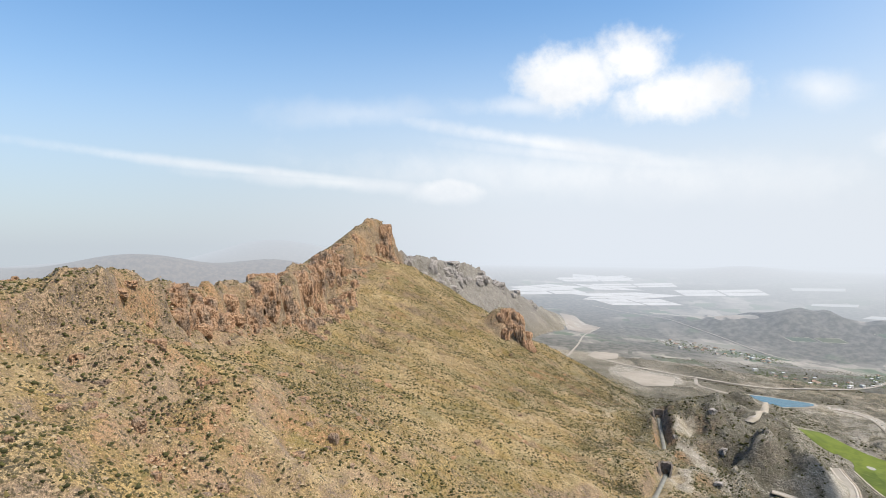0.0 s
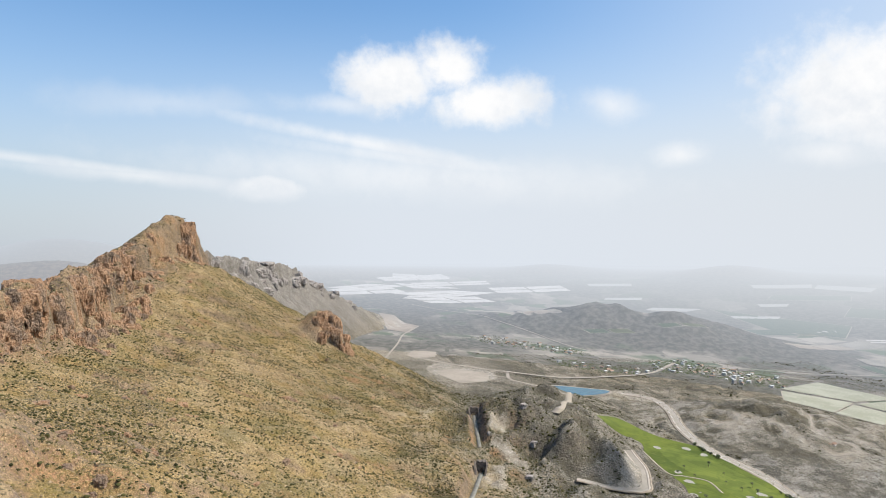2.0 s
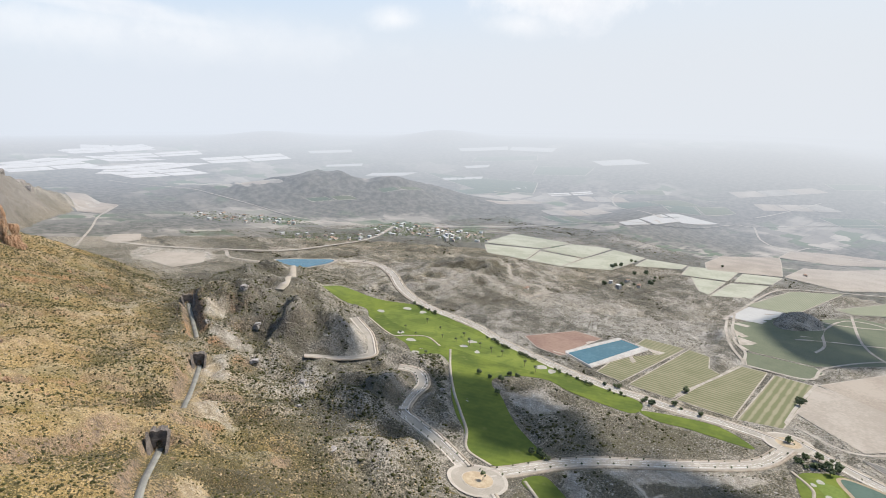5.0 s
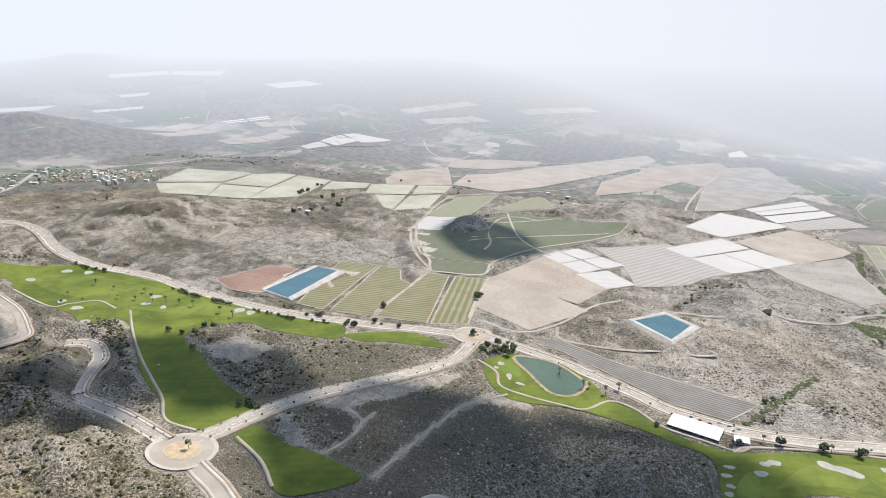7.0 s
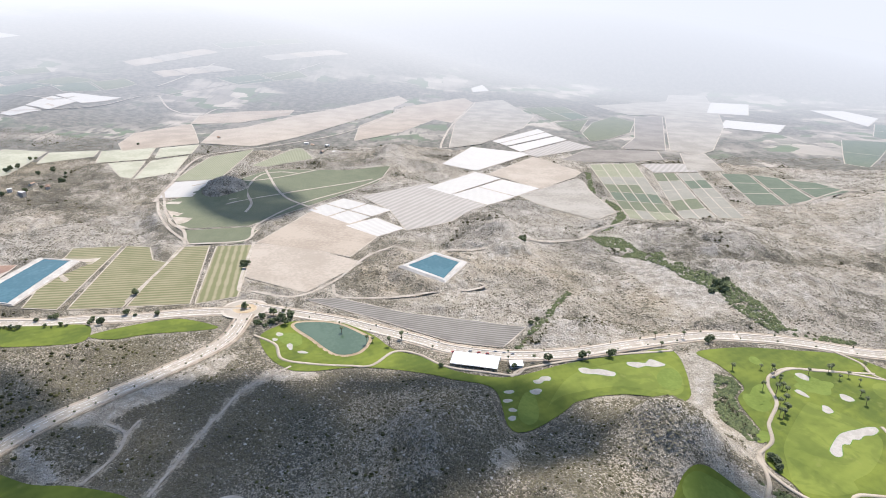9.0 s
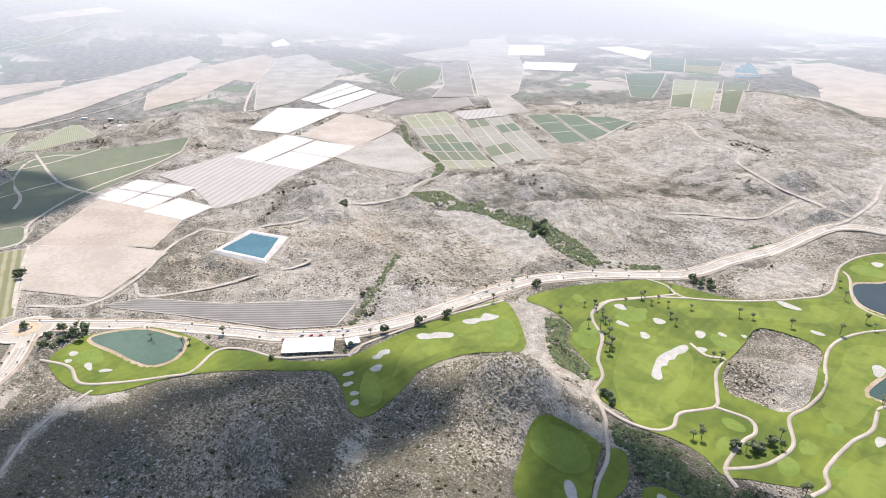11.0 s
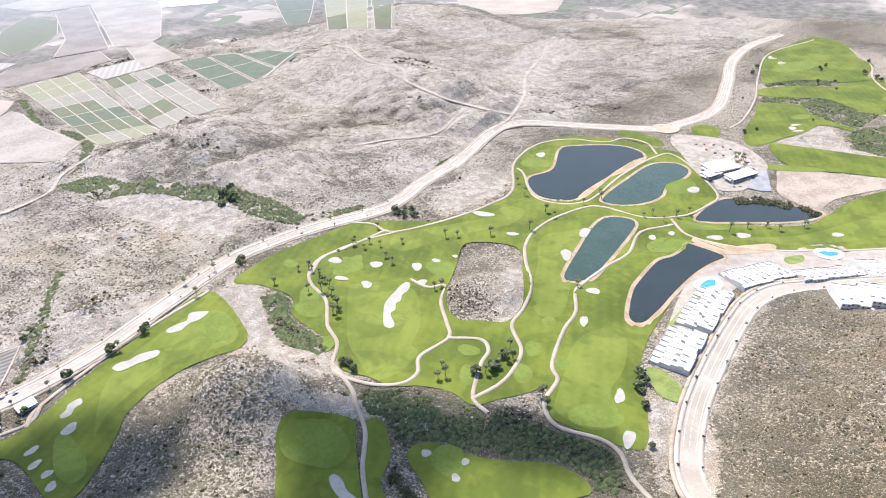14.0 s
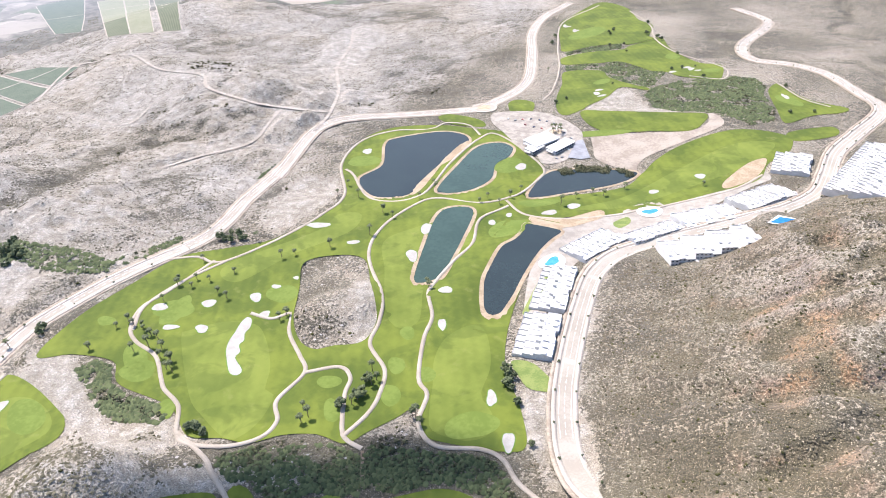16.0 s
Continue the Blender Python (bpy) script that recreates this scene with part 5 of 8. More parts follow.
def road(name, pts, half, label, lift=0.75, walks=True):
    line = smooth_line(pts, 6.0)
    cover_line(line, half + (7.0 if walks else 0.5))
    ob = tagged(new(name, ribbon_mesh(name, line, half, -half, ASPHALT, lift)), label, "road", "", "structure")
    if walks:
        for s in (1, -1):
            edge = ribbon_mesh("pavement", line, s * (half + 3.4), s * half, PAVING, lift + 0.16, 0.9)
            part("pavement", edge, ob, "pale paved footway")
            part("verge", ribbon_mesh("verge", line, s * (half + 6.6), s * (half + 3.3), VERGE, lift - 0.1, 1.2), ob, "bare sandy verge")
    return ob


for k, pts in enumerate((ROAD_A, ROAD_B, ROAD_C, ROAD_D, ROAD_E, ROAD_F, ROAD_G, ROAD_H, ROAD_I)):
    road("road_%d" % (k + 1), pts, (5.2, 5.2, 5.2, 5.2, 4.6, 4.4, 4.4, 4.6, 6.0)[k], "sun-bleached two-lane estate road with footways")
for k, pts in enumerate((LANE_A, LANE_B, LANE_C, LANE_D, LANE_E, LANE_F, LANE_G, LANE_H, LANE_I, LANE_J, LANE_L, LANE_M, LANE_N, LANE_P, LANE_Q, LANE_R, LANE_S, LANE_T, LANE_U, LANE_V, LANE_W, LANE_X, LANE_Y, LANE_Z, LANE_AA, LANE_AB)):
    line = smooth_line(pts, 10.0)
    r = np.hypot(*line.mean(0))
    half = (6.0, 4.0)[k] if k < 2 else 1.4 + r / 1200.0
    cover_line(line, half)
    # far tracks take the dirt with painted haze
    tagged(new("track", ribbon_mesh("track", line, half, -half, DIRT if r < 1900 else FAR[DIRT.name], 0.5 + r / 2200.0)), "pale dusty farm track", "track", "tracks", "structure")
for pts in (TRACK_A, TRACK_B, TRACK_E, TRACK_G, TRACK_H, TRACK_I):
    line = smooth_line(pts, 5.0)
    line = line + 1.6 * np.stack([lumps(line[:, 0], line[:, 1], 19, 2), lumps(line[:, 0], line[:, 1], 19, 2, 0.5, 5.0)], 1)
    cover_line(line, 1.4)
    tagged(new("dirt_trail", ribbon_mesh("dirt_trail", line, 1.3, -1.3, DIRT, 0.45)), "narrow pale dirt trail through the scrub", "trail", "trails", "structure")
for pts in (PATH_A, PATH_B, PATH_C, PATH_D, PATH_E, PATH_F, PATH_G, PATH_H, PATH_I, PATH_J, PATH_K, PATH_L, PATH_M, PATH_N, PATH_O, PATH_P):
    line = smooth_line(pts, 3.0)
    cover_line(line, 1.6)
    tagged(new("cart_path", ribbon_mesh("cart_path", line, 1.7, -1.7, CONCRETE, 0.62, 0.3)), "pale concrete golf-cart path", "path", "cart paths", "structure")
for quad in (PLAIN_A, PLAIN_B, PLAIN_C, PLAIN_D, PLAIN_G, PLAIN_I, PLAIN_J, PLAIN_K, PLAIN_L, PLAIN_M, PLAIN_N, PLAIN_O):
    for n, pts in enumerate(plots(quad, 2, 2, 14.0)):
        field("sheeted_field", pts, GLASSHOUSE, "far field covered with white plastic sheeting", "field")

for pts, k in ((QUARRY_A, 0), (QUARRY_B, 1), (QUARRY_C, 1)):
    field("quarry_floor", pts, SOILS[k], "bare earth of a small quarry", "quarry")

for quad in (GROVE_A, GROVE_B, GROVE_C, GROVE_D, GROVE_E, GROVE_F, GROVE_G, GROVE_H, GROVE_I):
    for n, pts in enumerate(plots(quad, 2, 1, 16.0)):
        field("orchard", pts, CROPS[3 - n], "far green orchard in rows", "orchard")
for k, quad in enumerate((STRIP_A, STRIP_B, STRIP_C, STRIP_D, STRIP_E, STRIP_F, STRIP_G)):
    for n, pts in enumerate(plots(quad, 3, 1, 12.0)):
        field("bare_field", pts, SOILS[(k + n) % 3], "far bare field of dry earth", "field")


# ---- rough patches, bunkers and greens ----
BARE_PATCHES = (SPOIL_A, SPOIL_B, SPOIL_C, SPOIL_D, SPOIL_E, SPOIL_F, SPOIL_G, SPOIL_I, SPOIL_J, SPOIL_K, SPOIL_L, SPOIL_M, SCAR_A, SCAR_B, SCAR_C, DRY_A, DRY_B, DRY_C, DRY_D, DRY_F, ENCLOSURE, EMBANKMENT, SPOIL_N, SPOIL_O, SPOIL_P, APRON, TERRACES, GULLY_BANK, RANGE_SCAR)
PALE_FLANKS = (KNOLL_FLANK, OUTCROP_A, OUTCROP_B, DRY_E, FLANK_D, FLANK_E, FLANK_F)
TARMAC_MAT = material("grey_tarmac", speckled((0.20, 0.20, 0.21), (0.27, 0.27, 0.28), 10, 1.0), 0.9)
YARD = material("worn_car_park", speckled((0.215, 0.187, 0.152), (0.33, 0.292, 0.242), 9, 1.5), 0.9)
sheet("car_park", ring_of(PARKING, 5.0), YARD, 0.5, "pale paved car park by the clubhouse", "car park", 8.0)
sheet("tarmac_yard", np.array(TARMAC, float), TARMAC_MAT, 0.7, "grey tarmac yard", "yard", 8.0)


def blob(cx, cy, a, b, turn, seed, wobble, count=26):
    rnd = random.Random(seed)
    k2, k3, p2, p3 = rnd.uniform(0.4, 1) * wobble, rnd.uniform(0.3, 1) * wobble, rnd.uniform(0, 6.28), rnd.uniform(0, 6.28)
    t = np.arange(count) * 2 * math.pi / count
    r = 1 + k2 * np.cos(2 * t + p2) + k3 * np.cos(3 * t + p3) + 0.35 * k3 * np.cos(5 * t + 2 * p2)
    c, s = math.cos(radians(turn)), math.sin(radians(turn))
    u, v = a * r * np.cos(t), b * r * np.sin(t)
    return np.stack([cx + u * c - v * s, cy + u * s + v * c], 1)


PALE_TURF = material("pale_fairway_turf", lambda n, p: turf(n, p, (0.090, 0.117, 0.014), (0.145, 0.172, 0.026)), 0.9, bump=0.2)
for pts in (CUT_A, CUT_B, CUT_C, CUT_D, CUT_E, CUT_F, CUT_G):
    sheet("fairway_cut", ring_of(pts, 5.0), PALE_TURF, 0.38, "paler close-mown strip of fairway", "fairway", 7.0, group="fairway cuts", cover=False)
LIP = material("bunker_lip_turf", speckled((0.07, 0.14, 0.02), (0.11, 0.19, 0.03), 5, 1), 0.95)
for n, (cx, cy, a, b, turn) in enumerate(GREENS_ONE + GREENS_TWO + GREENS_THREE):
    sheet("putting_green", blob(cx, cy, a, b, turn, n, 0.07), GREEN, 0.44, "close-mown pale putting green", "green", 5.0, group="greens and tees", cover=False)
for pts in (SAND_A, SAND_B):
    sheet("sandy_bank", ring_of(pts, 4.0), BANK, 0.5, "bare orange-tan sandy bank", "bank", 6.0, group="sandy banks", cover=False)
COURT = material("cream_paving", speckled((0.235, 0.205, 0.168), (0.315, 0.28, 0.235), 9, 1.0), 0.85)
sheet("courtyard", ring_of(YARD_A, 4.0), COURT, 0.28, "cream paved courts between the villas", "courtyard", 8.0)
sheet("bare_ground", ring_of(SOIL_N, 5.0), material("pinkish_dust", speckled((0.23, 0.188, 0.145), (0.32, 0.27, 0.215), 22, 3), 0.95), 0.3, "bare pinkish dusty ground by the driving range", "bare ground", 8.0)
LAWN = material("garden_lawn", speckled((0.11, 0.15, 0.035), (0.18, 0.21, 0.06), 8, 1), 0.9)
for pts in (LAWN_A, LAWN_B, LAWN_C):
    sheet("garden_lawn", ring_of(pts, 4.0), LAWN, 0.45, "small green garden lawn beside the villas", "lawn", 6.0, group="garden lawns")
for pts in (LONG_BUNKER, BUNKER_A, BUNKER_B, BUNKER_C, BUNKER_D):
    ring = ring_of(pts, 2.0)
    ob = sheet("bunker", around(ring, 0.7), LIP, 0.50, "long scalloped white sand bunker with a grass lip", "bunker", 4.0, group="bunkers", cover=False)
    part("sand", sheet_mesh("sand", ring, SAND, 0.60, 4.0), ob, "raked white sand")
for n, (cx, cy, a, b, turn) in enumerate(BUNKERS_NORTH + BUNKERS_EAST + BUNKERS_WEST + BUNKERS_SOUTH + BUNKERS_LOW):
    ring = blob(cx, cy, a * 0.95, b * 0.95, turn, 50 + n, 0.13, 34)
    ob = sheet("bunker", around(ring, 0.6), LIP, 0.50, "white sand bunker with a dark grass lip", "bunker", 4.0, group="bunkers", cover=False, kind="structure")
    part("sand", sheet_mesh("sand", ring, SAND, 0.60, 4.0), ob, "raked white sand")

# ---- roundabouts, road markings ----
MARK = material("road_paint", speckled((0.72, 0.71, 0.68), (0.80, 0.79, 0.76), 4, 0.5), 0.7)
ISLAND = material("sandy_island", speckled((0.32, 0.24, 0.15), (0.42, 0.33, 0.22), 6, 1), 0.95)


def disc(cx, cy, r, count=40):
    t = np.arange(count) * 2 * math.pi / count
    return np.stack([cx + r * np.cos(t), cy + r * np.sin(t)], 1)


for (cx, cy), r in zip(ISLANDS, (29, 28, 20, 15)):
    ob = sheet("roundabout", disc(cx, cy, r), PAVING, 0.98, "pale paved roundabout with a sandy island", "roundabout", 5.0, group="roundabouts")
    part("carriageway", sheet_mesh("carriageway", disc(cx, cy, r - 3.5), ASPHALT, 1.02, 5.0), ob)
    part("island_kerb", sheet_mesh("island_kerb", disc(cx, cy, r * 0.5 + 0.8), PAVING, 1.2, 5.0), ob)
    part("island", sheet_mesh("island", disc(cx, cy, r * 0.5), ISLAND, 1.4, 4.0), ob, "sandy planted island")


ob = sheet("turning_circle", disc(449, 267, 15.5), PAVING, 0.9, "round paved turning circle on the hillside", "turning circle", 5.0)
part("carriageway", sheet_mesh("carriageway", disc(449, 267, 13.0), ASPHALT, 0.98, 5.0), ob)


def dashes(line, gap, long, wide, off, lift, mat=MARK):
    """Short strips of paint along a line, in one mesh."""
    p = smooth_line(line, 2.0)
    run = np.r_[0, np.cumsum(np.linalg.norm(np.diff(p, axis=0), axis=1))]
    verts, faces = [], []
    for s in np.arange(4, run[-1] - long, gap):
        q = np.array([[np.interp(v, run, p[:, 0]), np.interp(v, run, p[:, 1])] for v in (s, s + long)])
        d = (q[1] - q[0]) / np.linalg.norm(q[1] - q[0])
        w = np.array([-d[1], d[0]])
        z = ground_z(q[:, 0], q[:, 1]) + lift
        base = len(verts)
        for e, side in ((0, -1), (1, -1), (1, 1), (0, 1)):
            verts.append((*(q[e] + w * (off + side * wide / 2)), z[e]))
        faces.append((base, base + 1, base + 2, base + 3))
    return mesh("road_marking", verts, faces, mat, False)


for k, pts in enumerate((ROAD_A, ROAD_B, ROAD_C, ROAD_D, ROAD_E, ROAD_F, ROAD_I)):
    owner = bpy.data.objects["road_%d" % (k + 1 if k < 6 else 9)]
    part("road_marking", dashes(pts, 7.0, 4.0, 0.35, 0.0, 0.82), owner, "white dashed centre line")
    for side in (-4.3, 4.3):
        part("road_marking", dashes(pts, 30.0, 28.0, 0.3, side, 0.82), owner, "white edge line")
    part("crossing", dashes(pts, 120.0, 6.0, 8.6, 0.0, 0.81, PAVING), owner, "pale raised crossing")

# ---- simple solids ----
def box(lo, hi):
    (a, b, c), (d, e, f) = lo, hi
    v = [(a, b, c), (d, b, c), (d, e, c), (a, e, c), (a, b, f), (d, b, f), (d, e, f), (a, e, f)]
    return v, [(3, 2, 1, 0), (4, 5, 6, 7), (0, 1, 5, 4), (1, 2, 6, 5), (2, 3, 7, 6), (3, 0, 4, 7)]


def solid(name, mat, *boxes, bevel=0.0):
    bm = bmesh.new()
    for lo, hi in boxes:
        v, f = box(lo, hi)
        made = [bm.verts.new(p) for p in v]
        for face in f:
            bm.faces.new([made[i] for i in face])
    if bevel:
        bmesh.ops.bevel(bm, geom=bm.edges[:], offset=bevel, segments=1, affect="EDGES")
    me = bpy.data.meshes.new(name)
    bm.to_mesh(me)
    bm.free()
    me.materials.append(mat)
    return me


def thing(name, label, category, group=""):
    return tagged(new(name), label, category, group)


PLASTER = material("white_render", speckled((0.50, 0.485, 0.46), (0.60, 0.585, 0.56), 8, 0.6), 0.8, bump=0.1, bump_far=0.03)
TERRACE = material("terrace_tiles", speckled((0.40, 0.375, 0.34), (0.48, 0.455, 0.42), 4, 0.5), 0.8)
GLASS = material("window_glass", lambda n, p: (0.035, 0.045, 0.055), 0.08, spec=0.6)
FRAME = material("grey_frames", lambda n, p: (0.28, 0.28, 0.29), 0.5)
GREY_ROOF = material("pale_flat_roof", speckled((0.50, 0.49, 0.47), (0.66, 0.65, 0.62), 6, 0.8), 0.9)


def make_villa(front, back, tower, flip, label):
    """A terraced villa: street side at y = 0, garden side at y = 36, 7 m wide; the upper floor runs from front to back."""
    v = thing("terraced_villa", label, "house", "white terraced villas")
    f = -1 if flip else 1

    def b(x0, x1, y0, y1, z0, z1):
        return (min(f * x0, f * x1), y0, z0), (max(f * x0, f * x1), y1, z1)

    part("plinth", solid("plinth", PLASTER, b(-3.52, 3.52, 0, 36, -7, 0.1)), v, "white rendered plinth")
    part("entrance_court", solid("entrance_court", TERRACE, b(-3.2, 3.2, 0.3, front - 0.6, 0.1, 0.14)), v, "pale tiled entrance court")
    part("ground_floor", solid("ground_floor", PLASTER, b(-3.5, 3.5, front - 0.6, 28, 0.1, 3.0), bevel=0.04), v)
    part("upper_floor", solid("upper_floor", PLASTER, b(-3.46, 3.46, front, back, 3.0, 5.9), bevel=0.04), v)
    part("upper_room", solid("upper_room", PLASTER, b(-3.46, 0.4, back, back + 3.6, 3.0, 5.7), bevel=0.04), v)
    part("stair_tower", solid("stair_tower", PLASTER, b(-3.4, -0.9, tower, tower + 4.2, 5.9, 7.2), bevel=0.04), v)
    part("terrace_floor", solid("terrace_floor", TERRACE, b(-3.2, 3.2, back + 3.8, 27.6, 3.0, 3.06)), v, "tiled upper terrace")
    part("roof_terrace", solid("roof_terrace", TERRACE, b(-0.7, 3.1, front + 0.5, back - 1.0, 5.9, 5.95)), v, "tiled roof terrace")
    for q in ((-3.5, -3.3, back + 3.6, 28, 3.0, 3.6), (3.3, 3.5, back, 28, 3.0, 3.6), (-3.3, 3.3, 27.8, 28, 3.0, 3.5),
              (-3.46, 3.46, front, front + 0.2, 5.9, 6.3), (3.26, 3.46, front + 0.2, back, 5.9, 6.3), (-3.46, 3.26, back - 0.2, back, 5.9, 6.3)):
        part("parapet", solid("parapet", PLASTER, b(*q)), v)
    for q in ((-3.5, -3.35, 28, 36, 0.1, 1.3), (3.35, 3.5, 28, 36, 0.1, 1.3), (-3.35, 3.35, 35.8, 36.0, 0.1, 0.9), (-3.5, -0.2, 0.0, 0.2, 0.1, 1.3)):
        part("garden_wall", solid("garden_wall", PLASTER, b(*q)), v)
    part("patio", solid("patio", TERRACE, b(-3.35, 3.35, 28.0, 35.8, 0.1, 0.16)), v, "pale tiled patio")
    for x0, x1, z0, z1, y in ((-2.6, -1.2, 4.0, 5.1, front), (1.0, 2.6, 4.0, 5.1, front), (0.8, 2.2, 1.2, 2.3, front - 0.6)):
        w = part("window", solid("window", GLASS, b(x0, x1, y - 0.03, y + 0.02, z0, z1)), v, "dark glazed window")
        part("sill", solid("sill", FRAME, b(x0 - 0.1, x1 + 0.1, y - 0.12, y + 0.01, z0 - 0.1, z0)), w)
    part("garage_door", solid("garage_door", FRAME, b(-2.9, -0.5, front - 0.66, front - 0.58, 0.1, 2.2)), v, "grey garage door")
    part("patio_door", solid("patio_door", GLASS, b(-1.8, 1.4, 27.97, 28.05, 0.2, 2.3)), v, "glazed patio door")
    part("balcony_door", solid("balcony_door", GLASS, b(0.8, 2.8, back - 0.03, back + 0.05, 3.1, 5.1)), v, "glazed balcony door")
    part("roof_plant", solid("roof_plant", FRAME, b(-2.4, -1.5, back - 2.2, back - 1.4, 5.9, 6.6), bevel=0.05), v, "grey roof plant")
    return v


VILLAS = [make_villa(4.0, 15.5, 9.0, False, "white cubic terraced villa with flat roofs and roof terrace"),
          make_villa(4.0, 17.5, 5.5, True, "white terraced villa with a deep upper floor"),
          make_villa(5.5, 16.5, 11.0, False, "white terraced villa set back from the street")]
villa_used = [False] * 3


def facing(x, y, z, dx, dy):
    """A pose whose y axis points along (dx, dy)."""
    return pose(x, y, z, 0, 0, math.degrees(math.atan2(-dx, dy)))


rnd = random.Random(19)
for k, row in enumerate((ROW_A, ROW_B, ROW_C, ROW_D, ROW_E, ROW_F, ROW_G, ROW_H, ROW_I, ROW_J)):
    g0, g1, s1, s0 = [np.array(q, float) for q in row]
    along = (s1 - s0 + g1 - g0) / 2
    run = np.linalg.norm(along)
    along /= run
    up = (g0 + g1 - s0 - s1) / 2
    deep = abs(up[0] * along[1] - up[1] * along[0])
    side = np.array([-along[1], along[0]]) * (1 if along[0] * up[1] - along[1] * up[0] > 0 else -1)
    street = (s0 + s1) / 2 + side * (2.5 if k < 8 else 0.0)
    deep = deep - (2.5 if k < 8 else 0.0)
    n = max(2, int(run // 7.0))
    e0, e1 = [float(ground_z(*(street + side * deep * 0.5 + along * run * h))[0]) for h in (-0.5, 0.5)]
    for i in range(n):
        o = street + along * (run * ((i + 0.5) / n - 0.5)) + side * (0.5 * (i // 2 % 2))
        z = e0 + (e1 - e0) * (i // 3 * 3 + 1.5) / n + 0.7
        m = facing(o[0], o[1], z, side[0], side[1]) @ Matrix.Diagonal((run / n / 7.0, deep / 36.0, 1.0, 1))
        j = rnd.choice((0, 0, 1, 2))
        if villa_used[j]:
            copy_thing(VILLAS[j], pose(0, 0, 0)).matrix_basis = m
        else:
            VILLAS[j].matrix_basis = m
            villa_used[j] = True
        COVERED.append((np.array([o - along * 4, o + along * 4, o + along * 4 + side * deep, o - along * 4 + side * deep]), 0.0, True))

# ---- swimming pools ----
POOL_DECK = material("pool_deck", speckled((0.66, 0.62, 0.56), (0.76, 0.72, 0.66), 5, 0.5), 0.8)
for n, ((cx, cy), a, b, turn) in enumerate(zip(POOLS, (9, 9, 13), (5, 4.5, 6), (70, 40, 35))):
    ob = sheet("swimming_pool", blob(cx, cy, a + 6, b + 6, turn, n, 0.05) if n < 2 else around(blob(cx, cy, a, b, turn, n, 0.0, 4), 5), POOL_DECK, 0.9, "turquoise swimming pool in a pale paved deck", "swimming pool", 5.0, group="swimming pools")
    rim = blob(cx, cy, a, b, turn, 200 + n, 0.2) if n < 2 else blob(cx, cy, a * 1.2, b * 1.2, turn, n, 0.0, 4)
    part("coping", sheet_mesh("coping", around(rim, 0.6), PLASTER, 1.02, 5.0), ob, "white coping")
    part("water", sheet_mesh("water", rim, POOL_WATER if n < 2 else AZURE_WATER, 1.1, 5.0), ob, "clear blue water")

# ---- clubhouse, sheds ----
def quad_frame(q):
    """Middle, bearing, length and width of a four-cornered plot."""
    q = np.array(q, float)
    u, v = (q[1] - q[0] + q[2] - q[3]) / 2, (q[3] - q[0] + q[2] - q[1]) / 2
    return q.mean(0), u / np.linalg.norm(u), np.linalg.norm(u), np.linalg.norm(v)


for q, h in ((CLUB_A, 5.2), (CLUB_B, 4.2), (CLUB_C, 4.4)):
    c, d, lx, ly = quad_frame(q)
    z = float(ground_z(c[0], c[1])[0]) + 0.5
    ob = thing("clubhouse_wing", "low white clubhouse wing with a flat roof", "clubhouse", "clubhouse wings")
    part("wall", solid("wall", PLASTER, ((-lx / 2, -ly / 2, -3), (lx / 2, ly / 2, h)), bevel=0.05), ob)
    part("roof", solid("roof", GREY_ROOF, ((-lx / 2 - 0.8, -ly / 2 - 0.8, h), (lx / 2 + 0.8, ly / 2 + 0.8, h + 0.5)), bevel=0.08), ob, "pale overhanging flat roof")
    for i in range(int(lx // 5)):
        x = -lx / 2 + 2.5 + i * 5
        for s in (-1, 1):
            part("window", solid("window", GLASS, ((x - 1.7, s * ly / 2 - 0.05, 0.6), (x + 1.7, s * ly / 2 + 0.05, 3.2))), ob, "dark glazed window")
    for x in (-lx / 2 - 2.5, lx / 2 + 2.5):
        part("awning", solid("awning", PLASTER, ((x - 2, -ly / 3, 3.1), (x + 2, ly / 3, 3.3))), ob, "white awning")
        for y in (-ly / 3 + 0.3, ly / 3 - 0.3):
            part("post", solid("post", FRAME, ((x * 1.06 - 0.1, y - 0.1, -2), (x * 1.06 + 0.1, y + 0.1, 3.1))), ob)
    ob.matrix_basis = pose(c[0], c[1], z, 0, 0, math.degrees(math.atan2(d[1], d[0])))


def vault(name, x0, x1, half, eave, rise, mat):
    """One bay of a curved roof, with thickness."""
    t = np.linspace(-1, 1, 9)
    prof = [(half * s, eave + rise * (1 - s * s)) for s in t] + [(half * s, eave + rise * (1 - s * s) - 0.12) for s in t[::-1]]
    n = len(prof)
    verts = [(x0, y, z) for y, z in prof] + [(x1, y, z) for y, z in prof]
    faces = [(k, (k + 1) % n, n + (k + 1) % n, n + k) for k in range(n)] + [tuple(range(n))[::-1], tuple(range(n, 2 * n))]
    return mesh(name, verts, faces, mat, False)


SHEETING = material("white_roof_sheet", speckled((0.52, 0.53, 0.54), (0.64, 0.64, 0.64), 6, 0.5), 0.45)
c, d, lx, ly = quad_frame(SHED)
shed = thing("storage_shed", "long open shed with white curved roof sheets", "shed")
for i in range(8):
    x0 = -lx / 2 + lx * i / 8
    part("roof_bay", vault("roof_bay", x0 + 0.12, x0 + lx / 8 - 0.12, ly / 2 + 0.3, 4.0, 1.4, SHEETING), shed, "white curved roof sheet")
for i in range(9):
    for s in (-1, 1):
        x = -lx / 2 + lx * i / 8
        part("post", solid("post", FRAME, ((x - 0.12, s * ly / 2 - 0.12, -3), (x + 0.12, s * ly / 2 + 0.12, 4.1))), shed)
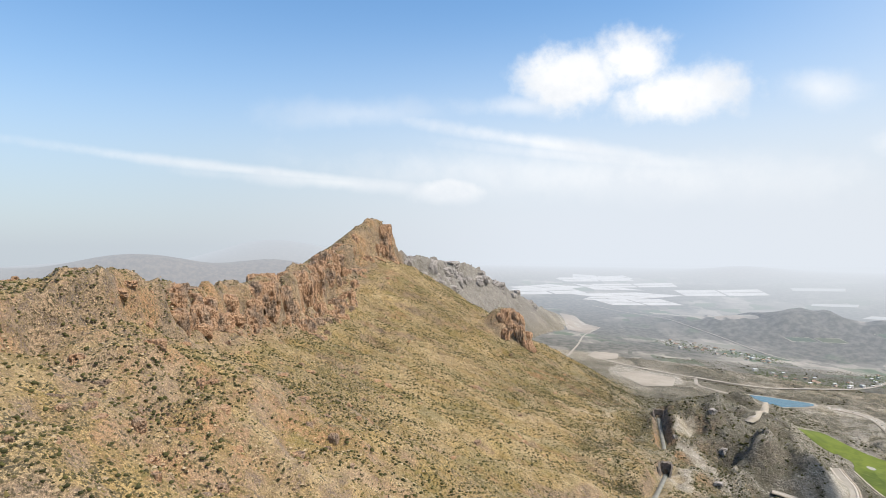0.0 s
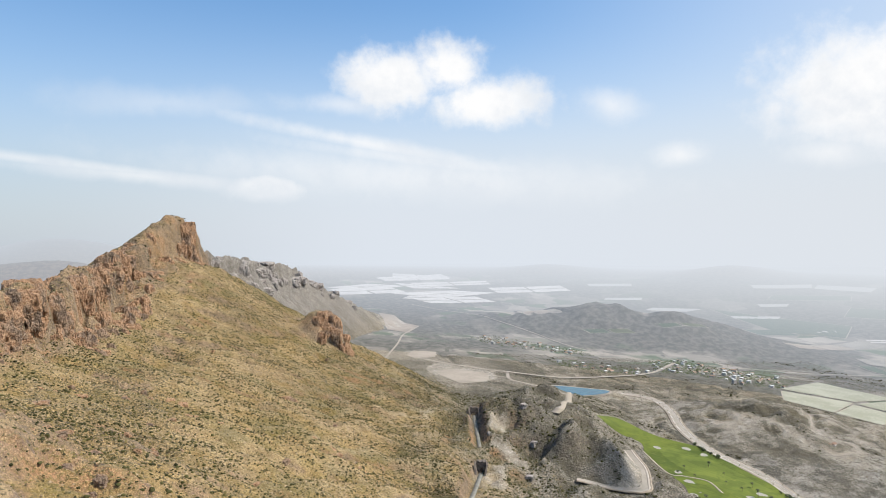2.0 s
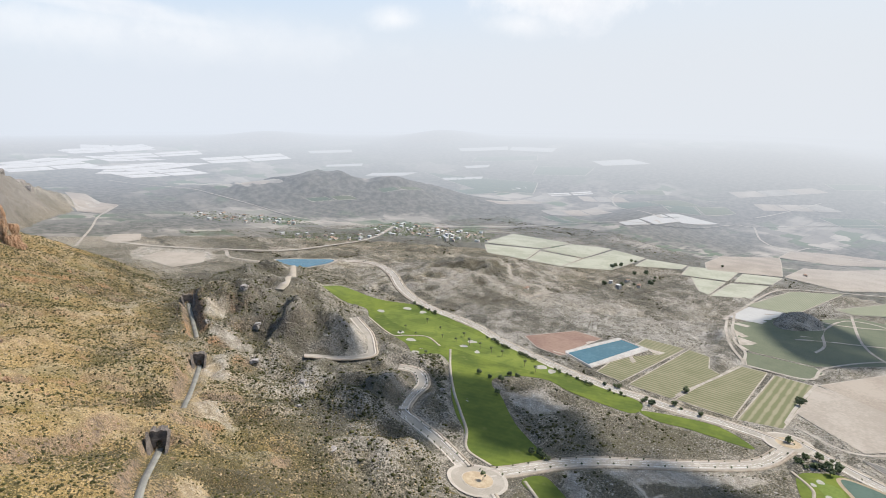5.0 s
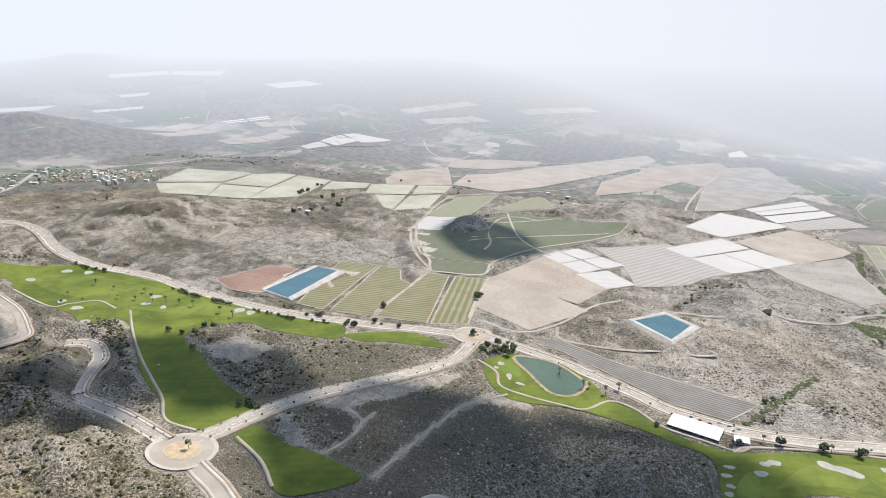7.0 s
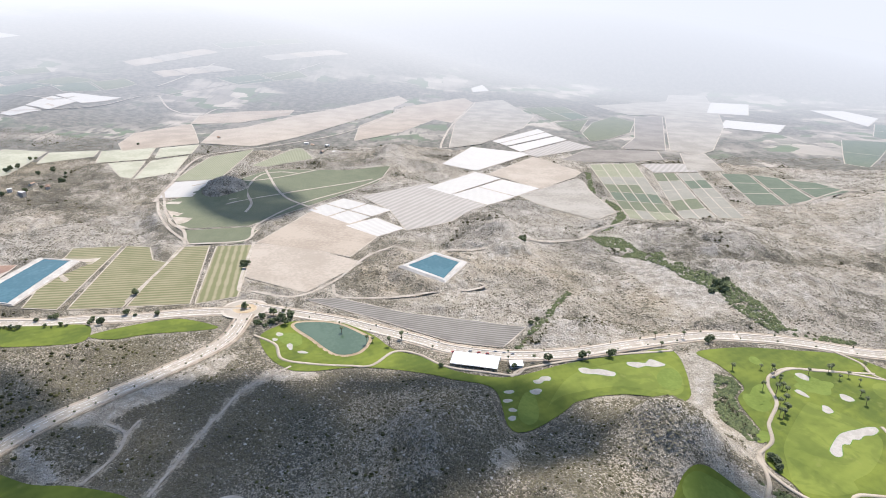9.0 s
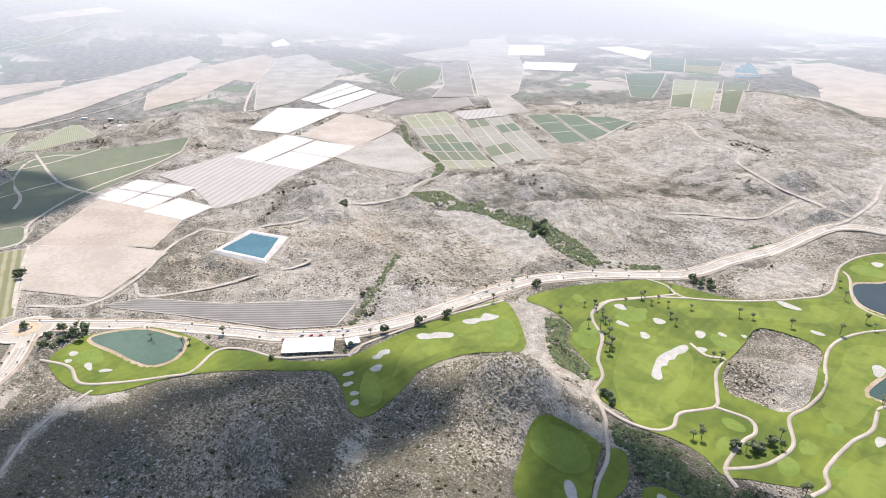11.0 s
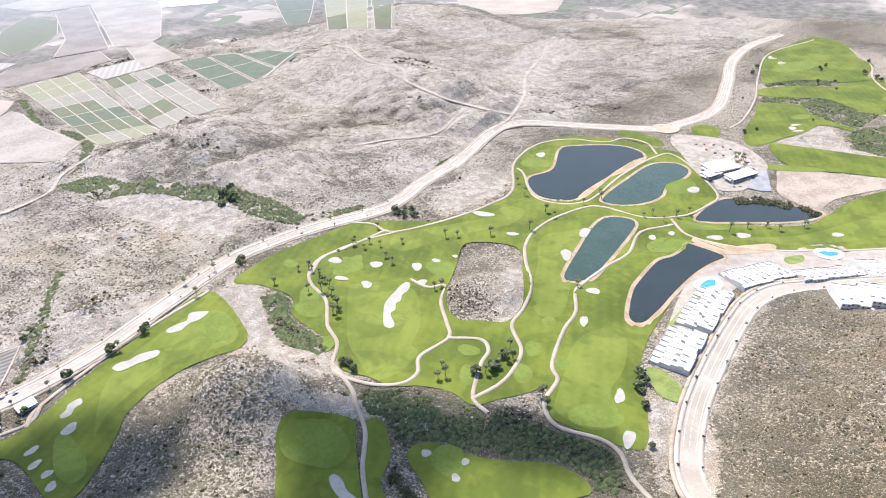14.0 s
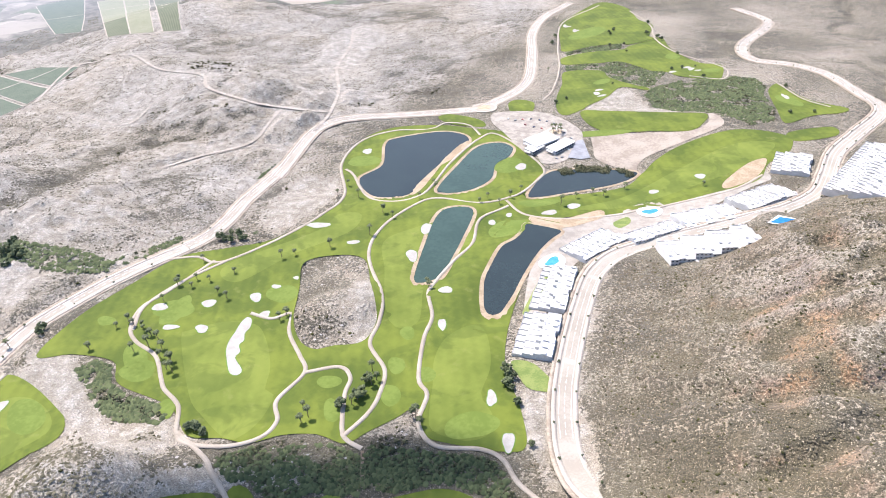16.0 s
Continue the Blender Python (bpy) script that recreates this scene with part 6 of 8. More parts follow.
part("back_wall", solid("back_wall", GREY_ROOF, ((-lx / 2, ly / 2 - 0.3, -3), (lx / 2, ly / 2 - 0.1, 3.6))), shed, "grey back wall")
shed.matrix_basis = pose(c[0], c[1], float(ground_z(c[0], c[1])[0]) + 0.4, 0, 0, math.degrees(math.atan2(d[1], d[0])))
c, d, lx, ly = quad_frame(KIOSK)
kiosk = thing("starter_hut", "small hut with a flat white roof", "hut")
part("wall", solid("wall", GREY_ROOF, ((-lx / 2 + 1, -ly / 2 + 1, -2), (lx / 2 - 1, ly / 2 - 1, 2.9))), kiosk)
part("roof", solid("roof", SHEETING, ((-lx / 2, -ly / 2, 2.9), (lx / 2, ly / 2, 3.2)), bevel=0.05), kiosk, "white flat roof")
part("window", solid("window", GLASS, ((-2, -ly / 2 + 0.95, 1.0), (2, -ly / 2 + 1.05, 2.2))), kiosk)
kiosk.matrix_basis = pose(c[0], c[1], float(ground_z(c[0], c[1])[0]) + 0.4, 0, 0, math.degrees(math.atan2(d[1], d[0])))

# ---- houses of the village and the farms ----
VILLAGE_WALL = material("village_walls", lambda n, p: n.mix(n.add("ShaderNodeObjectInfo").outputs["Random"], (0.34, 0.30, 0.26), (0.60, 0.57, 0.53)), 0.9)
TILE_ROOF = material("clay_roof", lambda n, p: n.mix(n.add("ShaderNodeObjectInfo").outputs["Random"], (0.22, 0.14, 0.10), (0.36, 0.25, 0.18)), 0.9)


def make_house(w, l, h, roof_mat, gable, label):
    ob = thing("village_house", label, "house", "village houses")
    part("wall", solid("wall", VILLAGE_WALL, ((-l / 2, -w / 2, -4), (l / 2, w / 2, h)), bevel=0.05), ob)
    if gable:
        e, r = 0.5, w * 0.22
        verts = [(-l / 2 - e, -w / 2 - e, h), (l / 2 + e, -w / 2 - e, h), (l / 2 + e, w / 2 + e, h), (-l / 2 - e, w / 2 + e, h), (-l / 2 - e, 0, h + r), (l / 2 + e, 0, h + r)]
        roof = mesh("roof", verts, [(0, 1, 5, 4), (2, 3, 4, 5), (0, 4, 3), (1, 2, 5), (3, 2, 1, 0)], roof_mat, False)
    else:
        roof = solid("roof", roof_mat, ((-l / 2 - 0.3, -w / 2 - 0.3, h), (l / 2 + 0.3, w / 2 + 0.3, h + 0.4)))
    part("roof", roof, ob, "clay tiled roof" if gable else "pale flat roof")
    for x in (-l / 4, l / 4):
        part("window", solid("window", GLASS, ((x - 0.6, -w / 2 - 0.04, 1.0), (x + 0.6, -w / 2 + 0.02, 2.2))), ob)
    part("door", solid("door", FRAME, ((-0.5, -w / 2 - 0.04, 0), (0.5, -w / 2 + 0.02, 2.1))), ob)
    return ob


rnd = random.Random(5)
HOUSES = [make_house(7, 10, 3.0, TILE_ROOF, True, "small white house with a clay tiled roof"), make_house(8, 12, 5.6, GREY_ROOF, False, "two-storey pale house with a flat roof"),
          make_house(6.5, 9, 3.0, GREY_ROOF, False, "low white house with a flat roof"), make_house(8, 16, 3.6, TILE_ROOF, True, "long pale house with a clay tiled roof")]
used = [False] * 4


def put_house(x, y, k, turn):
    m = pose(x, y, float(ground_z(x, y)[0]) + 0.5, 0, 0, turn)
    if used[k]:
        return copy_thing(HOUSES[k], m)
    used[k] = True
    HOUSES[k].matrix_basis = m
    return HOUSES[k]


for pts, count in ((VILLAGE_A, 62), (VILLAGE_B, 34), (VILLAGE_C, 20)):
    ring = np.array(pts, float)
    placed = []
    while len(placed) < count:
        x, y = rnd.uniform(*ring[:, 0][[ring[:, 0].argmin(), ring[:, 0].argmax()]]), rnd.uniform(*ring[:, 1][[ring[:, 1].argmin(), ring[:, 1].argmax()]])
        if within(np.array([x]), np.array([y]), ring)[0] and all(math.hypot(x - a, y - b) > 19 for a, b in placed[-60:]):
            placed.append((x, y))
            put_house(x, y, rnd.choice((0, 0, 1, 2, 2, 3)), rnd.choice((20, 110)) + rnd.uniform(-15, 15))
for n, (x, y) in enumerate(FARM + HAMLET):
    put_house(x, y, (3, 1, 2, 0)[n % 4], 30 + 45 * n)

# ---- railway with its tunnels ----
RAIL = material("rail_steel", lambda n, p: (0.22, 0.19, 0.17), 0.5, 0.6)
# rock coloured dark to stand for the shade in the cuttings
ROCKWALL = material("tunnel_masonry", speckled((0.09, 0.075, 0.065), (0.20, 0.165, 0.135), 5, 0.8), 0.95, bump=0.6, bump_far=0.3)
PORTALS = []
# near-black colour that paints the darkness inside the bore
VOID = material("tunnel_dark", lambda n, p: (0.02, 0.02, 0.02), 0.95)
def wedge(s):
    """A rock wing wall that falls away from the portal."""
    me = bpy.data.meshes.new("wing_wall")
    v = [(s * (5.2 + 0.16 * z + e), y, z) for e in (0.0, 2.2) for y, z in ((0.5, -2), (0.5, 14.0), (-5, 10.5), (-11, 4.5), (-16, -2))]
    me.from_pydata(v, [], [(0, 1, 2, 3, 4), (9, 8, 7, 6, 5)] + [(k, k + 5, (k + 1) % 5 + 5, (k + 1) % 5) for k in range(5)])
    me.materials.append(ROCKWALL)
    return me


for pts in (RAIL_A, RAIL_B, RAIL_C):
    line = smooth_line(pts, 5.0)
    cover_line(line, 4.5)
    bed = tagged(new("railway", ribbon_mesh("railway", line, 2.7, -2.7, RAILBED, 0.5, 0.8)), "single-track railway on a grey ballast bed", "railway", "railway", "structure")
    for off in (-0.85, 0.85):
        part("rail", ribbon_mesh("rail", line, off + 0.12, off - 0.12, RAIL, 0.7, 0.15), bed, "rusty steel rail")
    end, before = line[-1], line[-3]
    d = (end - before) / np.linalg.norm(end - before)
    z = float(ground_z(before[0], before[1])[0]) + 0.4
    portal = thing("tunnel_portal", "dark rock-cut railway tunnel portal with an arched mouth", "tunnel", "tunnel portals")
    bm = bmesh.new()
    arch = [(-2.6, 0.0), (-2.6, 3.2)] + [(2.6 * math.cos(a), 3.2 + 2.4 * math.sin(a)) for a in np.linspace(math.pi, 0, 9)[1:-1]] + [(2.6, 3.2), (2.6, 0.0)]
    outer = [(-5.4, 0.0), (-7.4, 9.0)] + [(-8.2 + 16.4 * (i + 1) / 8, 14.5 + 0.7 * math.sin(i * 2)) for i in range(7)] + [(7.4, 9.0), (5.4, 0.0)]
    rings = []
    for y in (0.0, 9.0):
        rings.append(([bm.verts.new((x, y, v)) for x, v in arch], [bm.verts.new((x, y, v - 0.6)) for x, v in outer]))
    for k in range(len(arch) - 1):
        bm.faces.new([rings[0][1][k], rings[0][1][k + 1], rings[0][0][k + 1], rings[0][0][k]])
        bm.faces.new([rings[0][0][k], rings[0][0][k + 1], rings[1][0][k + 1], rings[1][0][k]])
        bm.faces.new([rings[1][1][k], rings[1][1][k + 1], rings[0][1][k + 1], rings[0][1][k]])
    me = bpy.data.meshes.new("headwall")
    bm.to_mesh(me)
    bm.free()
    me.materials.append(ROCKWALL)
    part("headwall", me, portal, "rock headwall coloured dark for the shade of the cutting")
    part("lining", solid("lining", VOID, ((-2.9, 6.0, -0.5), (2.9, 8.6, 6.0))), portal, "black block painted as the unlit tunnel bore")
    part("ledge", solid("ledge", ROCKWALL, ((-5.6, -0.4, 6.6), (5.6, 0.1, 6.8))), portal, "narrow stone ledge")
    PORTALS.append((end, d))
    for s in (-1, 1):
        part("wing_wall", wedge(s), portal, "rough rock side of the cutting")
    portal.matrix_basis = facing(end[0], end[1], z, d[0], d[1])

# ---- footbridge over the ravine ----
WOOD = material("weathered_planks", speckled((0.16, 0.11, 0.075), (0.25, 0.18, 0.125), 3, 0.3), 0.9)
a, b = [np.array(q, float) for q in BRIDGE]
run = float(np.linalg.norm(b - a))
za, zb = float(ground_z(a[0], a[1])[0]) + 1.2, float(ground_z(b[0], b[1])[0]) + 1.2
bridge = thing("footbridge", "narrow brown timber footbridge over the ravine", "bridge")
part("deck", solid("deck", WOOD, ((-1.1, 0, -0.3), (1.1, run, 0.0))), bridge)
for s in (-1, 1):
    part("handrail", solid("handrail", WOOD, ((s * 1.1 - 0.06, 0, 1.0), (s * 1.1 + 0.06, run, 1.15))), bridge)
    for k in range(int(run // 4) + 1):
        part("post", solid("post", WOOD, ((s * 1.1 - 0.07, k * 4, 0), (s * 1.1 + 0.07, k * 4 + 0.14, 1.0))), bridge)
for k in range(1, int(run // 12) + 1):
    part("pier", solid("pier", WOOD, ((-0.8, k * 12 - 0.25, -6), (0.8, k * 12 + 0.25, -0.3))), bridge)
bridge.matrix_basis = facing(a[0], a[1], za, *(b - a)) @ Matrix.Rotation(math.atan2(zb - za, run), 4, "X")

# ---- parked cars ----
CAR_PAINT = []
for name, colour in (("white_car_paint", (0.78, 0.78, 0.78)), ("grey_car_paint", (0.20, 0.21, 0.23)), ("red_car_paint", (0.40, 0.03, 0.03)), ("dark_blue_car_paint", (0.02, 0.04, 0.10))):
    CAR_PAINT.append(material(name, lambda n, p, c=colour: c, 0.3, spec=0.5))
RUBBER = material("tyre_rubber", lambda n, p: (0.02, 0.02, 0.02), 0.9)


def make_car(paint, label):
    car = thing("car", label, "car", "parked cars")
    part("body", solid("body", paint, ((-0.88, -2.1, 0.32), (0.88, 2.1, 0.92)), bevel=0.14), car)
    bm = bmesh.new()
    low, top = [(-0.8, -1.5), (0.8, -1.5), (0.8, 1.1), (-0.8, 1.1)], [(-0.66, -1.1), (0.66, -1.1), (0.66, 0.5), (-0.66, 0.5)]
    a, b = [bm.verts.new((*p, 0.9)) for p in low], [bm.verts.new((*p, 1.42)) for p in top]
    for k in range(4):
        bm.faces.new([a[k], a[(k + 1) % 4], b[(k + 1) % 4], b[k]])
    bm.faces.new(b)
    me = bpy.data.meshes.new("cabin_glass")
    bm.to_mesh(me)
    bm.free()
    me.materials.append(GLASS)
    part("cabin_glass", me, car, "dark car windows")
    part("roof", solid("roof", paint, ((-0.64, -1.08, 1.4), (0.64, 0.5, 1.47))), car)
    bm = bmesh.new()
    bmesh.ops.create_cone(bm, cap_ends=True, segments=12, radius1=0.33, radius2=0.33, depth=0.22, matrix=Matrix.Rotation(math.pi / 2, 4, "Y"))
    tyre = bpy.data.meshes.new("wheel")
    bm.to_mesh(tyre)
    bm.free()
    tyre.materials.append(RUBBER)
    for x in (-0.8, 0.8):
        for y in (-1.3, 1.3):
            part("wheel", tyre, car).location = (x, y, 0.33)
    return car


CAR_KINDS = [make_car(p, s) for p, s in zip(CAR_PAINT, ("white hatchback parked on pale paving", "grey hatchback parked on pale paving", "red hatchback parked on pale paving", "dark blue hatchback parked on paving"))]
spots = [(x, y, 60 + 90 * (n % 2)) for n, (x, y) in enumerate(CARS)]
c, d, lx, ly = quad_frame(SHED)
spots += [(688 + 2.5 * (i % 3), 40 + 9 * i, 8) for i in range(8)] + [(330 - 2 * i, -350 - 22 * i, 5) for i in range(5)]
for n, (x, y, turn) in enumerate(spots):
    m = pose(x, y, float(ground_z(x, y)[0]) + (0.52 if n < len(CARS) else 0.8), 0, 0, turn)
    k = n if n < 4 else rnd.choice((0, 0, 1, 1, 2, 3))
    if n < 4:
        CAR_KINDS[n].matrix_basis = m
    else:
        copy_thing(CAR_KINDS[k], m)


# ---- the ground to the horizon, its far part split off with glowing haze ----
def steps(stops):
    """Grid lines: (end, spacing) pairs from a start."""
    out = [stops[0]]
    for end, gap in stops[1:]:
        m = max(1, int(round((end - out[-1]) / gap)))
        out += list(np.linspace(out[-1], end, m + 1)[1:])
    return np.array(out)


GRID = []


def build_ground():
    gx = steps([-2600.0, (-1000, 60), (-420, 12), (-330, 6), (-60, 3.2), (420, 4.5), (800, 6), (1400, 8), (2200, 22), (4900, 75)])
    gy = steps([-3200.0, (-1600, 60), (-900, 16), (-500, 7), (400, 5), (1150, 4), (1550, 7), (2400, 14), (3000, 40), (4900, 80)])
    x, y = [a.ravel() for a in np.meshgrid(gx, gy)]
    z = ground_z(x, y)
    bare, low = np.ones(len(x)), np.zeros(len(x))
    for line, half, closed in COVERED:
        reach = 14.0
        lo, hi = line.min(0) - half - reach, line.max(0) + half + reach
        near = np.nonzero((x > lo[0]) & (x < hi[0]) & (y > lo[1]) & (y < hi[1]))[0]
        if not len(near):
            continue
        gap = edge_gap(x[near], y[near], line, closed)
        gap = np.where(within(x[near], y[near], line), 0, gap) if closed else np.maximum(gap - half, 0)
        bare[near] = np.minimum(bare[near], swell(gap / reach))
        low[near] = np.maximum(low[near], gap <= 0)
    knob = within(x, y, around(ring_of(MOUND, 4.0), -3.0))
    knob |= np.hypot((x - 1350) / 58, (y - 556) / 38) < 1
    bare[knob], low[knob] = 1.0, 0.0
    rx, foot = np.interp(y, RIDGE_Y, RIDGE_X), np.interp(y, FOOT_Y, FOOT_X)
    hill = swell((foot + 40 - x) / 140)
    gorge = np.exp(-(((x - 470) / 190) ** 2 + ((y - 900) / 420) ** 2))
    lift = np.zeros(len(x))
    for cx, cy, h, a, b, turn, flat in HILLS:
        if h > 0 and a < 250:
            lift = np.maximum(lift, min(h / 30.0, 1.2) * np.exp(-(((x - cx) / a) ** 2 + ((y - cy) / b) ** 2)))
    near = swell((3800 - np.hypot(x, y)) / 1600)
    east = swell((x - 640) / 100) * swell((1950 - np.hypot(x, y)) / 350) * (0.6 + 0.4 * swell((y - 150) / 250))
    rough = 1.0 + 2.2 * east + 5.0 * hill + 8.0 * gorge + 6.0 * lift + 3.6 * swell((x - 700) / 120) * swell((800 - y) / 300)
    fold = 1 - np.abs(lumps(x, y, 95, 4, 0.5, 3.0)) * 2
    z = z + bare * near * (rough * (0.75 * fold + 1.1 * lumps(x, y, 60, 5)) + 0.7 * lumps(x, y, 14, 3, 0.6, 9.0))
    p, q = ((x - 1500) * 0.848 - (y - 2420) * 0.53) / 560, ((x - 1500) * 0.53 + (y - 2420) * 0.848) / 230
    z = z + bare * np.exp(-(p * p + q * q)) * (34 * (1 - 2 * np.abs(lumps(x, y, 300, 4, 0.5, 8.0))) - 8)
    deep = np.zeros(len(x))
    for pts, rise, reach in [(p, -7.0, 17.0) for p in (RAVINE_A, RAVINE_B, RAVINE_C, RAVINE_D, RAVINE_E, RAVINE_F, RAVINE_G)] + [(p, 8.0, 20.0) for p in (CREST_A, CREST_B, CREST_C, CREST_D, CREST_E, CREST_F)]:
        line = smooth_line(pts, 10.0)
        lo, hi = line.min(0) - 60, line.max(0) + 60
        by = np.nonzero((x > lo[0]) & (x < hi[0]) & (y > lo[1]) & (y < hi[1]))[0]
        f = np.exp(-((edge_gap(x[by], y[by], line, False) + 9 * lumps(x[by], y[by], 30, 3)) / reach) ** 2) * bare[by]
        z[by] += rise * f
        deep[by] -= np.sign(rise) * f
    for end, d in PORTALS:
        along, across = (x - end[0]) * d[0] + (y - end[1]) * d[1], -(x - end[0]) * d[1] + (y - end[1]) * d[0]
        z = z + 11 * swell((along - 1) / 6) * np.exp(-((np.maximum(along, 0) / 42) ** 2) - (across / 24) ** 2)
    spine = 1 - np.abs(lumps(x, y, 48, 4, 0.5, 44.0)) * 2.2
    z = z + bare * (10.0 * gorge + 2.5 * hill + 6.5 * np.clip(lift, 0, 1) + 3.6 * east) * (spine - 0.45)
    gully = np.abs(lumps(x * 0.35, y, 70, 3, 0.5, 90.0))
    z = z - bare * hill * 7 * swell(1 - gully / 0.16) * swell((x - rx - 60) / 80)
    rill = np.abs(lumps(x, y, 62, 4, 0.55, 27.0))
    open_ = swell((x - 660) / 80) * (1 - hill)
    z = z - bare * near * open_ * 2.2 * swell(1 - rill / 0.16)
    furrow = np.abs(lumps(x, y, 34, 3, 0.5, 61.0))
    z = z + bare * near * open_ * 1.5 * (0.5 - swell(1 - furrow / 0.22))
    # beds of the dry streams beyond the road
    wash = np.abs(lumps(x, y, 210, 4, 0.5, 95.0))
    z = z - bare * near * (1 - hill) * 3.5 * swell(1 - wash / 0.12)
    # buttresses and clefts of the cliffs, crags along the ridge
    ch = np.interp(y, RIDGE_Y, CLIFF_H)
    cleft = 26 * lumps(x * 0.25, y, 58, 4, 0.55, 21.0)
    z = z + ch * (swell((rx + 40 + cleft - x) / 15) - swell((rx + 42 - x) / 34))
    z = z - 0.5 * np.clip(x - rx, 0, 42) * np.exp(-(((y - 1437) / 60) ** 2)) * swell((rx + 90 - x) / 40)
    jag = np.interp(y, (250, 500, 700, 1250, 1400, 1437, 1480, 1560, 2200, 2350), (4, 6, 11, 9, 4, 3, 10, 20, 20, 0))
    z = z + jag * np.exp(-(((x - rx) / 60) ** 2)) * (1.2 * lumps(x * 0.4, y, 42, 4, 0.6, 33.0) - 0.1)
    crag = np.exp(-(((x - rx - 30) / 40) ** 2)) * ch / 60.0 + 0.9 * np.exp(-(((x - rx) / 120) ** 2)) * swell((y - 1480) / 80) * swell((2400 - y) / 200)
    knoll = np.exp(-(((x - 135) / 40) ** 2 + ((y - 1305) / 46) ** 2))
    spur = 1.1 * np.exp(-(((x + 150) / 150) ** 2 + ((y - 430) / 190) ** 2)) * swell(lumps(x, y, 60, 4, 0.5, 5.0) * 2.2 + 0.35)
    ribs = 0.6 * hill * swell((y + 60) / 160) * (0.25 + 0.75 * swell((y - 150) / 250)) * swell((lumps(x * 0.5 + y * 0.2, y, 75, 4, 0.55, 12.0) - 0.28) * 5)
    top = np.exp(-(((x + 115) / 52) ** 2 + ((y - 1425) / 52) ** 2))
    band = swell((x - rx + 12) / 12) * swell((rx + 84 - x) / 30) * swell((y - 520) / 80) * swell((1460 - y) / 30)
    crag = np.clip(crag + 1.2 * top + 1.1 * knoll + spur + ribs + 0.45 * band, 0, 1.3)
    z = z + crag * bare * (14 * lumps(x, y, 34, 5, 0.6, 21.0) + 5 * np.round(2.5 * lumps(x, y, 20, 3, 0.5, 4.0)) / 2)
    z = z - low * (0.4 + np.hypot(x, y) / 4000.0) * near - low * (1 - near) * 0.5
    dx, dy = lumps(x, y, 17, 3, 0.5, 40.0) * crag * 5, lumps(x, y, 17, 3, 0.5, 50.0) * crag * 5
    nx, ny = len(gx), len(gy)
    gz = z.reshape(ny, nx)
    GRID.extend((gx, gy, gz, bare.reshape(ny, nx)))
    slope = np.hypot(np.gradient(gz, gx, axis=1), np.gradient(gz, gy, axis=0)).ravel()
    rock = np.clip(swell((slope - 0.70) / 0.4) * np.clip(hill + gorge * 0.5, 0, 1) + crag * 0.55 + 0.5 * band * swell(0.6 + 1.4 * lumps(x, y, 40, 4, 0.55, 15.0)), 0, 1)
    ochre = np.clip(hill * swell((y + 20) / 350) * (0.9 + 0.3 * lumps(x, y, 120, 3, 0.5, 60.0)) + 0.25 * hill + 0.22 * hill * swell((150 - y) / 250), 0, 1) * (1 - 0.35 * gorge) * swell((1540 - y) / 90)
    pale = np.clip(0.30 + 0.55 * lumps(x, y, 120, 4, 0.5, 70.0) + 0.45 * swell((600 - y) / 900) * (1 - hill) + 0.45 * lift + 0.05 * gorge + 0.14 * swell((x - 600) / 150) * swell((650 - y) / 250), 0, 1)
    scrub = np.clip(0.58 + 0.35 * lumps(x, y, 110, 4, 0.5, 80.0) - 0.14 * hill * swell((y - 20) / 300) + 0.16 * hill * swell((120 - y) / 200) + 0.12 * east - 0.10 * swell((x - 640) / 200) * swell((700 - y) / 300) + 0.25 * swell(1 - wash / 0.1) * (1 - hill) + 0.22 * gorge + 0.32 * np.exp(-(((x - 575) / 95) ** 2 + ((y - 330) / 190) ** 2)) + 0.2 * hill * swell((x - foot + 160) / 120) * swell((y - 250) / 200), 0, 1)
    for pts, wide in [(p, 4.2) for p in (TRACK_A, TRACK_B, TRACK_D, TRACK_E, TRACK_G, TRACK_H, TRACK_I)] + [(WASH_A, 11.0), (WASH_B, 7.0)]:
        line = smooth_line(pts, 8.0)
        lo, hi = line.min(0) - 24, line.max(0) + 24
        by = np.nonzero((x > lo[0]) & (x < hi[0]) & (y > lo[1]) & (y < hi[1]))[0]
        w = swell(1.35 - (edge_gap(x[by], y[by], line, False) + 2 * lumps(x[by], y[by], 14, 3)) / wide)
        scrub[by], pale[by] = scrub[by] * (1 - w), np.maximum(pale[by], w)
    outcrop = swell((spine - 0.35) * 2.2) * np.clip(gorge * 1.3 + lift + 0.25 * hill + 0.6 * east, 0, 1)
    pale = pale + open_ * (0.10 + 0.45 * swell(1 - rill / 0.2))
    scrub = scrub - open_ * 0.22 * swell(1 - rill / 0.14) + open_ * 0.22 * (swell(1 - furrow / 0.2) - 0.4)
    ochre = ochre + (1 - open_) * (1 - hill) * 0.2 + open_ * swell((1050 - x) / 150) * swell((y + 250) / 100) * swell((700 - y) / 100) * 0.12 + open_ * 0.16 * swell(0.5 + 1.6 * lumps(x, y, 160, 3, 0.5, 63.0))
    south = swell((150 - y) / 200) * hill
    olive = open_ * swell((y - 850) / 200)
    scrub, pale, ochre = scrub + 0.05 * olive, pale - 0.18 * olive, ochre + 0.2 * olive
    beyond = open_ * swell((-350 - y) / 350)
    scrub, pale = scrub - 0.16 * beyond, pale + 0.18 * beyond
    knolls = np.clip(lift, 0, 1) * swell((x - 380) / 40) * swell((660 - x) / 40) * swell((y + 220) / 60) * swell((300 - y) / 60)
    ravine = np.where(within(x, y, np.array(RAVINE_H, float)), 1.0, 0.0)
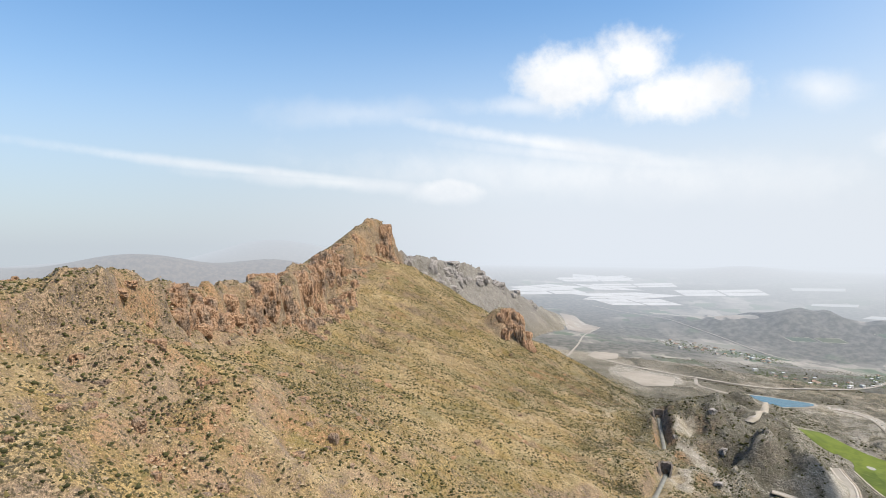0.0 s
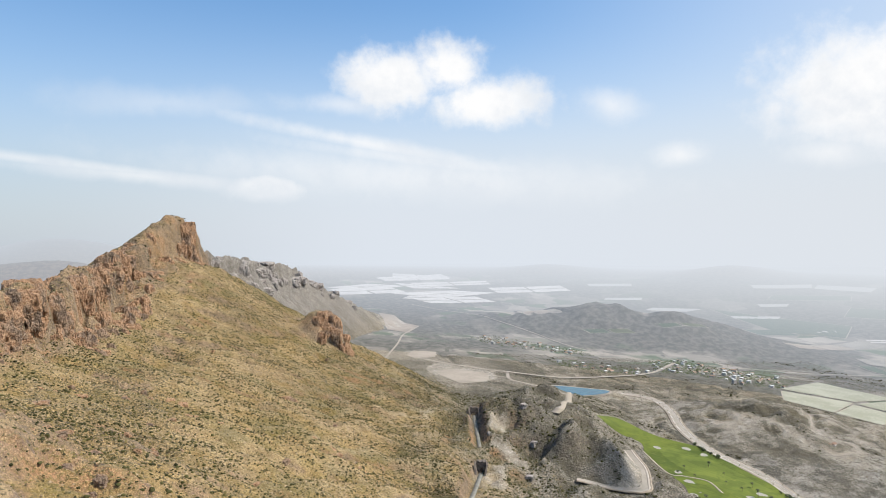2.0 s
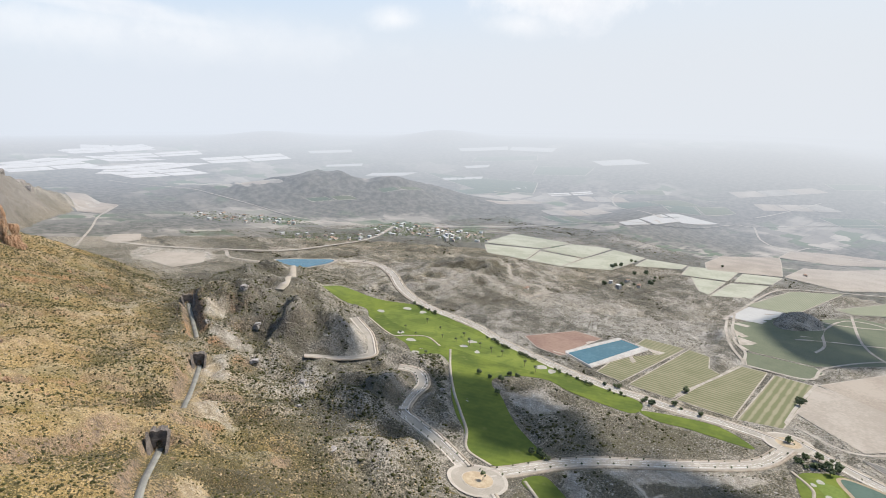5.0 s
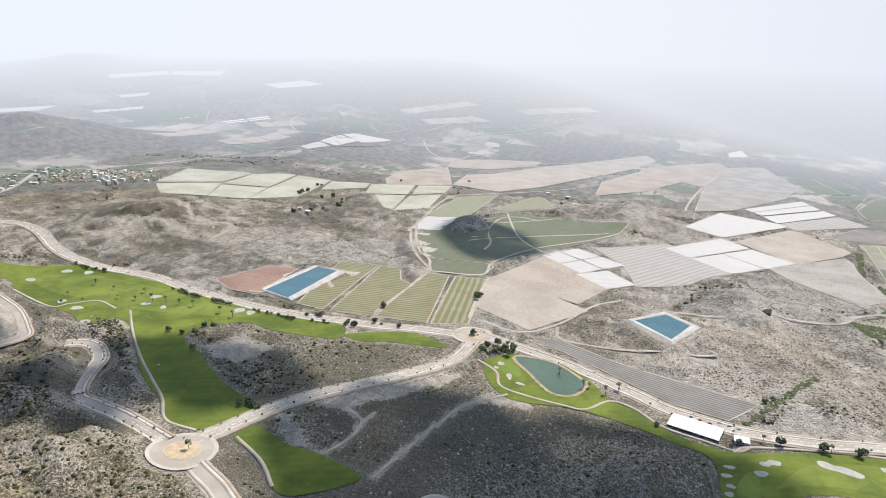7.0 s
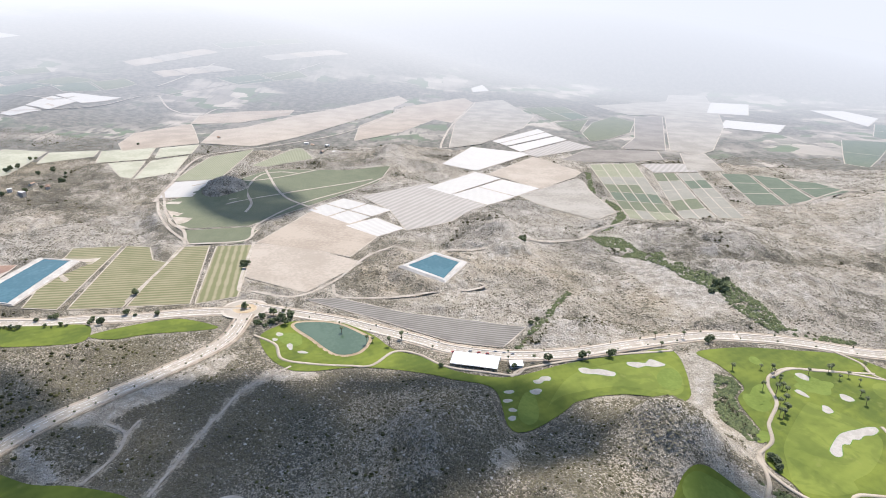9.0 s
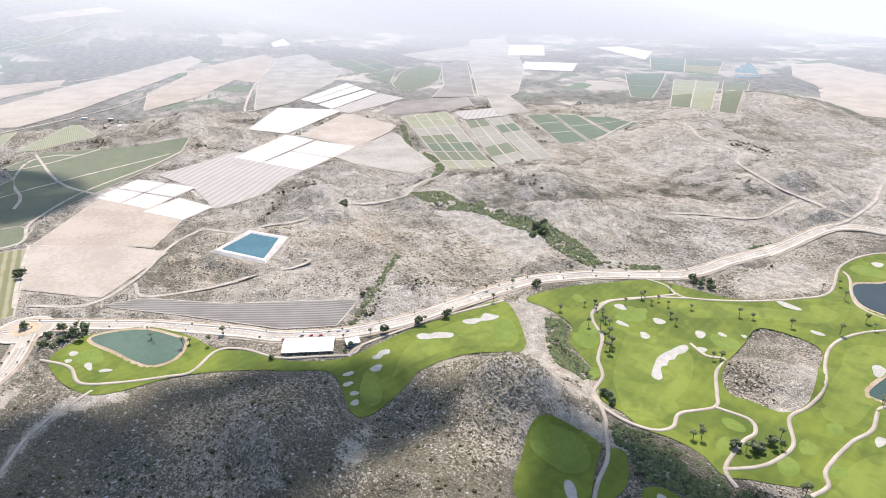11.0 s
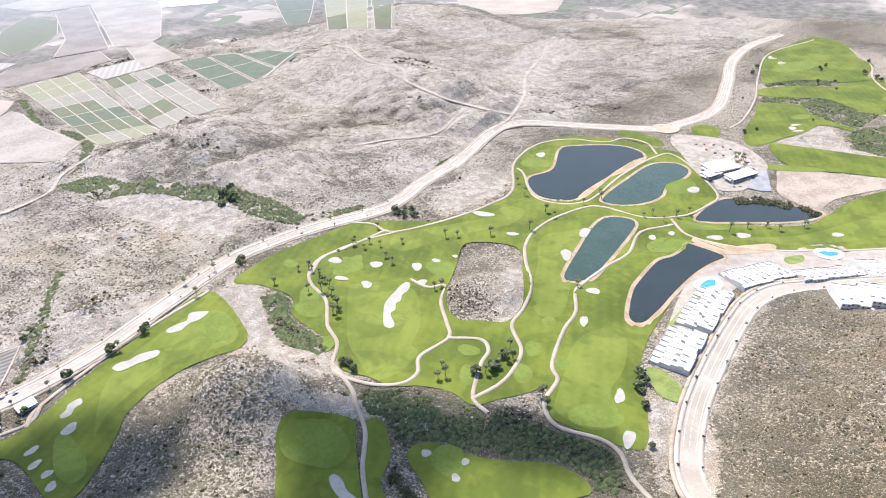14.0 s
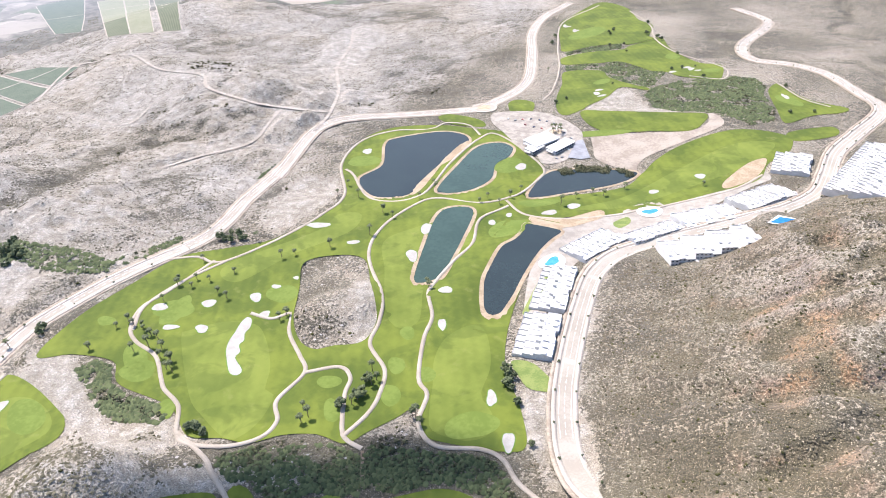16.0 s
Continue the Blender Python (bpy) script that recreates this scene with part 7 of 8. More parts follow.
    foothill = gorge + 0.6 * hill * swell((x - 120) / 80) * swell((y - 380) / 100) * swell((1000 - y) / 150)
    scrub = scrub + 0.5 * ravine + 0.42 * knolls + 0.06 * np.clip(foothill, 0, 1) + open_ * 0.26 * lumps(x, y, 40, 4, 0.55, 66.0)
    even = np.clip(0.84 + 0.16 * lumps(x, y, 26, 3, 0.6, 71.0) + 0.10 * lumps(x, y, 150, 2, 0.5, 72.0), 0, 1)
    scrub = scrub + 0.8 * south * (even - scrub)
    pale = pale * (1 - 0.6 * ravine) * (1 - 0.4 * knolls) * (1 - 0.4 * np.clip(foothill, 0, 1)) - open_ * 0.15 * lumps(x, y, 40, 4, 0.55, 66.0)
    pale, scrub = np.clip(pale + 0.55 * outcrop, 0, 1), np.clip(scrub - 0.28 * outcrop + 0.16 * (1 - swell(spine * 1.6)) * np.clip(gorge + lift, 0, 1), 0, 1)
    ochre = ochre * (1 - 0.6 * outcrop)
    scrub, pale = np.clip(scrub + 0.30 * np.clip(deep, 0, 1) - 0.06 * np.clip(-deep, 0, 1), 0, 1), np.clip(pale - 0.6 * np.clip(deep, 0, 1) + 0.35 * np.clip(-deep, 0, 1), 0, 1)
    for pts in PALE_FLANKS:
        ring = ring_of(pts, 6.0)
        lo, hi = ring.min(0) - 14, ring.max(0) + 14
        by = np.nonzero((x > lo[0]) & (x < hi[0]) & (y > lo[1]) & (y < hi[1]))[0]
        gap = edge_gap(x[by], y[by], ring) * np.where(within(x[by], y[by], ring), -1, 1)
        w = swell(0.5 - (gap + 14 * lumps(x[by], y[by], 22, 3)) / 14)
        scrub[by], pale[by] = scrub[by] * (1 - 0.35 * w), np.maximum(pale[by], 0.8 * w)
    for pts in BARE_PATCHES:
        ring = ring_of(pts, 6.0)
        lo, hi = ring.min(0) - 14, ring.max(0) + 14
        by = np.nonzero((x > lo[0]) & (x < hi[0]) & (y > lo[1]) & (y < hi[1]))[0]
        if len(by):
            gap = edge_gap(x[by], y[by], ring) * np.where(within(x[by], y[by], ring), -1, 1)
            w = swell(0.5 - (gap + 9 * lumps(x[by], y[by], 16, 3)) / 9)
            scrub[by], pale[by], rock[by], ochre[by] = scrub[by] * (1 - w), np.maximum(pale[by], 0.9 * w), rock[by] * (1 - w), ochre[by] * (1 - 0.4 * w)
    GRID.append(scrub.reshape(ny, nx))
    k = (np.arange(ny - 1)[:, None] * nx + np.arange(nx - 1)).ravel()
    faces = np.column_stack([k, k + 1, k + nx + 1, k + nx])
    co = np.column_stack([x + dx, y + dy, z]).astype(np.float32)
    paint = np.column_stack([ochre, scrub, pale, rock]).astype(np.float32)
    # ground past 1.9 km becomes its own mesh, whose haze is emitted
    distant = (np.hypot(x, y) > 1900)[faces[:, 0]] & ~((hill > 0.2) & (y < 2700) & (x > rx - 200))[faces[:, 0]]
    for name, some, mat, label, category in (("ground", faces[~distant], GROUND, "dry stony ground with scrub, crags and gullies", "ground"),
                                             ("backdrop", faces[distant], FAR[GROUND.name], "distant plain and hills with haze mixed in as glow", "backdrop")):
        used, index = np.unique(some, return_inverse=True)
        me = bpy.data.meshes.new(name)
        me.vertices.add(len(used))
        me.vertices.foreach_set("co", co[used].ravel())
        me.loops.add(some.size)
        me.loops.foreach_set("vertex_index", index.ravel().astype(np.int32))
        me.polygons.add(len(some))
        me.polygons.foreach_set("loop_start", np.arange(0, some.size, 4, dtype=np.int32))
        me.polygons.foreach_set("use_smooth", np.ones(len(some), bool))
        me.update(calc_edges=True)
        me.materials.append(mat)
        tint = me.color_attributes.new("land", "FLOAT_COLOR", "POINT")
        tint.data.foreach_set("color", paint[used].ravel())
        tagged(new(name, me), label, category, "", "structure")


build_ground()
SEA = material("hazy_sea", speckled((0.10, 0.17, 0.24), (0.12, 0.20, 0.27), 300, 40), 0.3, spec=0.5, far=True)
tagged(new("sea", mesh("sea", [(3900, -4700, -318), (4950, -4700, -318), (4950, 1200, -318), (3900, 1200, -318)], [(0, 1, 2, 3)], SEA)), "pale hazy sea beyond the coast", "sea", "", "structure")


# ---- crags of the ridge ----
def crag_look(n, p):
    stretched = n.add("ShaderNodeMapping", p)
    stretched.inputs["Scale"].default_value = (1.0, 1.0, 0.8)
    q = stretched.outputs[0]
    broad, mid, fine = n.noise(q, 1 / 22.0, 4.0), n.noise(q, 1 / 7.0, 5.0, 0.65, 0.6), n.noise(p, 1 / 2.0, 4.0, 0.65)
    rock = n.mix(n.ramp(mid, 0.38, 0.62), (0.19, 0.135, 0.10), (0.38, 0.27, 0.185))
    rock = n.mix(n.ramp(broad, 0.38, 0.54), rock, n.mix(n.ramp(fine, 0.35, 0.65), (0.37, 0.212, 0.12), (0.53, 0.34, 0.205)))
    # crevices painted darker, as shade in the hollows of the bump
    rock = n.mix(n.ramp(mid, 0.40, 0.30, 0.0, 0.8), rock, (0.08, 0.062, 0.05))
    rock = n.mix(n.ramp(fine, 0.56, 0.70, 0.0, 0.7), rock, (0.115, 0.10, 0.066))
    return rock, n.math("ADD", n.math("MULTIPLY", mid, 3.0), fine)


CRAG_LOOK = material("weathered_crag", crag_look, 0.95, bump=1.0, bump_far=3.0)


def make_crag(seed, fine=5):
    """A fissured rock mass about two metres across, to be scaled."""
    bm = bmesh.new()
    bmesh.ops.create_icosphere(bm, subdivisions=fine, radius=1.0)
    s = Vector((seed * 7.1, seed * 3.3, seed * 5.7))
    for v in bm.verts:
        q = v.co.copy()
        square = 1.0 / max(abs(q.x) ** 5 + abs(q.y) ** 5 + abs(q.z) ** 5, 0.1) ** 0.2
        rib = abs(noise.noise(Vector((q.x * 2.4, q.y * 2.4, q.z * 0.9)) + s))
        f = square * (0.9 + 0.26 * noise.noise(q * 1.1 + s)) + 0.15 * (0.3 - 2 * rib) * (1 - max(q.z, 0.0) ** 2) + 0.16 * (0.25 - abs(noise.noise(Vector((q.x * 4.5, q.y * 4.5, q.z * 3)) + s))) + 0.12 * (0.25 - abs(noise.noise(q * 8.5 + s))) + 0.07 * noise.noise(q * 15 + s)
        pit = max(0.0, noise.noise(Vector((q.x * 2.0, q.y * 2.0, q.z * 2.6)) - s) - 0.30)
        f -= 2.2 * pit
        v.co = Vector((q.x * f, q.y * f, round(q.z * f * 5) / 5 * 0.3 + q.z * f * 0.7))
    me = bpy.data.meshes.new("crag")
    bm.to_mesh(me)
    bm.free()
    me.materials.append(CRAG_LOOK)
    return me


CRAGS = [make_crag(k + 1.0) for k in range(6)]
# grey rock, lightened in colour to stand for haze on the far ridge
GREY_LOOK = material("grey_crag", speckled((0.24, 0.215, 0.195), (0.37, 0.335, 0.305), 9, 1.6), 0.95, bump=0.8, bump_far=0.8)
GREY_CRAGS = [me.copy() for me in CRAGS]
for me in GREY_CRAGS:
    me.materials[0] = GREY_LOOK
rnd = random.Random(77)
GX, GY, GZ, GBARE, GSCRUB = GRID


def set_crag(x, y, a, h, sink, kinds=CRAGS, label="weathered brown and orange rock crag on the mountain"):
    i, j = min(max(np.searchsorted(GX, x), 1), len(GX) - 1), min(max(np.searchsorted(GY, y), 1), len(GY) - 1)
    ob = tagged(new("crag", rnd.choice(kinds)), label, "crag", "crags")
    ob.matrix_basis = pose(x, y, GZ[j, i] - sink * h, 0, 0, rnd.uniform(0, 360)) @ Matrix.Diagonal((a * rnd.uniform(0.8, 1.2), a * rnd.uniform(0.8, 1.3), h, 1))


for y in np.arange(560, 1180, 11.0):  # the cliff band
    rx = float(np.interp(y, RIDGE_Y, RIDGE_X))
    tall = 0.55 + 0.45 * float(swell((y - 700) / 200))
    set_crag(rx + rnd.uniform(10, 34), y + rnd.uniform(-5, 5), rnd.uniform(12, 18), rnd.uniform(26, 36) * tall, rnd.uniform(0.76, 0.96))
for y in np.arange(860, 1120, 9.0):  # its lower tier
    rx = float(np.interp(y, RIDGE_Y, RIDGE_X))
    set_crag(rx + rnd.uniform(40, 84), y + rnd.uniform(-6, 6), rnd.uniform(9, 14), rnd.uniform(22, 32), rnd.uniform(0.65, 0.88))
for k in range(30):  # the face of the peak
    set_crag(-160 + rnd.uniform(14, 60), 1410 + rnd.uniform(-50, 50), rnd.uniform(10, 16), rnd.uniform(26, 40), rnd.uniform(0.88, 1.02))
for k in range(44):  # broken rock between the peak and the cliffs
    y = rnd.uniform(1080, 1390)
    set_crag(float(np.interp(y, RIDGE_Y, RIDGE_X)) + rnd.uniform(4, 66), y, rnd.uniform(6, 12), rnd.uniform(12, 22), rnd.uniform(0.7, 0.95))
for y in np.arange(1510, 2400, 15):  # the broken ridge behind it
    rx = float(np.interp(y, RIDGE_Y, RIDGE_X))
    set_crag(rx + rnd.uniform(-12, 75), y, rnd.uniform(10, 24), rnd.uniform(12, 24), rnd.uniform(0.6, 0.88), GREY_CRAGS, "grey rock crag on the broken ridge, lightened for haze")
for k in range(14):  # the knoll
    set_crag(140 + rnd.uniform(-28, 30), 1290 + rnd.uniform(-40, 30), rnd.uniform(9, 15), rnd.uniform(22, 36), rnd.uniform(0.45, 0.75))
for k in range(7):  # a smaller knoll below it
    set_crag(48 + rnd.uniform(-9, 9), 905 + rnd.uniform(-12, 16), rnd.uniform(4, 8), rnd.uniform(7, 12), rnd.uniform(0.4, 0.75))


def outcrops(name, places, mat, label):
    """Many low outcrops in one object: x, y, half width, height and depth in the ground of each."""
    verts, faces = [], []
    for k, (x, y, a, h, sink) in enumerate(places):
        i, j = min(max(np.searchsorted(GX, x), 1), len(GX) - 1), min(max(np.searchsorted(GY, y), 1), len(GY) - 1)
        v, f = SMALL_CRAGS[k % len(SMALL_CRAGS)]
        t = rnd.uniform(0, 6.28)
        c, d = a * math.cos(t), a * math.sin(t)
        w = np.column_stack([v[:, 0] * c - v[:, 1] * d * 0.7 + x, v[:, 0] * d + v[:, 1] * c * 0.7 + y, v[:, 2] * h + GZ[j, i] - sink * h])
        faces.append(f + len(v) * k)
        verts.append(w)
    tagged(new(name, mesh(name, np.vstack(verts), np.vstack(faces), mat, False)), label, "outcrops", "", "stuff")


SMALL_CRAGS = []
for k in range(5):
    me = make_crag(k + 11.0, 4)
    co = np.zeros(len(me.vertices) * 3)
    me.vertices.foreach_get("co", co)
    SMALL_CRAGS.append((co.reshape(-1, 3), np.array([p.vertices[:] for p in me.polygons])))
    bpy.data.meshes.remove(me)
ledge = [(66 + 50 * k / 11 + rnd.uniform(-2, 2), 755 - 60 * k / 11, rnd.uniform(3, 5), rnd.uniform(1.5, 3), rnd.uniform(0.4, 0.7)) for k in range(12)]
spur = [(rnd.uniform(-300, -40), rnd.uniform(300, 760), rnd.uniform(3, 9), rnd.uniform(2.5, 7), rnd.uniform(0.45, 0.8)) for k in range(120)]
near = [(-200 + rnd.uniform(-30, 44), 300 + rnd.uniform(-40, 70), rnd.uniform(3, 7), rnd.uniform(2.5, 6), rnd.uniform(0.45, 0.8)) for k in range(26)]
slope = [(rnd.uniform(-150, 230), rnd.uniform(450, 1350), rnd.uniform(2, 6), rnd.uniform(1.5, 4), rnd.uniform(0.4, 0.7)) for k in range(44)]
foot = [(rnd.uniform(300, 640), rnd.uniform(560, 1250), rnd.uniform(2.5, 7), rnd.uniform(2, 5), rnd.uniform(0.5, 0.8)) for k in range(40)]
south = [(rnd.uniform(20, 190), rnd.uniform(-520, -150), rnd.uniform(1.5, 4), rnd.uniform(1.5, 4), rnd.uniform(0.3, 0.6)) for k in range(16)]
outcrops("mountain_outcrops", ledge + spur + near + slope + south, CRAG_LOOK, "low ochre and brown outcrops on the mountain slopes")
outcrops("foothill_outcrops", foot, GREY_LOOK, "low grey outcrops on the foothills")

# ---- clouds added out of view to shade the valley ----
CLOUD = bpy.data.materials.new("thin_cloud")
CLOUD.use_nodes = True
n = Nodes(CLOUD.node_tree)
where = n.add("ShaderNodeNewGeometry").outputs["Position"]
thin = n.add("ShaderNodeBsdfTransparent")
white = n.add("ShaderNodeBsdfDiffuse", (0.9, 0.9, 0.9, 1.0))
blend = n.add("ShaderNodeMixShader", n.ramp(n.noise(where, 1 / 70.0, 3.0), 0.28, 0.56, 0.35, 0.78), thin.outputs[0], white.outputs[0])
n.add("ShaderNodeOutputMaterial", blend.outputs[0])


def cloud(gx, gy, a, b, turn, seed):
    """A flat puffy cloud, added unseen at 2600 m so that its shade falls at (gx, gy)."""
    h = 2600.0
    off = (h + 40) / math.tan(radians(SUN_UP))
    cx, cy = gx + off * math.sin(radians(SUN_AZ)), gy + off * math.cos(radians(SUN_AZ))
    bm = bmesh.new()
    bmesh.ops.create_icosphere(bm, subdivisions=5, radius=1.0)
    for v in bm.verts:
        p = v.co.copy()
        f = 1 + 0.38 * noise.noise(p * 1.6 + Vector((seed, 0, 0))) + 0.20 * noise.noise(p * 4.0 + Vector((seed, 5, 0))) + 0.08 * noise.noise(p * 9.0)
        v.co = Vector((p.x * f * a, p.y * f * b, p.z * f * 28 if p.z > 0 else p.z * f * 9))
    me = bpy.data.meshes.new("cloud")
    bm.to_mesh(me)
    bm.free()
    me.materials.append(CLOUD)
    me.polygons.foreach_set("use_smooth", np.ones(len(me.polygons), bool))
    ob = tagged(new("cloud", me), "thin white cloud, added out of view to shade the valley", "cloud", "clouds")
    ob.matrix_basis = pose(cx, cy, h, 0, 0, turn)


cloud(535, 145, 105, 100, 0, 1.0)
cloud(412, -78, 48, 42, 0, 18.0)
cloud(530, 48, 52, 46, 0, 23.0)
cloud(590, 42, 62, 48, 0, 27.0)
cloud(545, 5, 40, 30, 0, 29.0)
cloud(440, -112, 62, 46, 30, 31.0)
cloud(350, -190, 60, 26, 20, 35.0)
cloud(515, 330, 105, 130, 20, 4.0)
cloud(545, 590, 80, 130, 10, 6.0)
cloud(462, 850, 34, 44, 0, 8.0)
cloud(402, 648, 56, 76, 10, 9.0)
cloud(1330, 490, 165, 95, 30, 12.0)

# ---- plants ----
LEAF = material("dark_foliage", lambda n, p: n.mix(n.ramp(n.add("ShaderNodeObjectInfo").outputs["Random"], 0.0, 1.0), (0.05, 0.065, 0.03), (0.10, 0.115, 0.05)), 0.85, sheen=0.05)
PALM_LEAF = material("palm_fronds", lambda n, p: n.mix(n.ramp(n.noise(p, 1 / 0.7), 0.4, 0.6), (0.045, 0.062, 0.022), (0.10, 0.11, 0.045)), 0.7)
BARK = material("bark", speckled((0.12, 0.09, 0.06), (0.22, 0.17, 0.12), 0.6, 0.1), 0.95)
SCRUB = material("scrub_foliage", lambda n, p: n.mix(n.add("ShaderNodeNewGeometry").outputs["Random Per Island"], (0.07, 0.063, 0.039), (0.15, 0.132, 0.086)), 0.9)
PLAIN_SCRUB = material("grey_scrub_foliage", lambda n, p: n.mix(n.add("ShaderNodeNewGeometry").outputs["Random Per Island"], (0.052, 0.047, 0.03), (0.135, 0.118, 0.082)), 0.9)
GOLD_SCRUB = material("dry_scrub_foliage", lambda n, p: n.mix(n.add("ShaderNodeNewGeometry").outputs["Random Per Island"], (0.030, 0.029, 0.011), (0.20, 0.150, 0.054)), 0.9)
SOUTH_SCRUB = material("brown_scrub_foliage", lambda n, p: n.mix(n.add("ShaderNodeNewGeometry").outputs["Random Per Island"], (0.06, 0.052, 0.034), (0.17, 0.138, 0.09)), 0.9)
GREEN_SCRUB = material("green_thicket_foliage", lambda n, p: n.mix(n.add("ShaderNodeNewGeometry").outputs["Random Per Island"], (0.04, 0.054, 0.022), (0.105, 0.124, 0.052)), 0.9)
BUSH_LEAF = material("bush_foliage", lambda n, p: n.mix(n.add("ShaderNodeNewGeometry").outputs["Random Per Island"], (0.024, 0.025, 0.007), (0.078, 0.072, 0.022)), 0.9)
THICKET_LEAF = material("thicket_foliage", lambda n, p: n.mix(n.add("ShaderNodeNewGeometry").outputs["Random Per Island"], (0.038, 0.043, 0.02), (0.12, 0.115, 0.06)), 0.9)
ROCK = material("loose_rocks", lambda n, p: n.mix(n.add("ShaderNodeNewGeometry").outputs["Random Per Island"], (0.20, 0.18, 0.155), (0.40, 0.37, 0.33)), 0.95)
OCHRE_ROCK = material("ochre_rocks", lambda n, p: n.mix(n.add("ShaderNodeNewGeometry").outputs["Random Per Island"], (0.22, 0.155, 0.085), (0.43, 0.33, 0.21)), 0.95)


def tube(bm, points, radii, sides=6):
    rings = []
    for p, r in zip(points, radii):
        rings.append([bm.verts.new((p[0] + r * math.cos(2 * math.pi * k / sides), p[1] + r * math.sin(2 * math.pi * k / sides), p[2])) for k in range(sides)])
    for a, b in zip(rings, rings[1:]):
        for k in range(sides):
            bm.faces.new([a[k], a[(k + 1) % sides], b[(k + 1) % sides], b[k]])
    bm.faces.new(rings[-1])


def done(bm, name, mat):
    me = bpy.data.meshes.new(name)
    bm.to_mesh(me)
    bm.free()
    me.materials.append(mat)
    return me


def make_palm(h, seed):
    rnd = random.Random(seed)
    palm = thing("palm_tree", "tall date palm with a feathery crown on the golf course", "palm tree", "palms")
    bm = bmesh.new()
    lean = rnd.uniform(-0.5, 0.5)
    tube(bm, [(lean * t * t, 0.3 * t * t, -1 + (h + 1) * t) for t in (0, 0.3, 0.7, 1)], (0.34, 0.27, 0.24, 0.28))
    part("trunk", done(bm, "trunk", BARK), palm)
    bm = bmesh.new()
    top = Vector((lean, 0.3, h))
    for k in range(26):
        a, rise, span = k * 2.4 + rnd.uniform(-0.2, 0.2), rnd.uniform(-0.5, 0.95), rnd.uniform(2.3, 3.1)
        out, side = Vector((math.cos(a), math.sin(a), 0)), Vector((-math.sin(a), math.cos(a), 0))
        spine = [top + out * span * t + Vector((0, 0, span * (rise * t - (0.55 + 0.4 * rise) * t * t))) for t in (0, 0.33, 0.66, 1)]
        for s in (1, -1):
            rows_ = [(p, p + side * s * w + Vector((0, 0, -0.4 * w))) for p, w in zip(spine, (0.12, 0.6, 0.55, 0.06))]
            vs = [(bm.verts.new(p), bm.verts.new(q)) for p, q in rows_]
            for (p, q), (r, t) in zip(vs, vs[1:]):
                bm.faces.new([p, q, t, r])
    part("crown", done(bm, "crown", PALM_LEAF), palm, "drooping green fronds")
    return palm


def make_tree(h, r, seed, label, group, name="tree"):
    rnd = random.Random(seed)
    tree = thing(name, label, "tree", group)
    bm = bmesh.new()
    tube(bm, [(0, 0, -1), (0, 0, h * 0.3), (0.1 * r, 0, h * 0.6)], (0.07 * r + 0.08, 0.05 * r + 0.06, 0.03 * r + 0.03))
    for k in range(4):
        a = k * 1.6 + rnd.uniform(0, 1)
        tube(bm, [(0, 0, h * 0.3), (0.3 * r * math.cos(a), 0.3 * r * math.sin(a), h * 0.5), (0.6 * r * math.cos(a), 0.6 * r * math.sin(a), h * 0.68)], (0.04 * r + 0.04, 0.03 * r + 0.02, 0.02))
    part("trunk", done(bm, "trunk", BARK), tree)
    bm = bmesh.new()
    for k in range(34):
        v = Vector((rnd.gauss(0, 1), rnd.gauss(0, 1), rnd.gauss(0, 1))).normalized() * rnd.uniform(0.45, 1.0)
        at = Vector((v.x * r, v.y * r, h * 0.62 + v.z * h * 0.36))
        size = r * rnd.uniform(0.18, 0.36)
        made = bmesh.ops.create_icosphere(bm, subdivisions=1, radius=size)["verts"]
        for w in made:
            w.co = at + w.co * (1 + rnd.uniform(-0.35, 0.45))
    part("crown", done(bm, "crown", LEAF), tree, "dense dark green clumped foliage")
    return tree


def plant(kinds, spots, lift, scale=(0.8, 1.25)):
    for x, y in spots:
        k = rnd.randrange(len(kinds))
        m = pose(x, y, float(ground_z(x, y)[0]) + lift, 0, 0, rnd.uniform(0, 360)) @ Matrix.Scale(rnd.uniform(*scale), 4)
        if kinds[k][1]:
            copy_thing(kinds[k][0], pose(0, 0, 0)).matrix_basis = m
        else:
            kinds[k][0].matrix_basis = m
            kinds[k][1] = True


rnd = random.Random(11)
PALM_KINDS = [[make_palm(h, s), False] for h, s in ((8.5, 1), (7.0, 2), (10.0, 3))]
plant(PALM_KINDS, PALMS_A + PALMS_B + PALMS_C + PALMS_D, 0.3)
plant(PALM_KINDS, [(ISLANDS[0][0] + 4, ISLANDS[0][1] - 3)] + [(ISLANDS[3][0] + 7 * math.cos(k * 1.05), ISLANDS[3][1] + 5 * math.sin(k * 1.05)) for k in range(6)], 1.2)
TREE_KINDS = [[make_tree(h, r, s, "broad dark green tree with a clumped crown", "broad trees"), False] for h, r, s in ((6.5, 3.4, 4), (5.0, 2.8, 5), (8.0, 3.8, 6))]
plant(TREE_KINDS, TREES_A + TREES_B + TREES_C + TREES_D + [(ISLANDS[1][0], ISLANDS[1][1])], 0.2, (0.8, 1.3))
FARM_TREES = [(1264, 953), (1300, 930), (1340, 922), (1381, 904), (1430, 925), (1465, 944), (1483, 981), (1452, 995), (1458, 1068), (1475, 1070), (1505, 1072), (1590, 1096), (1602, 1090), (1835, 951), (1030, -8), (1020, -10), (1012, -5), (872, -262), (862, -258), (852, -252), (868, -250), (845, -256)]
plant(TREE_KINDS, SOUTH_TREES, 0.2, (0.7, 1.2))
line = smooth_line(ROAD_A, 3.0)
verge = [p for p in line if 480 < p[1] < 1000]
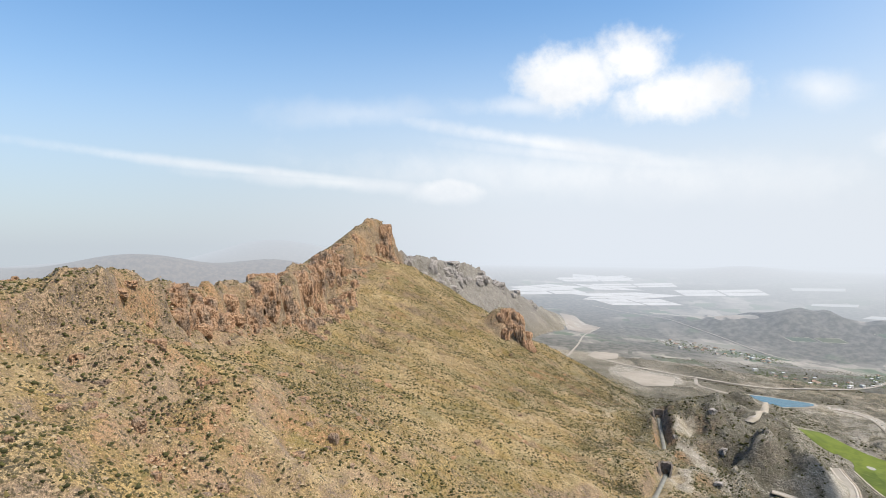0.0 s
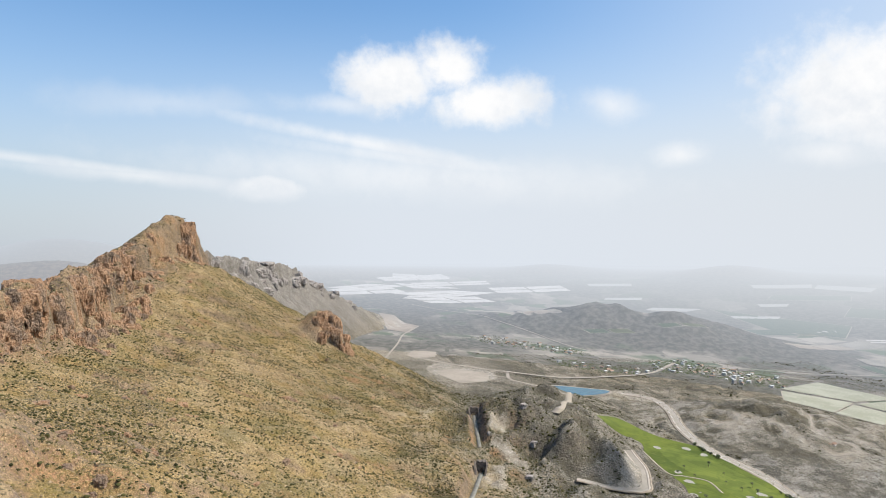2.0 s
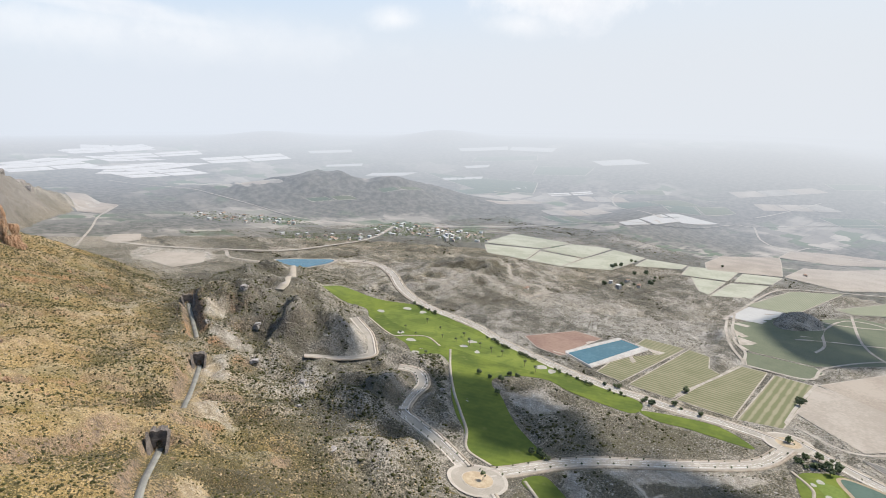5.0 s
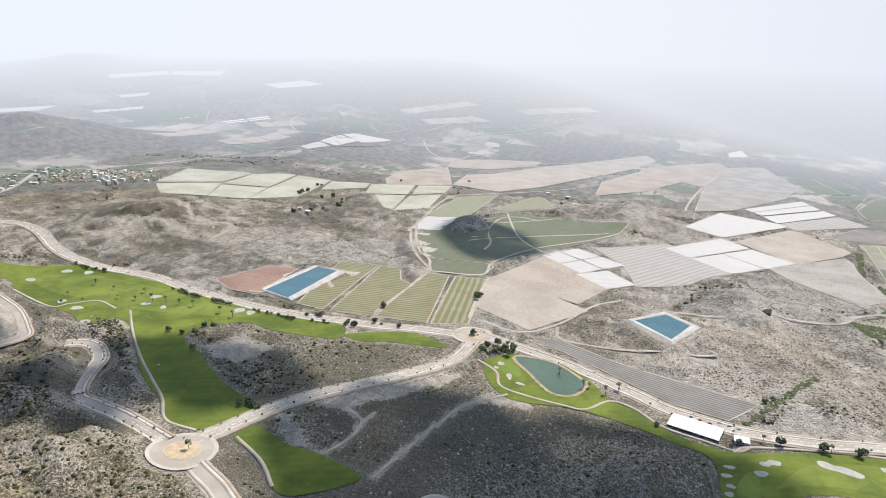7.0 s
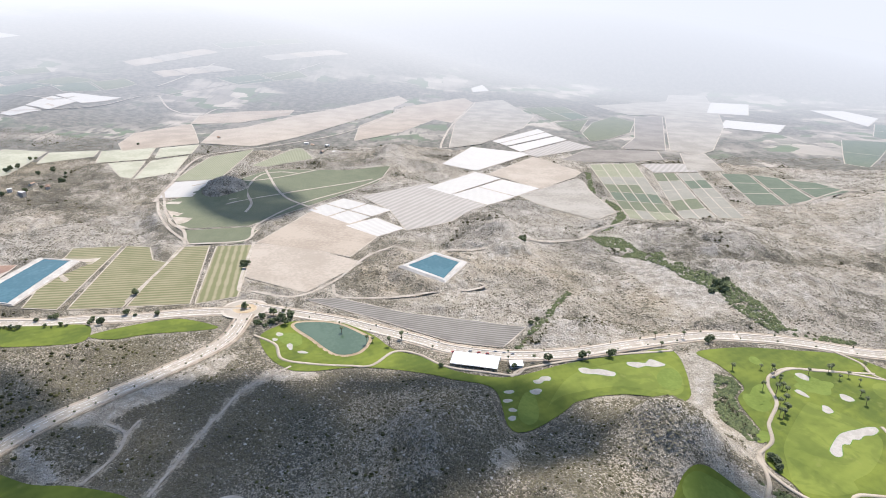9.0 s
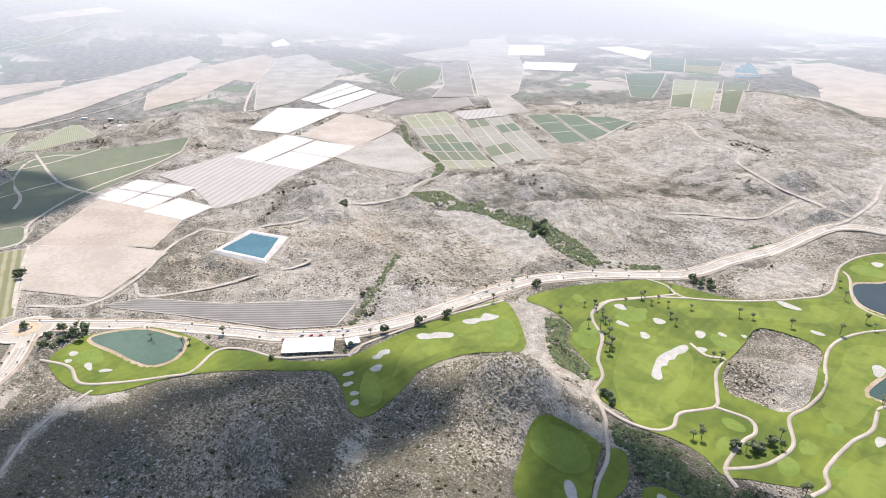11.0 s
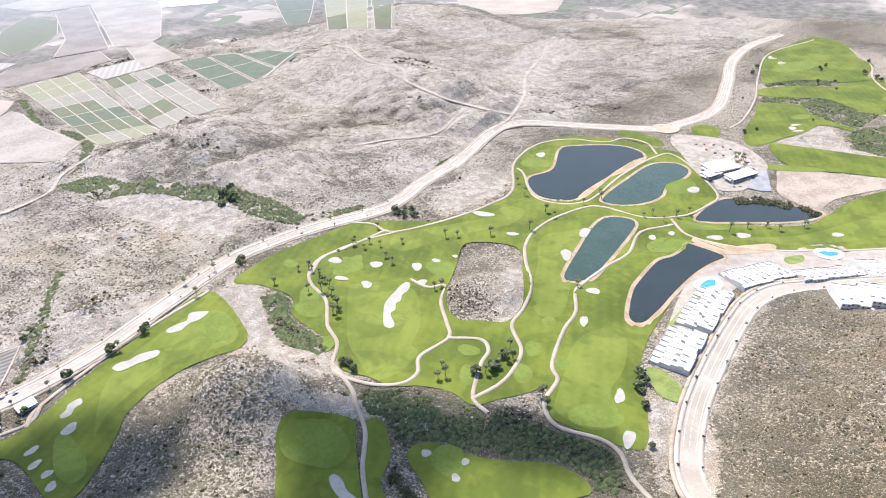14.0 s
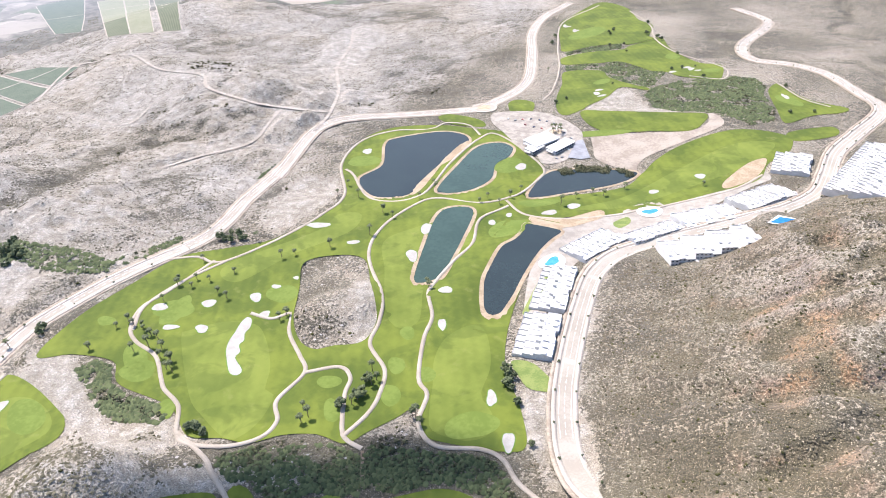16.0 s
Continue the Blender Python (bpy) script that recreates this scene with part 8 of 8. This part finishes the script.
plant(TREE_KINDS, [(p[0] - rnd.uniform(11, 16), p[1] + rnd.uniform(-2, 2)) for p in verge if lumps(np.array([p[0]]), np.array([p[1]]), 45, 2, 0.5, 13.0)[0] > 0.08 and rnd.random() < 0.55], 0.2, (0.45, 0.9))
plant(TREE_KINDS, FARM_TREES, 0.2, (1.2, 2.0))
STREET_KINDS = [[make_tree(h, r, s, "small round street tree on the footway", "street trees", "street_tree"), False] for h, r, s in ((2.9, 0.95, 7), (2.4, 0.8, 8))]
for pts, gap, half in ((ROAD_A, 40, 7.0), (ROAD_B, 40, 7.0), (ROAD_E, 18, 6.4), (ROAD_F, 14, 6.2), (ROAD_I, 30, 7.6)):
    p = smooth_line(pts, 3.0)
    run = np.r_[0, np.cumsum(np.linalg.norm(np.diff(p, axis=0), axis=1))]
    t = np.gradient(p, axis=0)
    for s in np.arange(10, min(run[-1], 2400 if gap == 30 else 800), gap):
        x, y = np.interp(s, run, p[:, 0]), np.interp(s, run, p[:, 1])
        dx, dy = np.interp(s, run, t[:, 0]), np.interp(s, run, t[:, 1])
        q = math.hypot(dx, dy)
        for side in (-1, 1):
            off = side * half + rnd.uniform(-0.4, 0.4)
            plant(STREET_KINDS, [(x - dy / q * off, y + dx / q * off)], 0.9)

# ---- scrub and stones ----
def surface(x, y):
    """The height of the rough ground, and whether it is bare of roads and turf."""
    i, j = np.clip(np.searchsorted(GX, x) - 1, 0, len(GX) - 2), np.clip(np.searchsorted(GY, y) - 1, 0, len(GY) - 2)
    a, b = (x - GX[i]) / (GX[i + 1] - GX[i]), (y - GY[j]) / (GY[j + 1] - GY[j])
    f = lambda g: (g[j, i] * (1 - a) + g[j, i + 1] * a) * (1 - b) + (g[j + 1, i] * (1 - a) + g[j + 1, i + 1] * a) * b
    return f(GZ), f(GBARE)


def spread(x, y):
    """How overgrown the ground is, from 0 to 1."""
    i, j = np.clip(np.searchsorted(GX, x), 0, len(GX) - 1), np.clip(np.searchsorted(GY, y), 0, len(GY) - 1)
    return GSCRUB[j, i]


TUFT = np.array([(1, 0, -0.15), (0.31, 0.95, -0.15), (-0.81, 0.59, -0.15), (-0.81, -0.59, -0.15), (0.31, -0.95, -0.15), (0, 0, 1)], float)
TUFT_F = np.array([(0, 1, 5), (1, 2, 5), (2, 3, 5), (3, 4, 5), (4, 0, 5)])


BUSH = np.array([(0.75 * math.cos(k * 1.2566), 0.75 * math.sin(k * 1.2566), -0.2) for k in range(5)] + [(math.cos(k * 1.2566 + 0.6), math.sin(k * 1.2566 + 0.6), 0.45) for k in range(5)] + [(0, 0, 1)])
BUSH_F = np.array([f for k in range(5) for f in ((k, (k + 1) % 5, 5 + k), ((k + 1) % 5, 5 + (k + 1) % 5, 5 + k), (5 + k, 5 + (k + 1) % 5, 10))])


BALL = np.array([(1, 0, 0), (-1, 0, 0), (0, 1, 0), (0, -1, 0), (0, 0, 1), (0, 0, -1)], float)
BALL_F = np.array([(0, 2, 4), (2, 1, 4), (1, 3, 4), (3, 0, 4), (2, 0, 5), (1, 2, 5), (3, 1, 5), (0, 3, 5)])
LOBES = [(0, 0, 0.45, 0.5), (0.55, 0.15, 0.25, 0.42), (-0.4, 0.5, 0.3, 0.4), (-0.35, -0.5, 0.2, 0.42), (0.35, -0.55, 0.35, 0.33), (0.15, 0.6, 0.55, 0.3), (-0.6, 0.0, 0.5, 0.3), (0.2, -0.1, 0.85, 0.3)]
SHRUB = np.vstack([BALL * r + np.array((a, b, c)) for a, b, c, r in LOBES])
SHRUB_F = np.vstack([BALL_F + 6 * k for k in range(len(LOBES))])


def clumps(name, x, y, size, flat, mat, label, category, sink=0.25, shape=(TUFT, TUFT_F), least=0.6):
    """Many small clumps in one object."""
    z, bare = surface(x, y)
    keep = (bare >= least) & (np.random.RandomState(len(x) + 1).rand(len(x)) < np.clip((spread(x, y) - 0.06) * 4.0, 0, 1) + (least < 0.3))
    x, y, z, size = x[keep], y[keep], z[keep], size[keep]
    rs = np.random.RandomState(len(x))
    k = len(x)
    turn = rs.rand(k) * 6.28
    c, s = np.cos(turn), np.sin(turn)
    v = shape[0][None] * (0.65 + 0.7 * rs.rand(k, len(shape[0]), 1)) * size[:, None, None]
    vx = v[:, :, 0] * c[:, None] - v[:, :, 1] * s[:, None] + x[:, None]
    vy = v[:, :, 0] * s[:, None] + v[:, :, 1] * c[:, None] + y[:, None]
    vz = v[:, :, 2] * flat + z[:, None] + size[:, None] * sink
    co = np.stack([vx, vy, vz], 2).reshape(-1, 3).astype(np.float32)
    faces = (np.arange(k)[:, None, None] * len(shape[0]) + shape[1][None]).reshape(-1, 3).astype(np.int32)
    me = bpy.data.meshes.new(name)
    me.vertices.add(len(co))
    me.vertices.foreach_set("co", co.ravel())
    me.loops.add(faces.size)
    me.loops.foreach_set("vertex_index", faces.ravel())
    me.polygons.add(len(faces))
    me.polygons.foreach_set("loop_start", np.arange(0, faces.size, 3, dtype=np.int32))
    me.update(calc_edges=True)
    me.materials.append(mat)
    tagged(new(name, me), label, category, "", "stuff")


def strewn(count, x0, x1, y0, y1, patch, seed, keep):
    rs = np.random.RandomState(seed)
    x, y = x0 + (x1 - x0) * rs.rand(count), y0 + (y1 - y0) * rs.rand(count)
    ok = (lumps(x, y, patch, 3, 0.6, seed) + rs.rand(count) * 1.2 - 0.6 > keep)
    x, y = x[ok], y[ok]
    return x, y, rs.rand(len(x))


x, y, s = strewn(150000, -330, 400, 120, 1500, 70, 31, -0.2)
clumps("mountain_scrub", x, y, 0.4 + 0.9 * s**2.6, 0.85, GOLD_SCRUB, "dry olive and golden scrub on the mountain slope", "scrub")
x, y, s = strewn(80000, -330, 400, 120, 1500, 60, 32, -0.05)
clumps("mountain_rocks", x, y, 0.3 + 1.1 * s**4, 0.7, OCHRE_ROCK, "weathered ochre rocks on the mountain slope", "rocks", 0.1)
x, y, s = strewn(90000, 300, 720, 430, 1350, 50, 33, -0.1)
clumps("foothill_scrub", x, y, 0.5 + 1.1 * s**2.5, 0.75, SCRUB, "dark grey-green scrub on the foothills", "scrub")
x, y, s = strewn(130000, 330, 760, -200, 470, 45, 34, -0.2)
clumps("valley_scrub", x, y, 0.45 + 0.9 * s**2.5, 0.7, SCRUB, "dark grey-green scrub on the rocky knolls", "scrub")
x, y, s = strewn(110000, -80, 330, -760, 120, 50, 35, -0.25)
clumps("south_slope_scrub", x, y, 0.4 + 0.8 * s**2.5, 0.7, SOUTH_SCRUB, "brown and olive scrub on the southern slope", "scrub")
x, y, s = strewn(34000, 320, 760, -760, 470, 50, 36, 0.05)
clumps("pale_rocks", x, y, 0.4 + 1.2 * s**4, 0.55, ROCK, "pale limestone blocks among the scrub", "rocks", 0.1)
x, y, s = strewn(340000, 640, 1900, -1500, 1900, 60, 37, -0.15)
clumps("plain_scrub", x, y, 0.65 + 1.0 * s**2.2, 0.6, PLAIN_SCRUB, "sparse grey scrub beyond the road", "scrub")
x, y, s = strewn(78000, -330, 420, 100, 1450, 90, 41, -0.1)
clumps("mountain_bushes", x, y, 0.65 + 0.95 * s**2.2, 0.85, BUSH_LEAF, "round dark green bushes on the mountain slope", "bushes", 0.1, (BUSH, BUSH_F))
x, y, s = strewn(12000, 300, 720, 430, 1350, 70, 42, 0.05)
clumps("foothill_bushes", x, y, 0.9 + 1.6 * s**2.2, 0.85, BUSH_LEAF, "round dark green bushes on the foothills", "bushes", 0.1, (BUSH, BUSH_F))
x, y, s = strewn(6500, 330, 760, -300, 470, 70, 43, 0.1)
clumps("valley_bushes", x, y, 0.7 + 1.1 * s**3, 0.85, BUSH_LEAF, "round dark green bushes in the valley", "bushes", 0.1, (BUSH, BUSH_F))
x, y, s = strewn(26000, -80, 330, -760, 120, 45, 44, -0.1)
clumps("south_slope_bushes", x, y, 0.42 + 0.75 * s**3.5, 0.85, BUSH_LEAF, "round olive bushes on the southern slope", "bushes", 0.1, (BUSH, BUSH_F))
for k, (pts, count) in enumerate(((THICKET_A, 9000), (THICKET_B, 2400), (THICKET_C, 1500), (THICKET_D, 1100), (THICKET_E, 4200), (THICKET_F, 1800), (THICKET_G, 6000), (SLOT, 900), (HOLLOW, 1800), (THICKET_H, 700), (THICKET_N, 900), (THICKET_I, 500), (VILLAGE_A, 3000), (VILLAGE_B, 900), (VILLAGE_C, 900))):
    ring = np.array(pts, float)
    rs = np.random.RandomState(60 + k)
    lo, hi = ring.min(0), ring.max(0)
    x, y = lo[0] + (hi[0] - lo[0]) * rs.rand(count * 3), lo[1] + (hi[1] - lo[1]) * rs.rand(count * 3)
    ok = within(x, y, ring) & (lumps(x, y, 22, 3) > -0.35)
    clumps("thicket", x[ok][:count], y[ok][:count], 0.8 + 1.9 * rs.rand(ok.sum())[:count] ** 2, 0.85, GREEN_SCRUB, "green thicket along a dry stream bed", "shrubs", least=0.2)

for k, (pts, count) in enumerate(((THICKET_J, 420), (THICKET_K, 90), (THICKET_L, 420), (THICKET_O, 260), (THICKET_P, 90), (THICKET_B, 300), (RAVINE_H, 700), (((600, 612), (622, 606), (616, 580), (598, 584)), 16), (THICKET_C, 160), (THICKET_A, 260), (THICKET_G, 600), (SLOT, 120), (HOLLOW, 200))):
    ring = np.array(pts, float)
    rs = np.random.RandomState(160 + k)
    lo, hi = ring.min(0), ring.max(0)
    x, y = lo[0] + (hi[0] - lo[0]) * rs.rand(count * 4), lo[1] + (hi[1] - lo[1]) * rs.rand(count * 4)
    ok = within(x, y, ring) & (lumps(x, y, 18, 3, 0.5, 7.0) > -0.2)
    clumps("tall_shrubs", x[ok][:count], y[ok][:count], (1.0 + 1.5 * rs.rand(ok.sum())[:count] ** 2) * (1.8 if pts is THICKET_J else 1.0), 1.0, THICKET_LEAF, "tall dark green shrubs crowded together", "shrubs", 0.0, (SHRUB, SHRUB_F), 0.0 if pts is THICKET_J else 0.3)

x, y, s = strewn(60000, 620, 1900, -900, 1900, 80, 47, 0.1)
bed = np.abs(lumps(x, y, 210, 4, 0.5, 95.0)) < 0.035
x, y, s = x[bed], y[bed], s[bed]
clumps("streamside_bushes", x, y, 1.1 + 2.0 * s**2, 1.0, BUSH_LEAF, "dark bushes along the dry stream beds of the plain", "bushes", 0.1, (SHRUB, SHRUB_F))
